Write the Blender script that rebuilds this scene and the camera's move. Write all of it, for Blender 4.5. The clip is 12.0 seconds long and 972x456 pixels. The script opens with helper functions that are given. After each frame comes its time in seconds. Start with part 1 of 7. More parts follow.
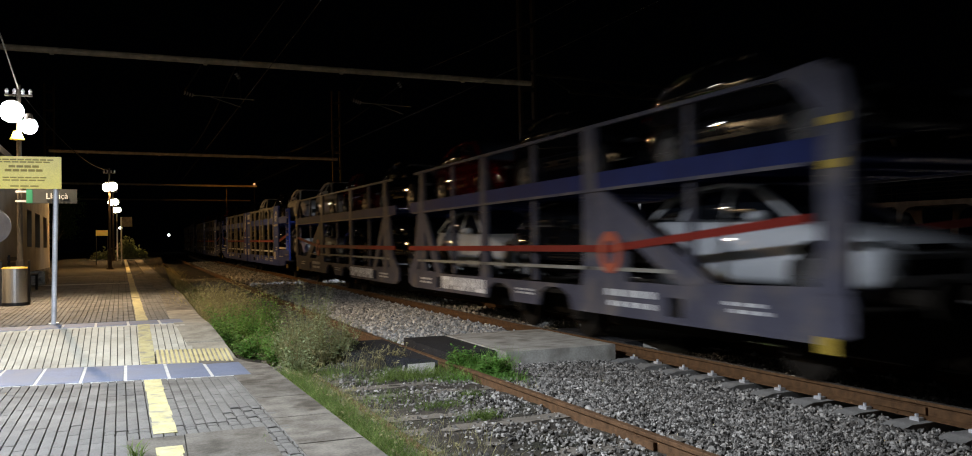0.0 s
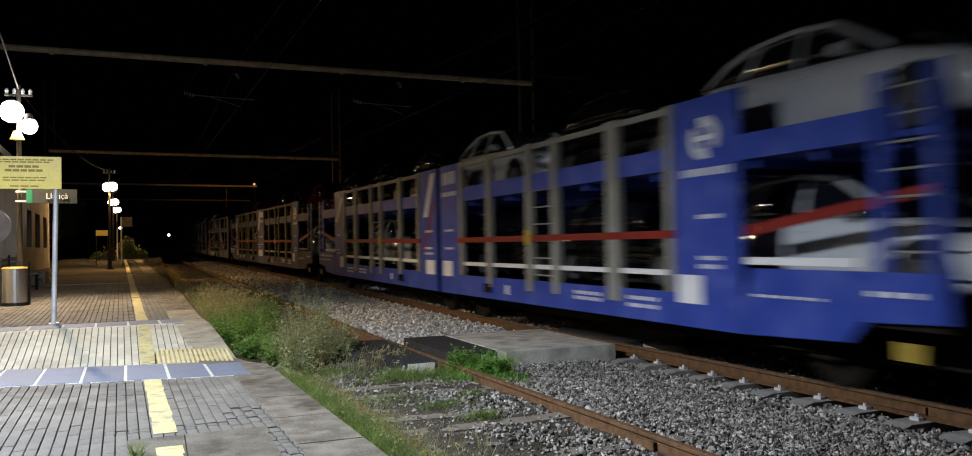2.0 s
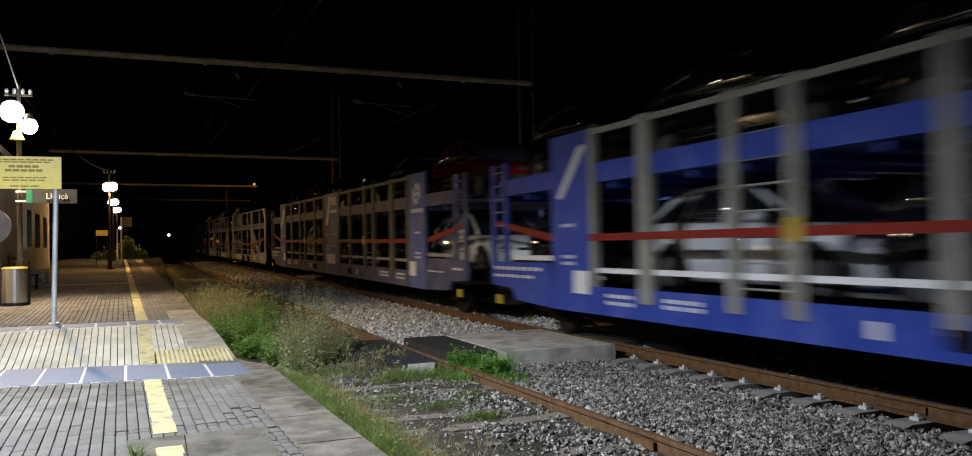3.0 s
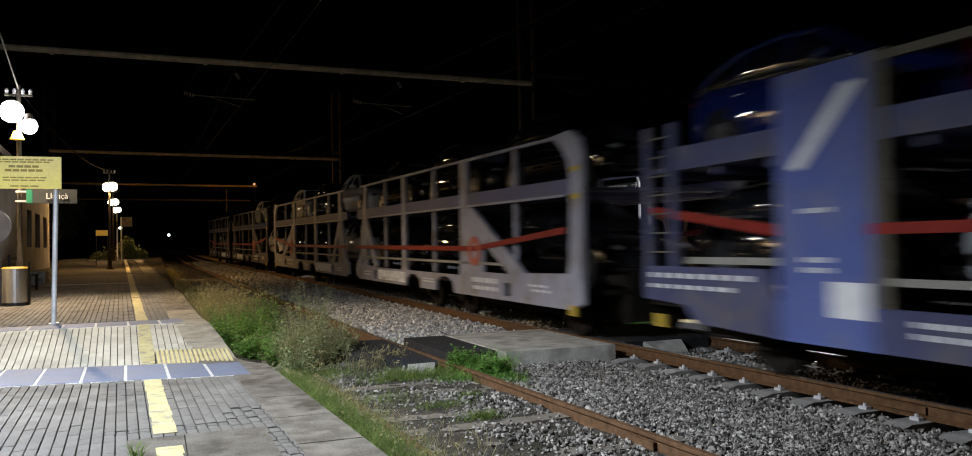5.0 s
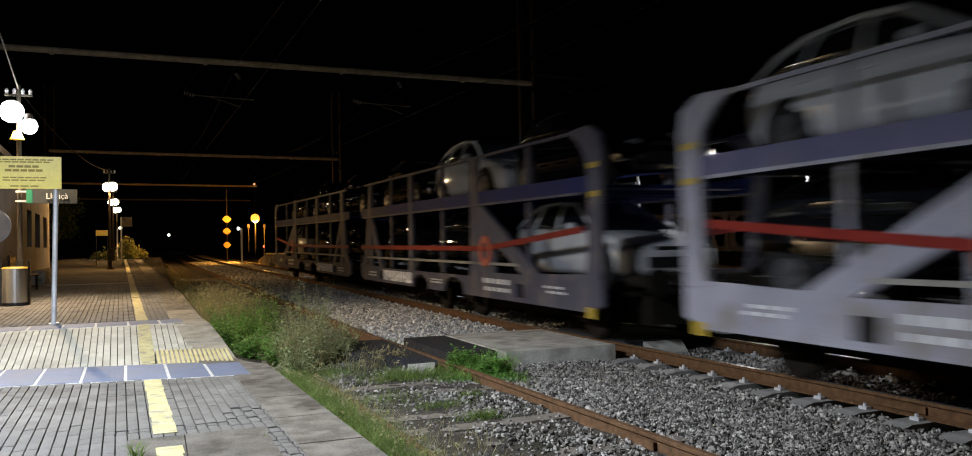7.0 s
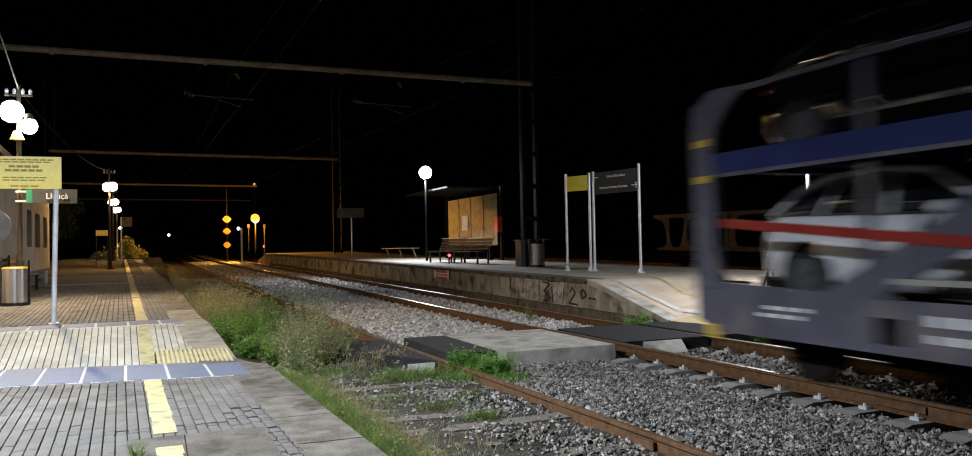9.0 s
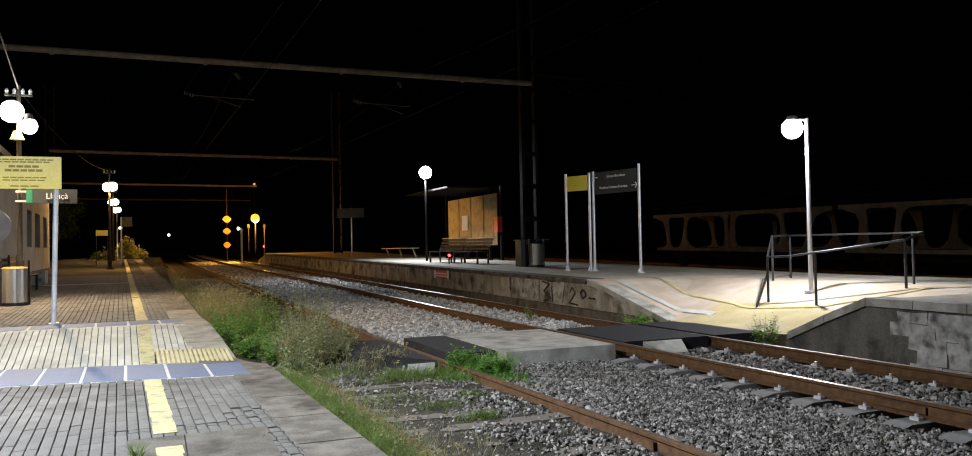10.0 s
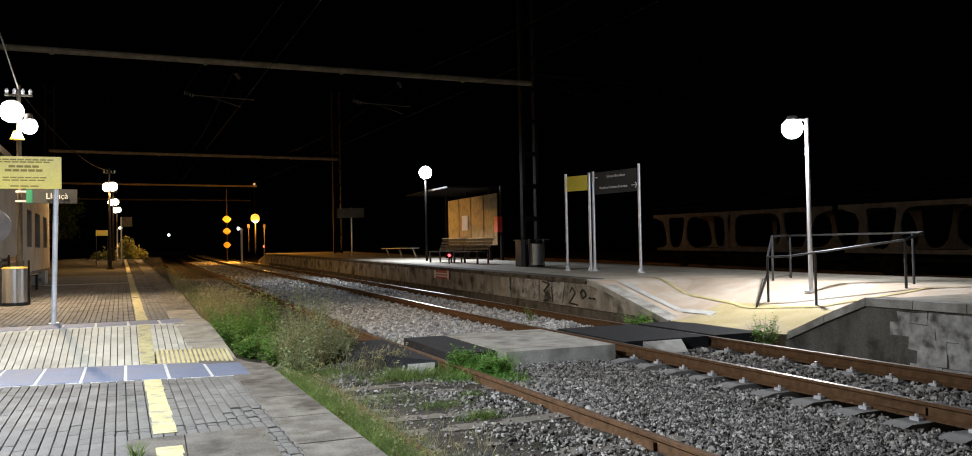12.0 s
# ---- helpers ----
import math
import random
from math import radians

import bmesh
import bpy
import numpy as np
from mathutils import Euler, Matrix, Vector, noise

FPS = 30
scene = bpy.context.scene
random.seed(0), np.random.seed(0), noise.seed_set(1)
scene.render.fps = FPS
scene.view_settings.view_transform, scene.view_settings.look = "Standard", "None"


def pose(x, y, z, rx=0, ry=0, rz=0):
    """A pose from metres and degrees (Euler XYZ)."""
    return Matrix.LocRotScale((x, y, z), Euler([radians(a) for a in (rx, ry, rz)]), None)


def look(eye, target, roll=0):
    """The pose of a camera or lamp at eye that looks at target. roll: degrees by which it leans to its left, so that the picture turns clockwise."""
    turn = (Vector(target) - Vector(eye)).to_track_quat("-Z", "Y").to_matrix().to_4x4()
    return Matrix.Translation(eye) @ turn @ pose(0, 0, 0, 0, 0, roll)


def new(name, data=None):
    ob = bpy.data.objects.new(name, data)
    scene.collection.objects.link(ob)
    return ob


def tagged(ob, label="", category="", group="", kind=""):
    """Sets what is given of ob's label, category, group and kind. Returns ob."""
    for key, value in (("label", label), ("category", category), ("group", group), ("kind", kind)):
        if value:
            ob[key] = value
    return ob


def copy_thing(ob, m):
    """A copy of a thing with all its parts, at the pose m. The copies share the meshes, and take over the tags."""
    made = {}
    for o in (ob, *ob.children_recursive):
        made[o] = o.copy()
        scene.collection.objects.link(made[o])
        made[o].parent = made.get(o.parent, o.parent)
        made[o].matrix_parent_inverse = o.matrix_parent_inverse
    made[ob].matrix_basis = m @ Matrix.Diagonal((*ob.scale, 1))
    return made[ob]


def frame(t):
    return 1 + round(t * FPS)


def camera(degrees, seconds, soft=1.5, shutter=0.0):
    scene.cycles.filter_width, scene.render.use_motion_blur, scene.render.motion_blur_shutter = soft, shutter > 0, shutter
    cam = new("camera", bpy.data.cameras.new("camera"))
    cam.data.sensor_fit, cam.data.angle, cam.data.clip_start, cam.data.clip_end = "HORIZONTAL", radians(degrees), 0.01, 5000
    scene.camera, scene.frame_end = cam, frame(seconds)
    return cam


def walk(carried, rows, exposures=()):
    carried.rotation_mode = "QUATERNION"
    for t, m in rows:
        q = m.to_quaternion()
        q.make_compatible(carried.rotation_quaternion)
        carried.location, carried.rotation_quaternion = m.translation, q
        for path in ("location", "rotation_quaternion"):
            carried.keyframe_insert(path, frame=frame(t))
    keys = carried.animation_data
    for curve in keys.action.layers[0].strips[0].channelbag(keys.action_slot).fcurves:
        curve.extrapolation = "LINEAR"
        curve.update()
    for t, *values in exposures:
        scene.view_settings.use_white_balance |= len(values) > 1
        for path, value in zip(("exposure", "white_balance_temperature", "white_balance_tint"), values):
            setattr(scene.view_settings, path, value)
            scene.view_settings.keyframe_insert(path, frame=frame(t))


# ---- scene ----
# camera: still, on a tripod on the platform
LENS, EYE = 60.506, (0.0, 0.0, 1.538)
YAW, TILT, LEAN = 0.3793, 0.01981, -1.137
cam = camera(LENS, 12.0, soft=1.0, shutter=0.6)
AIM = (math.sin(YAW) * math.cos(TILT), math.cos(YAW) * math.cos(TILT), math.sin(TILT))
STAND = look(EYE, Vector(EYE) + 10 * Vector(AIM), LEAN)
walk(cam, [(0, STAND), (12, STAND)], exposures=[(0, 0.0), (12, 0.0)])

# night: a nearly black sky, all the light comes from the lamps
world = bpy.data.worlds.new("night")
scene.world = world
world.use_nodes = True
world.node_tree.nodes["Background"].inputs[0].default_value = (0.25, 0.35, 0.6, 1)
world.node_tree.nodes["Background"].inputs[1].default_value = 0.0004

COOL, WARM, SODIUM = (0.84, 0.92, 1.04), (1.0, 0.56, 0.2), (1.0, 0.42, 0.06)


def grade(y):
    """Height of the line, which climbs gently from 15 m on."""
    return 0.01146 * (min(max(y, 15.0), 170.0) - 15.0)


def line_x(y):
    """The near rail of the main track."""
    c = min(max(y, -10.0), 150.0)
    x = 6.68 - 0.0015568 * c * c / 2 + 3.4807e-5 * c ** 3 / 6 - 1.181e-7 * c ** 4 / 24
    slope = -0.0015568 * c + 3.4807e-5 * c * c / 2 - 1.181e-7 * c ** 3 / 6
    return x + (y - c) * slope


def siding_x(y):
    """The far rail of the siding."""
    return 3.83 - 0.0205 * y


def stripe_x(y):
    """The yellow line on the near platform."""
    return 0.30 - 0.0345 * y


def lamp(name, place, watts, color, radius=0.12):
    data = bpy.data.lights.new(name, "POINT")
    data.energy, data.color, data.shadow_soft_size = watts, color, radius
    ob = new(name, data)
    ob.location = place
    return ob


GLOBES = [(-3.0, 7.0, 0.15), (-2.62, 19.9, 0.5), (-1.86, 41.5, 0.75), (-2.4, 58.0, 0.95), (-2.72, 72.0, 1.1)]


def flood(place, target, watts, color, degrees, blend_edge=0.5):
    data = bpy.data.lights.new("flood_light", "SPOT")
    data.energy, data.color, data.shadow_soft_size = watts, color, 0.07
    data.spot_size, data.spot_blend = radians(degrees), blend_edge
    ob = new("flood_light", data)
    ob.matrix_basis = look(place, target)
    return ob


flood((-2.55, 6.8, 4.98), (-2.38, 7.05, 0.0), 4600, COOL, 165, 0.64)
flood((-2.5, 19.6, 4.3), (-2.2, 19.2, 0.0), 2200, (1.0, 0.76, 0.5), 159, 0.5)
lamp("lamp_light", (-1.86, 41.5, 4.3), 2600, WARM, 0.1)
flood((-2.4, 58.0, 4.3), (-2.0, 57.0, 0.9), 2900, WARM, 142, 0.7)
flood((-2.72, 72.0, 4.5), (-2.3, 70.0, 1.0), 2900, WARM, 142, 0.7)
flood((11.03, 12.22, 3.36), (10.6, 12.9, 0.3), 1000, (0.93, 0.96, 1.02), 174, 0.15)
flood((10.6, 33.7, 4.34), (10.3, 32.6, 0.9), 1500, COOL, 166, 0.35)
lamp("lamp_light", (7.45, 68.0, 3.55), 8000, SODIUM)


# ---------------------------------------------------------------- materials
def noise_node(nt, scale, detail=4.0, coords="Object", stretch=None):
    tc = nt.nodes.new("ShaderNodeTexCoord")
    n = nt.nodes.new("ShaderNodeTexNoise")
    n.inputs["Scale"].default_value, n.inputs["Detail"].default_value = scale, detail
    out = tc.outputs[coords]
    if stretch:
        mp = nt.nodes.new("ShaderNodeMapping")
        mp.inputs["Scale"].default_value = stretch
        nt.links.new(out, mp.inputs[0])
        out = mp.outputs[0]
    nt.links.new(out, n.inputs["Vector"])
    return n.outputs["Fac"]


def ramp(nt, fac, a, b, lo=0.35, hi=0.65):
    r = nt.nodes.new("ShaderNodeValToRGB")
    r.color_ramp.elements[0].position, r.color_ramp.elements[1].position = lo, hi
    r.color_ramp.elements[0].color, r.color_ramp.elements[1].color = (*a, 1), (*b, 1)
    nt.links.new(fac, r.inputs[0])
    return r.outputs[0]


def blend(nt, fac, a, b, mode="MIX"):
    m = nt.nodes.new("ShaderNodeMix")
    m.data_type, m.blend_type = "RGBA", mode
    for src, sock in ((fac, m.inputs[0]), (a, m.inputs[6]), (b, m.inputs[7])):
        if isinstance(src, (int, float)):
            sock.default_value = src
        elif isinstance(src, tuple):
            sock.default_value = (*src, 1)
        else:
            nt.links.new(src, sock)
    return m.outputs[2]


def surface(name, a, b, scale=6.0, rough=0.7, metal=0.0, bump=0.2, fine=60.0, stain=None, stain_scale=1.2, random_shade=0.0, island=0.0, stretch=None, coat=0.0, spec=0.5):
    """Two colours mixed by a coarse and a fine grain, with stains, relief and uneven gloss."""
    m = bpy.data.materials.new(name)
    m.use_nodes = True
    nt = m.node_tree
    bsdf = nt.nodes["Principled BSDF"]
    coarse, grain = noise_node(nt, scale, stretch=stretch), noise_node(nt, fine)
    col = ramp(nt, coarse, a, b)
    col = blend(nt, 0.35, col, ramp(nt, grain, tuple(0.55 * c for c in a), b, 0.3, 0.7))
    if stain:
        col = blend(nt, ramp(nt, noise_node(nt, stain_scale, 6.0), (0, 0, 0), (1, 1, 1), 0.5, 0.68), col, stain)
    if random_shade or island:
        info = nt.nodes.new("ShaderNodeNewGeometry" if island else "ShaderNodeObjectInfo")
        val = info.outputs["Random Per Island" if island else "Random"]
        k = island or random_shade
        col = blend(nt, 1.0, col, ramp(nt, val, (1 - k,) * 3, (1 + k * 0.4,) * 3, 0.0, 1.0), "MULTIPLY")
    nt.links.new(col, bsdf.inputs["Base Color"])
    bsdf.inputs["Metallic"].default_value = metal
    bsdf.inputs["Coat Weight"].default_value = coat
    bsdf.inputs["Specular IOR Level"].default_value = spec
    rr = nt.nodes.new("ShaderNodeMapRange")
    rr.inputs[3].default_value, rr.inputs[4].default_value = max(rough - min(0.12, 0.4 * rough), 0.02), min(rough + min(0.12, 0.4 * rough), 1)
    nt.links.new(coarse, rr.inputs[0])
    nt.links.new(rr.outputs[0], bsdf.inputs["Roughness"])
    if bump:
        bp = nt.nodes.new("ShaderNodeBump")
        bp.inputs["Strength"].default_value, bp.inputs["Distance"].default_value = bump, 0.01
        nt.links.new(grain, bp.inputs["Height"])
        nt.links.new(bp.outputs[0], bsdf.inputs["Normal"])
    return m


def glow(name, color, strength):
    m = bpy.data.materials.new(name)
    m.use_nodes = True
    b = m.node_tree.nodes["Principled BSDF"]
    b.inputs["Base Color"].default_value = (0.8, 0.8, 0.8, 1)
    b.inputs["Emission Color"].default_value = (*color, 1)
    b.inputs["Emission Strength"].default_value = strength
    return m


def clear_glass(name, tint=(0.006, 0.007, 0.009), rough=0.03):
    m = bpy.data.materials.new(name)
    m.use_nodes = True
    b = m.node_tree.nodes["Principled BSDF"]
    b.inputs["Base Color"].default_value = (*tint, 1)
    b.inputs["Roughness"].default_value = rough
    b.inputs["Coat Weight"].default_value = 0.6
    return m


SOIL = surface("soil", (0.022, 0.019, 0.015), (0.08, 0.068, 0.054), 6, 0.95, bump=0.8, fine=40, stain=(0.02, 0.022, 0.013), spec=0.15)
PALE_STONE = surface("pale_ballast_stone", (0.34, 0.33, 0.31), (0.7, 0.685, 0.655), 9, 0.9, bump=0.3, fine=90, island=0.6, spec=0.25)
STONE = surface("ballast_stone", (0.07, 0.057, 0.044), (0.48, 0.45, 0.41), 9, 0.9, bump=0.3, fine=90, island=0.88, spec=0.25)
PAVER = surface("paver", (0.108, 0.1, 0.089), (0.185, 0.174, 0.157), 2.2, 0.9, bump=0.3, fine=70, stain=(0.08, 0.073, 0.063), stain_scale=2.6, random_shade=0.14, spec=0.3)
WIRE = surface("dull_wire", (0.006, 0.0055, 0.005), (0.013, 0.012, 0.01), 6, 0.8, bump=0.0, spec=0.05)
PAVER_CREAM = surface("cream_paver", (0.4, 0.375, 0.3), (0.54, 0.51, 0.42), 2.2, 0.85, bump=0.3, fine=70, stain=(0.3, 0.28, 0.23), island=0.12, spec=0.3)
PAVER_REST = surface("paver_joined", (0.114, 0.106, 0.094), (0.193, 0.181, 0.163), 2.2, 0.9, bump=0.3, fine=70, stain=(0.085, 0.078, 0.067), stain_scale=2.6, island=0.14, spec=0.3)
JOINT = surface("joint_sand", (0.038, 0.035, 0.029), (0.075, 0.068, 0.057), 5, 0.95, bump=0.6, spec=0.1)
KERB = surface("kerb_concrete", (0.08, 0.069, 0.054), (0.19, 0.17, 0.14), 5, 0.9, bump=0.6, fine=45, stain=(0.05, 0.042, 0.03), stain_scale=3.0, random_shade=0.2, spec=0.25)
TAN_KERB = surface("tan_kerb_concrete", (0.2, 0.175, 0.13), (0.36, 0.325, 0.255), 4, 0.9, bump=0.5, fine=45, stain=(0.15, 0.13, 0.095), stain_scale=3.0, spec=0.25)
PALE_CONCRETE = surface("pale_concrete", (0.3, 0.285, 0.25), (0.5, 0.48, 0.43), 4, 0.9, bump=0.5, fine=50, stain=(0.2, 0.185, 0.155), stain_scale=2.5)
RUST_DARK = surface("dark_rust", (0.062, 0.031, 0.013), (0.135, 0.07, 0.031), 12, 0.8, bump=0.5, fine=120, spec=0.2)
SLATE = surface("blue_slab", (0.115, 0.138, 0.2), (0.17, 0.197, 0.272), 4, 0.75, bump=0.15, stain=(0.15, 0.165, 0.2), random_shade=0.15, spec=0.3)
YELLOW_PAINT = surface("yellow_paint", (0.36, 0.315, 0.14), (0.52, 0.465, 0.25), 7, 0.75, bump=0.2, stain=(0.22, 0.205, 0.16), stain_scale=9, spec=0.25)
YELLOW_TILE = surface("yellow_tile", (0.46, 0.38, 0.16), (0.6, 0.52, 0.26), 5, 0.8, bump=0.2, spec=0.25)
CONCRETE = surface("platform_concrete", (0.2, 0.18, 0.145), (0.5, 0.465, 0.4), 2.6, 0.9, bump=0.7, fine=35, stain=(0.06, 0.05, 0.037), stain_scale=2.2, stretch=(1, 1, 0.3), spec=0.2)
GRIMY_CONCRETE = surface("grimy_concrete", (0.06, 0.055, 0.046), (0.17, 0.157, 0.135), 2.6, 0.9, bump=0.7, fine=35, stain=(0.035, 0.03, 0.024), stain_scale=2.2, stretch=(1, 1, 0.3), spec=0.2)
PAVING = surface("platform_paving", (0.4, 0.355, 0.28), (0.56, 0.51, 0.42), 1.6, 0.85, bump=0.3, stain=(0.32, 0.285, 0.23), spec=0.3)
PAVING_YELLOW = surface("tactile_paving", (0.4, 0.32, 0.15), (0.52, 0.43, 0.24), 1.8, 0.85, bump=0.5, fine=30, stain=(0.4, 0.33, 0.22), spec=0.3)
PAVING_SALMON = surface("salmon_paving", (0.44, 0.34, 0.245), (0.6, 0.485, 0.38), 1.8, 0.85, bump=0.3, stain=(0.55, 0.49, 0.41), stain_scale=1.4, spec=0.3)
WHITE_LINE = surface("white_line", (0.42, 0.41, 0.38), (0.58, 0.57, 0.53), 5, 0.8, bump=0.2)
PLASTER = surface("white_plaster", (0.24, 0.23, 0.21), (0.52, 0.505, 0.47), 5.5, 0.9, bump=1.0, fine=14, stain=(0.1, 0.095, 0.085), stain_scale=5.0, spec=0.25)
WALL_CREAM = surface("cream_wall_paint", (0.4, 0.365, 0.3), (0.52, 0.48, 0.4), 1.4, 0.9, bump=0.25, fine=40, stain=(0.34, 0.31, 0.25), stain_scale=0.8, spec=0.2)
RUST = surface("rusty_steel", (0.07, 0.036, 0.016), (0.165, 0.088, 0.042), 12, 0.75, metal=0.15, bump=0.5, fine=120, spec=0.3)
RAIL_TOP = surface("worn_rail", (0.35, 0.3, 0.26), (0.55, 0.5, 0.46), 8, 0.35, metal=0.9, bump=0.1)
SLEEPER = surface("sleeper", (0.16, 0.15, 0.14), (0.27, 0.26, 0.24), 5, 0.9, bump=0.4)
LATTICE = surface("dark_mast_steel", (0.006, 0.005, 0.004), (0.014, 0.011, 0.009), 5, 0.8, metal=0.0, bump=0.2, spec=0.04)
PRINT = surface("faded_print", (0.3, 0.22, 0.02), (0.38, 0.28, 0.035), 6, 0.6, bump=0.0)
WOOD = surface("old_wood", (0.1, 0.085, 0.065), (0.2, 0.17, 0.135), 3, 0.9, bump=0.6, stretch=(1, 8, 8))
RUBBER = surface("crossing_rubber", (0.012, 0.012, 0.013), (0.03, 0.03, 0.033), 5, 0.85, bump=0.3, spec=0.2)
GALVANISED = surface("galvanised_steel", (0.55, 0.56, 0.58), (0.72, 0.73, 0.75), 6, 0.45, metal=0.55, bump=0.08)
STAINLESS = surface("stainless_steel", (0.5, 0.5, 0.5), (0.66, 0.66, 0.66), 3, 0.3, metal=1.0, bump=0.03, stretch=(1, 1, 0.05))
DARK_STEEL = surface("dark_steel", (0.02, 0.02, 0.022), (0.05, 0.05, 0.052), 6, 0.55, metal=0.4, bump=0.1)
MAST_STEEL = surface("mast_steel", (0.05, 0.042, 0.032), (0.1, 0.085, 0.065), 5, 0.65, metal=0.2, bump=0.2, spec=0.2)
SIGN_YELLOW = surface("sign_yellow", (0.8, 0.63, 0.05), (0.88, 0.72, 0.1), 2, 0.35, bump=0.0)
SIGN_DARK = surface("sign_grey", (0.05, 0.054, 0.054), (0.07, 0.075, 0.075), 2, 0.45, bump=0.0, spec=0.15)
RIBBON = surface("amber_plate", (0.3, 0.17, 0.03), (0.5, 0.3, 0.06), 9, 0.5, bump=0.1)
SIGN_GREEN = surface("sign_green", (0.02, 0.2, 0.11), (0.03, 0.25, 0.14), 2, 0.45, bump=0.0)
SIGN_WHITE = surface("sign_white", (0.75, 0.75, 0.75), (0.85, 0.85, 0.85), 2, 0.5, bump=0.0)
RED_PAINT = surface("red_paint", (0.5, 0.03, 0.025), (0.6, 0.06, 0.05), 4, 0.45, bump=0.05)
ORANGE_PAINT = surface("orange_paint", (0.3, 0.045, 0.018), (0.38, 0.075, 0.032), 5, 0.6, bump=0.1)
STRAP_RED = surface("red_rail", (0.14, 0.012, 0.008), (0.2, 0.021, 0.014), 4, 0.6, bump=0.1, spec=0.1)
DARK_WAGON = surface("dark_grey_wagon_paint", (0.044, 0.044, 0.062), (0.08, 0.078, 0.104), 1.6, 0.6, bump=0.1, stain=(0.11, 0.096, 0.09), stain_scale=2.2, spec=0.1)
NAVY_WAGON = surface("navy_wagon_paint", (0.008, 0.013, 0.06), (0.014, 0.022, 0.09), 1.6, 0.6, bump=0.1, spec=0.08)
GREY_WAGON = surface("grey_wagon_paint", (0.21, 0.207, 0.245), (0.3, 0.295, 0.34), 1.6, 0.6, bump=0.1, stain=(0.17, 0.15, 0.133), stain_scale=2.2, spec=0.12)
BLUE_WAGON = surface("blue_wagon_paint", (0.016, 0.037, 0.22), (0.028, 0.056, 0.3), 1.6, 0.55, bump=0.1, stain=(0.045, 0.068, 0.27), stain_scale=2.2, spec=0.12)
DULL_BLUE = surface("faded_blue_paint", (0.042, 0.046, 0.095), (0.068, 0.072, 0.135), 1.6, 0.6, bump=0.1, stain=(0.09, 0.082, 0.095), stain_scale=2.2, spec=0.1)
POST_GREY = surface("grey_post_paint", (0.17, 0.163, 0.14), (0.26, 0.25, 0.218), 2.5, 0.6, bump=0.1, stain=(0.2, 0.185, 0.155), spec=0.12)
POST_DULL = surface("grimy_post_paint", (0.075, 0.068, 0.052), (0.125, 0.113, 0.088), 2.5, 0.65, bump=0.1, stain=(0.1, 0.085, 0.06), spec=0.1)
LETTER_WHITE = surface("white_lettering", (0.72, 0.72, 0.74), (0.85, 0.85, 0.87), 6, 0.6, bump=0.05)
DULL_YELLOW = surface("dull_yellow_paint", (0.3, 0.2, 0.015), (0.42, 0.29, 0.03), 6, 0.6, bump=0.1)
DECK_LAVENDER = surface("lavender_deck_paint", (0.07, 0.071, 0.125), (0.105, 0.105, 0.17), 1.6, 0.6, bump=0.1, stain=(0.09, 0.085, 0.11), spec=0.1)
SIDE_LAVENDER = surface("washed_out_blue_paint", (0.06, 0.08, 0.22), (0.09, 0.115, 0.29), 1.6, 0.6, bump=0.1, stain=(0.11, 0.12, 0.2), stain_scale=2.2, spec=0.1)
MARK_WHITE = surface("white_marking", (0.52, 0.52, 0.52), (0.66, 0.66, 0.66), 6, 0.6, bump=0.05)
# near-black: dirt, and the shade beneath and inside the wagons put into the colour
UNDERFRAME = surface("dirty_shaded_underframe", (0.006, 0.005, 0.004), (0.018, 0.015, 0.012), 5, 0.9, bump=0.4, spec=0.05)
TYRE = surface("tyre_rubber", (0.01, 0.01, 0.01), (0.02, 0.02, 0.02), 6, 0.85, bump=0.2, spec=0.1)
RIM = surface("alloy_rim", (0.05, 0.05, 0.052), (0.085, 0.085, 0.09), 5, 0.4, metal=0.2, bump=0.02, spec=0.3)
CAR_GLASS = clear_glass("car_glass")
PAINTS = {n: surface(n + "_car_paint", a, b, 1.0, 0.035, bump=0.0) for n, a, b in (
    ("white", (0.45, 0.46, 0.48), (0.52, 0.53, 0.55)), ("red", (0.05, 0.002, 0.003), (0.07, 0.003, 0.004)),
    ("black", (0.004, 0.004, 0.005), (0.007, 0.007, 0.008)), ("grey", (0.012, 0.013, 0.014), (0.02, 0.021, 0.023)), ("blue", (0.006, 0.013, 0.08), (0.01, 0.02, 0.12)))}
HEADLIGHT = clear_glass("headlight_lens", (0.1, 0.105, 0.11), 0.05)
TAILLIGHT = clear_glass("taillight_lens", (0.12, 0.004, 0.004), 0.1)
GLOBE_COOL, GLOBE_WARM, GLOBE_SODIUM = glow("globe_cool", (0.95, 0.97, 1.0), 40), glow("globe_warm", (1.0, 0.9, 0.62), 22), glow("globe_sodium", (1.0, 0.33, 0.03), 2.4)
DIM_WARM = glow("dim_warm_lamp", (1, 0.5, 0.25), 1.0)
SMALL_WHITE, SMALL_RED = glow("distant_lamp", (1, 0.97, 0.9), 6), glow("red_signal", (1, 0.03, 0.04), 8)
STAINED = surface("stained_panel", (0.012, 0.009, 0.005), (0.16, 0.122, 0.07), 3.6, 0.4, bump=0.3, fine=18, stain=(0.012, 0.009, 0.006), stain_scale=3.4, stretch=(1, 1.5, 0.6))
BENCH = surface("bench_steel", (0.016, 0.016, 0.017), (0.035, 0.035, 0.036), 6, 0.4, metal=0.3, bump=0.1)
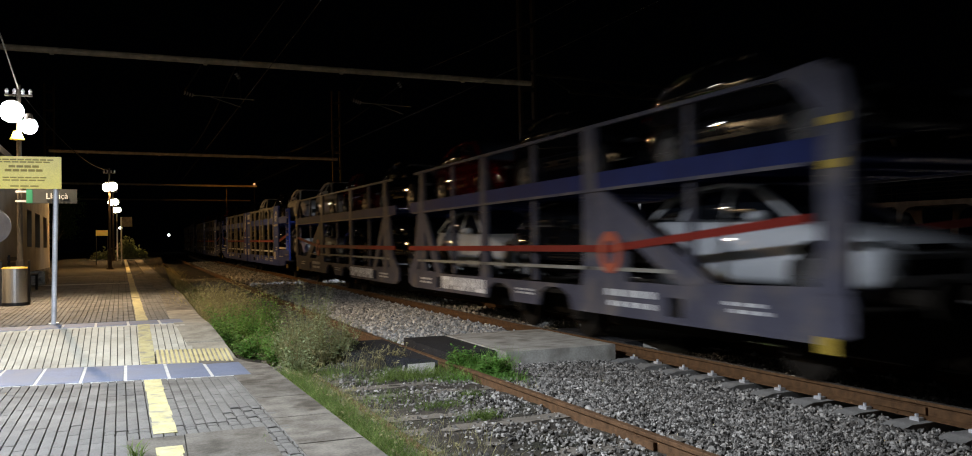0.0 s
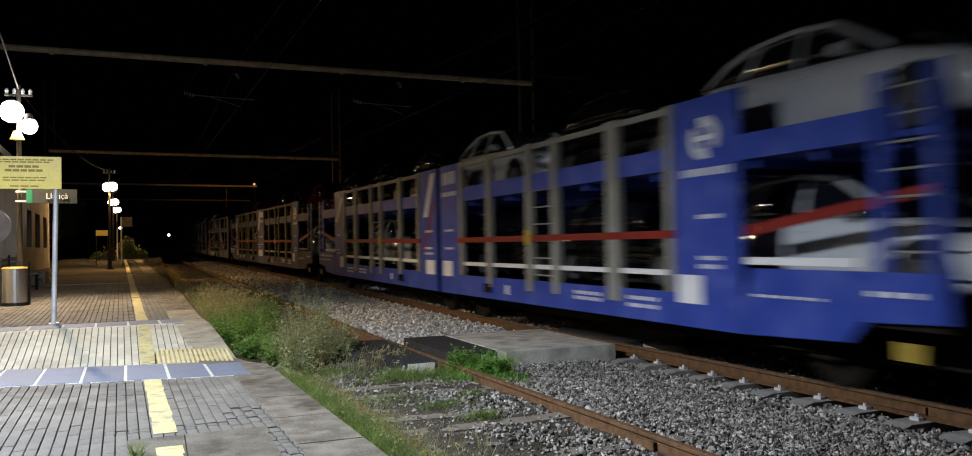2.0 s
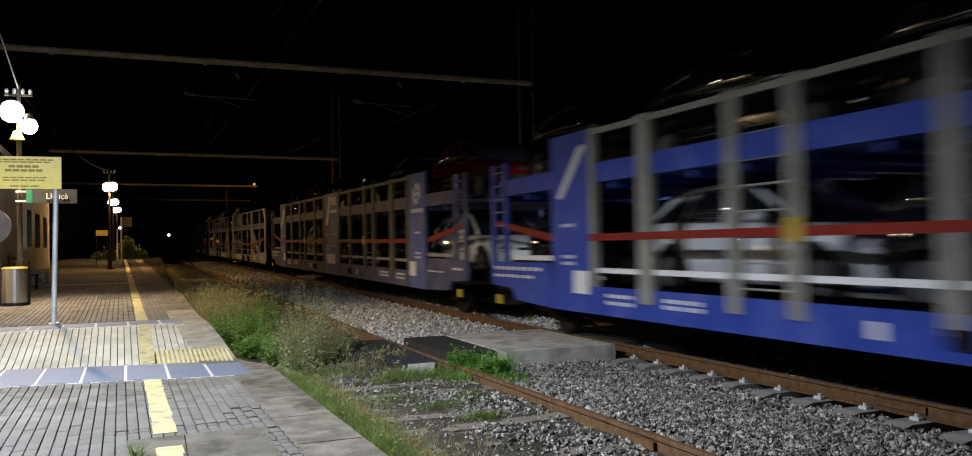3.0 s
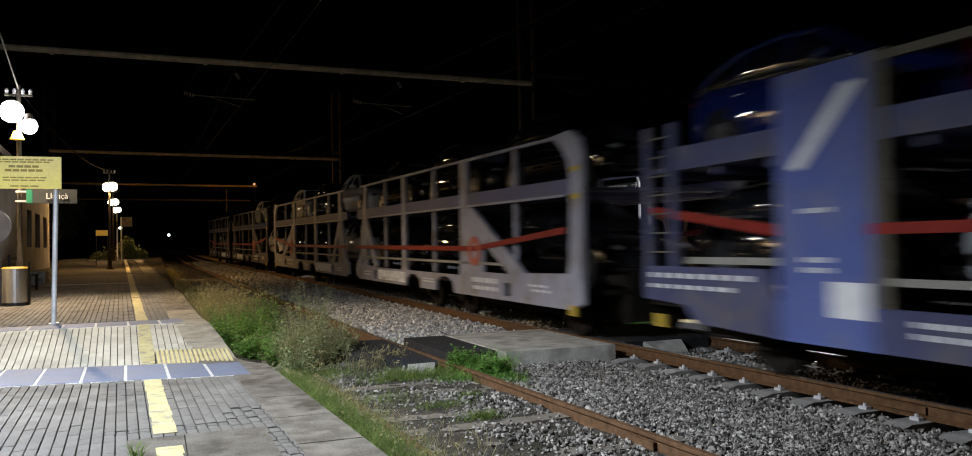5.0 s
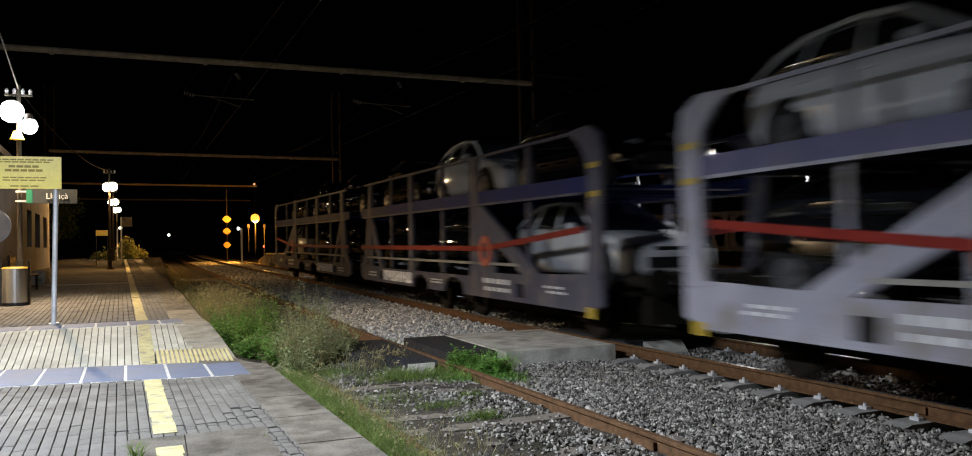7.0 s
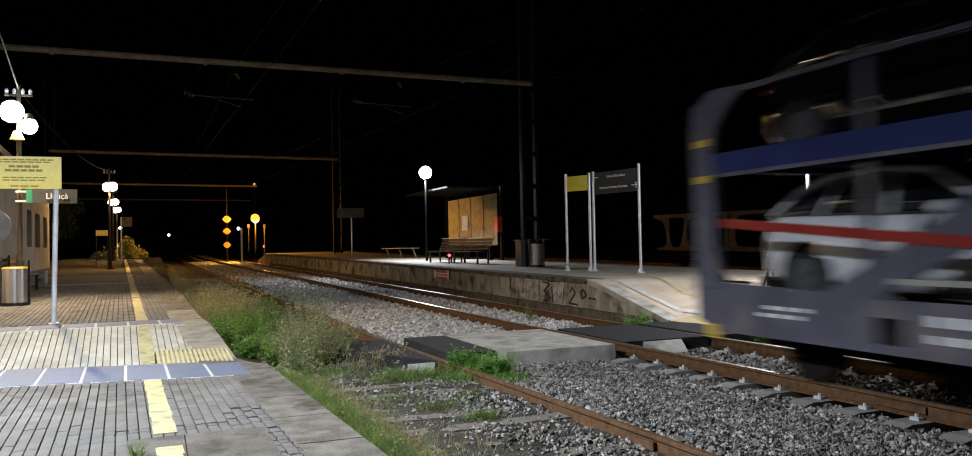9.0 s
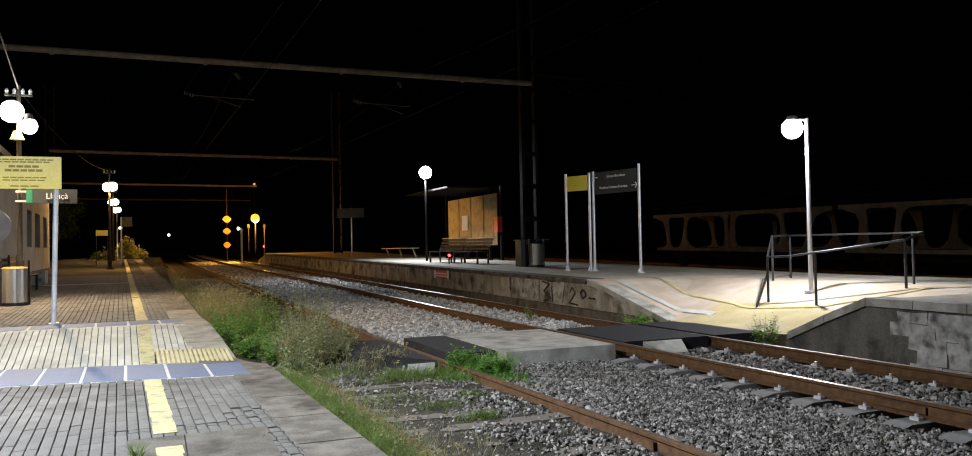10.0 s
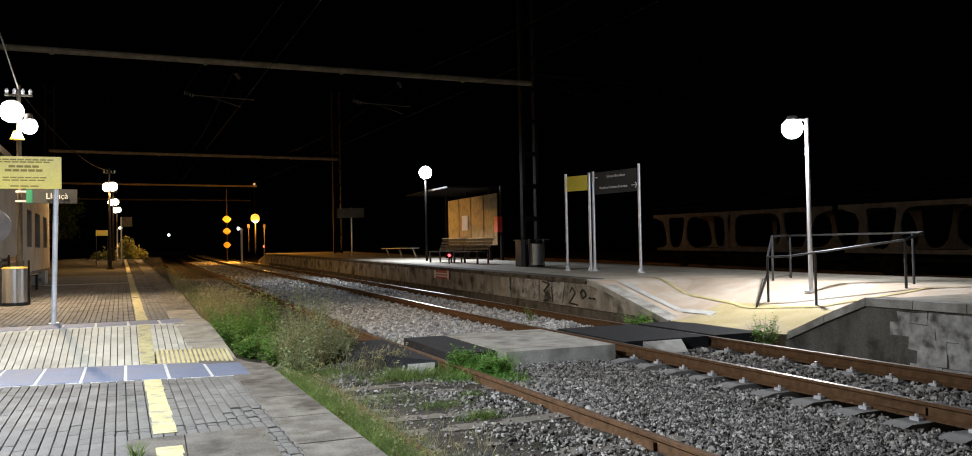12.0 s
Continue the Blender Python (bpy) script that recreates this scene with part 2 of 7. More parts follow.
OLD_WAGON = surface("old_wagon_paint", (0.1, 0.08, 0.058), (0.19, 0.15, 0.112), 3, 0.8, bump=0.3, spec=0.1)
GRASS = surface("grass_blade", (0.08, 0.14, 0.026), (0.25, 0.34, 0.09), 4, 0.8, bump=0.0, island=0.55, spec=0.2)
BEAM = surface("beam_steel", (0.17, 0.14, 0.1), (0.3, 0.25, 0.18), 5, 0.75, bump=0.2, spec=0.15)
LEAF = surface("weed_leaf", (0.09, 0.25, 0.04), (0.34, 0.58, 0.13), 4, 0.75, bump=0.0, island=0.5, spec=0.3)
TREE_LEAF = surface("dark_tree_leaf", (0.012, 0.03, 0.007), (0.03, 0.06, 0.015), 3, 0.8, bump=0.0, island=0.5, spec=0.1)
SAGE = surface("sage_leaf", (0.2, 0.26, 0.1), (0.56, 0.62, 0.34), 4, 0.8, bump=0.0, island=0.5, spec=0.3)
DRY = surface("dry_grass", (0.24, 0.215, 0.085), (0.55, 0.5, 0.26), 4, 0.85, bump=0.0, island=0.55, spec=0.2)


def leafy(m, share=0.4):
    """Thin leaves pass part of the light that falls on their other side."""
    nt = m.node_tree
    bsdf, out = nt.nodes["Principled BSDF"], nt.nodes["Material Output"]
    thin, mix = nt.nodes.new("ShaderNodeBsdfTranslucent"), nt.nodes.new("ShaderNodeMixShader")
    nt.links.new(bsdf.inputs["Base Color"].links[0].from_socket, thin.inputs["Color"])
    mix.inputs[0].default_value = share
    nt.links.new(bsdf.outputs[0], mix.inputs[1])
    nt.links.new(thin.outputs[0], mix.inputs[2])
    nt.links.new(mix.outputs[0], out.inputs["Surface"])


for foliage in (LEAF, SAGE, GRASS, DRY):
    leafy(foliage)


# ---------------------------------------------------------------- mesh helpers
def box(bm, x0, x1, y0, y1, z0, z1):
    vs = [bm.verts.new((x, y, z)) for z in (z0, z1) for y in (y0, y1) for x in (x0, x1)]
    for f in ((0, 2, 3, 1), (4, 5, 7, 6), (0, 1, 5, 4), (1, 3, 7, 5), (3, 2, 6, 7), (2, 0, 4, 6)):
        bm.faces.new([vs[i] for i in f])
    return vs


def tube(bm, a, b, r, n=10, r2=None):
    """A round bar from a to b."""
    a, b = Vector(a), Vector(b)
    d = (b - a).normalized()
    u = d.cross(Vector((0, 0, 1)) if abs(d.z) < 0.9 else Vector((1, 0, 0))).normalized()
    w = d.cross(u)
    rings = []
    for p, rr in ((a, r), (b, r if r2 is None else r2)):
        rings.append([bm.verts.new(p + rr * (math.cos(2 * math.pi * k / n) * u + math.sin(2 * math.pi * k / n) * w)) for k in range(n)])
    for k in range(n):
        bm.faces.new((rings[0][k], rings[0][(k + 1) % n], rings[1][(k + 1) % n], rings[1][k]))
    bm.faces.new(rings[0][::-1]), bm.faces.new(rings[1])


def plate(bm, pts, x0, x1):
    """A side view outline of (y, z) points, given thickness from x0 to x1."""
    a = [bm.verts.new((x0, y, z)) for y, z in pts]
    b = [bm.verts.new((x1, y, z)) for y, z in pts]
    bm.faces.new(a), bm.faces.new(b[::-1])
    for i in range(len(pts)):
        j = (i + 1) % len(pts)
        bm.faces.new((a[j], a[i], b[i], b[j]))


def ball(bm, c, r, u=16, v=10, squash=1.0):
    bmesh.ops.create_uvsphere(bm, u_segments=u, v_segments=v, radius=r, matrix=Matrix.Translation(c) @ Matrix.Diagonal((1, 1, squash, 1)))


def finish(bm, name, material, bevel=0.0, smooth=False):
    if bevel:
        bmesh.ops.bevel(bm, geom=[e for e in bm.edges if e.is_manifold and e.calc_face_angle(0) > 0.6], offset=bevel, segments=1, affect="EDGES", clamp_overlap=True)
    bmesh.ops.recalc_face_normals(bm, faces=bm.faces)
    me = bpy.data.meshes.new(name)
    bm.to_mesh(me)
    bm.free()
    for m in material if isinstance(material, (list, tuple)) else [material]:
        me.materials.append(m)
    if smooth:
        for f in me.polygons:
            f.use_smooth = True
    return me


def part(name, bm, material, parent, label="", bevel=0.0, smooth=False):
    ob = new(name, finish(bm, name, material, bevel, smooth))
    ob.parent = parent
    if label:
        ob["label"] = label
    return ob


def thing(name, label, category, m=None, group="", kind=""):
    ob = new(name)
    ob.empty_display_size = 0.2
    if m is not None:
        ob.matrix_basis = m
    return tagged(ob, label, category, group, kind)


def solid(name, bm, material, label="", category="", kind="", m=None, bevel=0.0, smooth=False, group=""):
    ob = new(name, finish(bm, name, material, bevel, smooth))
    if m is not None:
        ob.matrix_basis = m
    return tagged(ob, label, category, group, kind)


def words(text, size, parent, m, material, name="lettering"):
    cu = bpy.data.curves.new("text", "FONT")
    cu.body, cu.size, cu.extrude = text, size, 0.002
    cu.align_x, cu.align_y = "CENTER", "CENTER"
    tmp = bpy.data.objects.new("text", cu)
    me = bpy.data.meshes.new_from_object(tmp)
    bpy.data.objects.remove(tmp)
    me.materials.clear()
    me.materials.append(material)
    ob = new(name, me)
    ob.parent, ob.matrix_basis = parent, m
    return ob


def stones(name, places, sizes, label, seed=1, material=None):
    """Many broken stones in one mesh."""
    rng = np.random.default_rng(seed)
    g = (1 + 5 ** 0.5) / 2
    ico = np.array([(-1, g, 0), (1, g, 0), (-1, -g, 0), (1, -g, 0), (0, -1, g), (0, 1, g), (0, -1, -g), (0, 1, -g), (g, 0, -1), (g, 0, 1), (-g, 0, -1), (-g, 0, 1)]) / 1.9
    tri = np.array([(0, 11, 5), (0, 5, 1), (0, 1, 7), (0, 7, 10), (0, 10, 11), (1, 5, 9), (5, 11, 4), (11, 10, 2), (10, 7, 6), (7, 1, 8), (3, 9, 4), (3, 4, 2), (3, 2, 6), (3, 6, 8), (3, 8, 9), (4, 9, 5), (2, 4, 11), (6, 2, 10), (8, 6, 7), (9, 8, 1)])
    n = len(places)
    v = np.repeat(ico[None], n, 0) * (1 + rng.uniform(-0.42, 0.42, (n, 12, 1))) * np.array(sizes)[:, None, None] * rng.uniform(0.6, 1.25, (n, 1, 3))
    a = rng.uniform(0, 6.28, n)
    c, s = np.cos(a)[:, None], np.sin(a)[:, None]
    v = np.stack([c * v[..., 0] - s * v[..., 1], s * v[..., 0] + c * v[..., 1], v[..., 2]], -1) + np.array(places)[:, None]
    f = (tri[None] + 12 * np.arange(n)[:, None, None]).reshape(-1, 3)
    me = bpy.data.meshes.new(name)
    me.from_pydata(v.reshape(-1, 3).tolist(), [], f.tolist())
    me.materials.append(material or STONE)
    return tagged(new(name, me), label, "ballast", kind="stuff")


def along(y0, y1, step):
    n = max(1, int(round((y1 - y0) / step)))
    return [y0 + (y1 - y0) * i / n for i in range(n + 1)]


def strip(bm, ys, left, right, z0, z1, closed=True):
    """A long slab that follows the line: left(y), right(y) and heights z0 to z1 above the grade."""
    rows = []
    for y in ys:
        g = grade(y)
        rows.append([bm.verts.new(p) for p in ((left(y), y, g + z0), (right(y), y, g + z0), (right(y), y, g + z1), (left(y), y, g + z1))])
    for a, b in zip(rows, rows[1:]):
        for k in range(4):
            bm.faces.new((a[k], a[(k + 1) % 4], b[(k + 1) % 4], b[k]))
    bm.faces.new(rows[0][::-1]), bm.faces.new(rows[-1])


# ---------------------------------------------------------------- ground and tracks
def build_ground():
    xs = [-1500, -400, -100, -40, -20, -10, -6, -3, 0, 1, 1.6, 2, 3, 4, 5, 6, 7, 8, 9, 10, 12, 15, 20, 30, 45, 100, 400, 1500]
    ys = [-1500, -300, -80, -30, -10] + list(range(0, 60, 3)) + [65, 75, 90, 110, 130, 150, 170, 300, 700, 2500]
    bm = bmesh.new()
    grid = [[bm.verts.new((x, y, grade(y) - 0.26 + (0.03 * noise.noise((x * 0.6, y * 0.6, 0)) if abs(x) < 40 and abs(y) < 90 else 0))) for x in xs] for y in ys]
    for a, b in zip(grid, grid[1:]):
        for i in range(len(xs) - 1):
            bm.faces.new((a[i], a[i + 1], b[i + 1], b[i]))
    solid("ground", bm, SOIL, "dark trodden soil beside and under the railway", "ground", "structure", smooth=True)


def build_verge():
    """Earth bank between the near platform and the sunken siding rail."""
    bm = bmesh.new()
    ys = along(-8, 60, 0.4)
    cols = 9
    rows = []
    for y in ys:
        e, w = near_edge(y) - 0.1, 1.15
        r = []
        for k in range(cols):
            t = k / (cols - 1)
            z = -0.1 - 0.2 * t ** 2.2 + 0.05 * noise.noise((e + w * t, y * 1.3, 1)) + 0.02 * noise.noise((6 * (e + w * t), y * 6, 2))
            r.append(bm.verts.new((e + w * t, y, grade(y) + z)))
        rows.append(r)
    for a, b in zip(rows, rows[1:]):
        for k in range(cols - 1):
            bm.faces.new((a[k], a[k + 1], b[k + 1], b[k]))
    solid("ground_verge", bm, SOIL, "earth bank overgrown with grass beside the platform", "ground", "structure", smooth=True)


def build_siding_bed():
    """Uneven trodden earth in which the siding is half buried."""
    bm = bmesh.new()
    rows = []
    for j in range(110):
        y = 2.0 + 0.1 * j
        r = []
        for i in range(34):
            x = 1.75 + 0.085 * i
            edge = min(1.0, i / 5, (33 - i) / 7)
            z = -0.3 + 0.165 * edge + 0.03 * noise.noise((x * 2, y * 2, 5)) + 0.018 * noise.noise((x * 7, y * 7, 6))
            r.append(bm.verts.new((x, y, z)))
        rows.append(r)
    for a, b in zip(rows, rows[1:]):
        for k in range(33):
            bm.faces.new((a[k], a[k + 1], b[k + 1], b[k]))
    solid("ground_siding", bm, SOIL, "dark uneven earth around the half-buried siding", "ground", "structure", smooth=True)


RAIL_OUTLINE = ((-0.065, -0.16), (0.065, -0.16), (0.065, -0.148), (0.012, -0.125), (0.012, -0.045), (0.034, -0.03), (0.034, -0.004), (0.03, 0.0), (-0.03, 0.0), (-0.034, -0.004), (-0.034, -0.03), (-0.012, -0.045), (-0.012, -0.125), (-0.065, -0.148))


def build_rail(at, ys, dz, label, worn):
    """A rail in lengths of about 18 m with narrow joints and bolted joint bars."""
    root = thing("rail", label, "rail", group="rails")
    n = len(RAIL_OUTLINE)
    for k0 in range(0, len(ys) - 1, 18):
        run = ys[k0:k0 + 19]
        bm = bmesh.new()
        rows = [[bm.verts.new((at(y) + dx, y - (0.006 if y == run[-1] else 0), grade(y) + z + dz)) for dx, z in RAIL_OUTLINE] for y in run]
        for a, b in zip(rows, rows[1:]):
            for k in range(n):
                f = bm.faces.new((a[k], a[(k + 1) % n], b[(k + 1) % n], b[k]))
                f.material_index = 1 if k == 7 else 0
        bm.faces.new(rows[0][::-1]), bm.faces.new(rows[-1])
        part("rail_length", bm, [RUST_DARK, RAIL_TOP] if worn else [RUST, RUST], root)
        y = run[-1]
        for sx in (-1, 1):
            bm = bmesh.new()
            x = at(y) + sx * 0.028
            box(bm, x - 0.014, x + 0.014, y - 0.3, y + 0.3, grade(y) + dz - 0.118, grade(y) + dz - 0.052)
            part("joint_bar", bm, RUST_DARK if worn else RUST, root)


def build_tracks():
    ys = along(-30, 10, 2) + along(11, 60, 1) + along(62, 180, 2)
    for off in (0.0, 1.668):
        build_rail(lambda y: line_x(y) + off, ys, 0.0, "rusty steel rail with a worn bright top on concrete sleepers", True)
    for off in (-1.668, 0.0):
        build_rail(lambda y: siding_x(y) + off, ys[: -30], -0.01 if off == 0 else -0.12, "rust-brown disused siding rail among stones", False)
    bm = bmesh.new()
    outline = ((-1.3, -0.3), (1.3, -0.3), (1.3, -0.2), (1.15, -0.165), (0.62, -0.165), (0.5, -0.2), (-0.5, -0.2), (-0.62, -0.165), (-1.15, -0.165), (-1.3, -0.2))
    a = [bm.verts.new((x, -0.13, z)) for x, z in outline]
    b = [bm.verts.new((x, 0.13, z)) for x, z in outline]
    bm.faces.new(a), bm.faces.new(b[::-1])
    for i in range(len(outline)):
        j = (i + 1) % len(outline)
        bm.faces.new((a[j], a[i], b[i], b[j]))
    me = finish(bm, "sleeper", SLEEPER, bevel=0.012)
    bm = bmesh.new()
    box(bm, -0.035, 0.035, -0.05, 0.05, -0.168, -0.135)
    tube(bm, (0, 0, -0.165), (0, 0, -0.105), 0.018, 6)
    clips = finish(bm, "clip", GALVANISED)
    for i in range(-12, 170):
        y = 9.93 + 0.6 * i
        ob = tagged(new("sleeper", me), "pale concrete railway sleeper bedded in ballast", "sleeper", "sleepers of the main track")
        ob.matrix_basis = pose(line_x(y) + 0.834, y, grade(y))
        if i < 40:
            for dx in (-0.954, -0.714, 0.714, 0.954):
                c = new("rail_clip", clips)
                c.parent = ob
                c.location = (dx, 0, 0)
    bm = bmesh.new()
    box(bm, -1.25, 1.25, -0.12, 0.12, -0.3, -0.168)
    me = finish(bm, "wooden_sleeper", WOOD, bevel=0.02)
    rng = random.Random(4)
    for i in range(-6, 60):
        y = 6.0 + 0.62 * i
        ob = tagged(new("wooden_sleeper", me), "weathered grey timber sleeper half sunk in soil", "sleeper", "sleepers of the siding")
        ob.matrix_basis = pose(siding_x(y) - 0.834, y, grade(y) + rng.uniform(0.0, 0.045), 0, rng.uniform(-0.7, 0.7), rng.uniform(-3, 3))


def build_ballast():
    rng = np.random.default_rng(7)
    pl, sz = [], []

    def scatter(n, x0, x1, y0, y1, z, size, ref=None, power=1.0):
        u = rng.uniform(0, 1, n) ** power
        y = y0 + (y1 - y0) * u
        x = rng.uniform(x0, x1, n)
        for a, b in zip(x, y):
            xx = a + (ref(b) if ref else 0)
            pl.append((xx, b, grade(b) + z + rng.uniform(-0.02, 0.025) + 0.03 * noise.noise((xx, b, 3))))
            sz.append(size * rng.uniform(0.45, 1.5))

    scatter(36000, -2.75, -0.5, 3.0, 13.5, -0.2, 0.0195, line_x, 1.1)
    scatter(5000, -0.55, -0.08, 3.0, 13.5, -0.235, 0.018, line_x, 1.1)
    scatter(24000, -2.5, -0.9, 3.0, 12.5, -0.182, 0.009, line_x, 1.0)
    scatter(14000, 0.1, 1.57, 3.0, 24, -0.195, 0.022, line_x, 1.3)
    scatter(9000, 1.75, 2.5, 3.0, 24, -0.22, 0.028, line_x, 1.2)
    scatter(1600, -1.5, -0.06, 3.2, 11.0, -0.145, 0.018, siding_x, 1.0)
    scatter(5000, -1.7, -0.05, 3.2, 12.0, -0.145, 0.011, siding_x, 1.0)
    scatter(2600, -0.9, -0.05, 3.2, 11.0, -0.14, 0.017, siding_x, 1.0)
    scatter(4500, 0.06, 0.5, 3.2, 13.0, -0.15, 0.022, siding_x, 1.0)
    stones("ballast_stones", pl, sz, "grey broken-stone ballast lying between the rails", 3)
    pl.clear(), sz.clear()
    scatter(21000, -2.5, -0.08, 13.2, 32, -0.19, 0.034, line_x, 1.2)
    scatter(4500, 0.1, 1.57, 13.5, 30, -0.155, 0.034, line_x, 1.2)
    scatter(14000, -2.2, 2.4, 28, 75, -0.18, 0.05, line_x, 1.5)
    stones("pale_ballast_stones", pl, sz, "pale broken-stone ballast beyond the crossing", 4, PALE_STONE)


# ---------------------------------------------------------------- platforms
NEAR_Z, FAR_Z, ISLAND_Z = 0.15, 0.45, 0.68


def near_edge(y):
    """Track side of the near platform, which swings in where the crossing meets it."""
    e = stripe_x(y) + 1.3
    inset = min(1.0, max(0.0, (y - 10.35) / 0.45)) * 0.28
    inset += 0.14 * min(1.0, max(0.0, (y - 11.2) / 2.3)) - 0.12 * min(1.0, max(0.0, (y - 14.5) / 6.0))
    return e - inset


def slab_front(x):
    """Near edge of the band of blue slabs, which lies askew."""
    return 9.57 - 0.17 * (x - 0.98)


def slab_back(x):
    return 10.73 - 0.25 * (x - 0.98)


def near_height(y, x=0.2):
    """The platform rises behind the band of slabs, which lies askew."""
    start = slab_back(max(x, -2.6)) + 0.1
    return NEAR_Z + (FAR_Z - NEAR_Z) * min(1.0, max(0.0, (y - start) / (13.2 - start)))


def build_near_platform():
    ys = along(-12, 9, 1.5) + along(9.3, 15, 0.3) + along(16, 70, 2)
    bm = bmesh.new()
    rows = []
    for y in ys:
        g, e = grade(y), near_edge(y)
        tops = [bm.verts.new((x, y, g + near_height(y, x) - 0.014)) for x in (e, 0.45, 0.0, -0.6, -1.2, -1.9, -2.6, -7.5)]
        rows.append([bm.verts.new((-7.5, y, g - 0.5)), bm.verts.new((e, y, g - 0.5))] + tops)
    n = len(rows[0])
    for a, b in zip(rows, rows[1:]):
        for k in range(n):
            f = bm.faces.new((a[k], a[(k + 1) % n], b[(k + 1) % n], b[k]))
            f.material_index = 1 if 1 < k < n - 1 else 0
    bm.faces.new(rows[0][::-1]), bm.faces.new(rows[-1])
    base = solid("pavement_near", bm, [CONCRETE, JOINT], "low station platform with small grey pavers and kerb", "platform", "structure")
    # kerb stones
    y = -6.0
    while y < 66:
        ln = 0.98
        if True:
            bm = bmesh.new()
            rows = []
            for k in range(4):
                yy = y + ln * k / 3
                z, e = grade(yy) + near_height(yy, 0.8) - (0.012 if 10.75 < y < 11.6 else 0.0), near_edge(yy)
                rows.append([bm.verts.new(p) for p in ((e - 0.47, yy, z - 0.1), (e + 0.03, yy, z - 0.16), (e + 0.03, yy, z - 0.02), (e + 0.005, yy, z + 0.007), (e - 0.47, yy, z + 0.007))])
            for a, b in zip(rows, rows[1:]):
                for k in range(5):
                    bm.faces.new((a[k], a[(k + 1) % 5], b[(k + 1) % 5], b[k]))
            bm.faces.new(rows[0][::-1]), bm.faces.new(rows[-1])
            part("kerb_stone", bm, TAN_KERB if 10.9 < y < 16 else KERB, base)
        y += 1.0
    # two bands of blue slabs across, with pale joints
    def quad_slab(x0, x1, front, back, z, thick, mat, name, bevel=0.0):
        bm = bmesh.new()
        pts = [(x0, front(x0)), (x1, front(x1)), (x1 - 0.0345, back(x1)), (x0 - 0.0345, back(x0))]
        lo, hi = [bm.verts.new((*p, z - 0.05)) for p in pts], [bm.verts.new((*p, z + thick)) for p in pts]
        bm.faces.new(lo[::-1]), bm.faces.new(hi)
        for k in range(4):
            bm.faces.new((lo[k], lo[(k + 1) % 4], hi[(k + 1) % 4], hi[k]))
        part(name, bm, mat, base, bevel=bevel)
    for front, back, z, x0, n, right in ((slab_front, slab_back, NEAR_Z, -3.84, 11, 0.98), (lambda x: 13.4, lambda x: 14.1, FAR_Z, -3.9, 10, 0.4)):
        for i in range(n):
            x = x0 + 0.442 * i
            if x < right - 0.05:
                quad_slab(x + 0.018, min(x + 0.424, right), front, back, z, 0.008, SLATE, "slab", 0.005)
        quad_slab(x0, right + 0.02, lambda x: front(x) - 0.025, lambda x: back(x) + 0.03, z, 0.003, WHITE_LINE, "mortar_bed")
    # yellow line in worn dashes
    rng = random.Random(2)
    for y0, y1 in ((2, 9.68), (11.05, 13.36), (14.14, 20), (20.2, 30), (30.2, 42), (42.3, 62)):
        bm = bmesh.new()
        y = y0
        while y < y1 - 0.05:
            ln = min(0.24 if y < 25 else 0.6, y1 - y)
            if not (6.2 < y < 6.9 and rng.random() < 0.75) and rng.random() > 0.04:
                yy = y + ln
                a, b = grade(y) + near_height(y, -0.05) + 0.01, grade(yy) + near_height(yy, -0.05) + 0.01
                w = 0.085 * rng.uniform(0.86, 1.05)
                q = [bm.verts.new(p) for p in ((stripe_x(y) - w, y, a), (stripe_x(y) + w, y, a), (stripe_x(yy) + w, yy, b), (stripe_x(yy) - w, yy, b))]
                q2 = [bm.verts.new((v.co.x, v.co.y, v.co.z - 0.012)) for v in q]
                bm.faces.new(q)
                for k in range(4):
                    bm.faces.new((q[k], q2[k], q2[(k + 1) % 4], q[(k + 1) % 4]))
            y += ln
        part("yellow_line", bm, YELLOW_PAINT, base, "worn yellow painted safety line")
    for y0, y1, xa, xb in ((27.2, 27.35, -3.2, -0.75), (62.0, 63.2, -4.6, -0.6)):
        bm = bmesh.new()
        z = grade(y0) + FAR_Z
        box(bm, xa, xb, y0, y1, z - 0.02, z + 0.016)
        part("cross_strip", bm, WHITE_LINE, base, "pale strip across the platform")
    # ribbed yellow tiles on the way to the crossing
    bm = bmesh.new()
    x = stripe_x(11.3) + 0.12
    while x < near_edge(11.3) - 0.02:
        y0, y1 = slab_back(x) + 0.04, slab_back(x) + 0.74
        a, b = near_height(y0, x), near_height(y1, x)
        q = [bm.verts.new(p) for p in ((x, y0, a), (x + 0.03, y0, a), (x + 0.006, y1, b), (x - 0.024, y1, b), (x, y0, a + 0.013), (x + 0.03, y0, a + 0.013), (x + 0.006, y1, b + 0.013), (x - 0.024, y1, b + 0.013))]
        for f in ((4, 5, 6, 7), (0, 1, 5, 4), (1, 2, 6, 5), (2, 3, 7, 6), (3, 0, 4, 7)):
            bm.faces.new([q[k] for k in f])
        x += 0.056
    x0, x1 = stripe_x(11.3) + 0.11, near_edge(11.3) - 0.02
    q = []
    for x, d in ((x0, 0.03), (x1, 0.03), (x1 - 0.024, 0.75), (x0 - 0.024, 0.75)):
        y = slab_back(x) + d
        q.append(bm.verts.new((x, y, near_height(y, x) + 0.004)))
    bm.faces.new(q).material_index = 1
    part("ribbed_tile", bm, [YELLOW_TILE, TAN_KERB], base, "yellow ribbed tactile tiles")
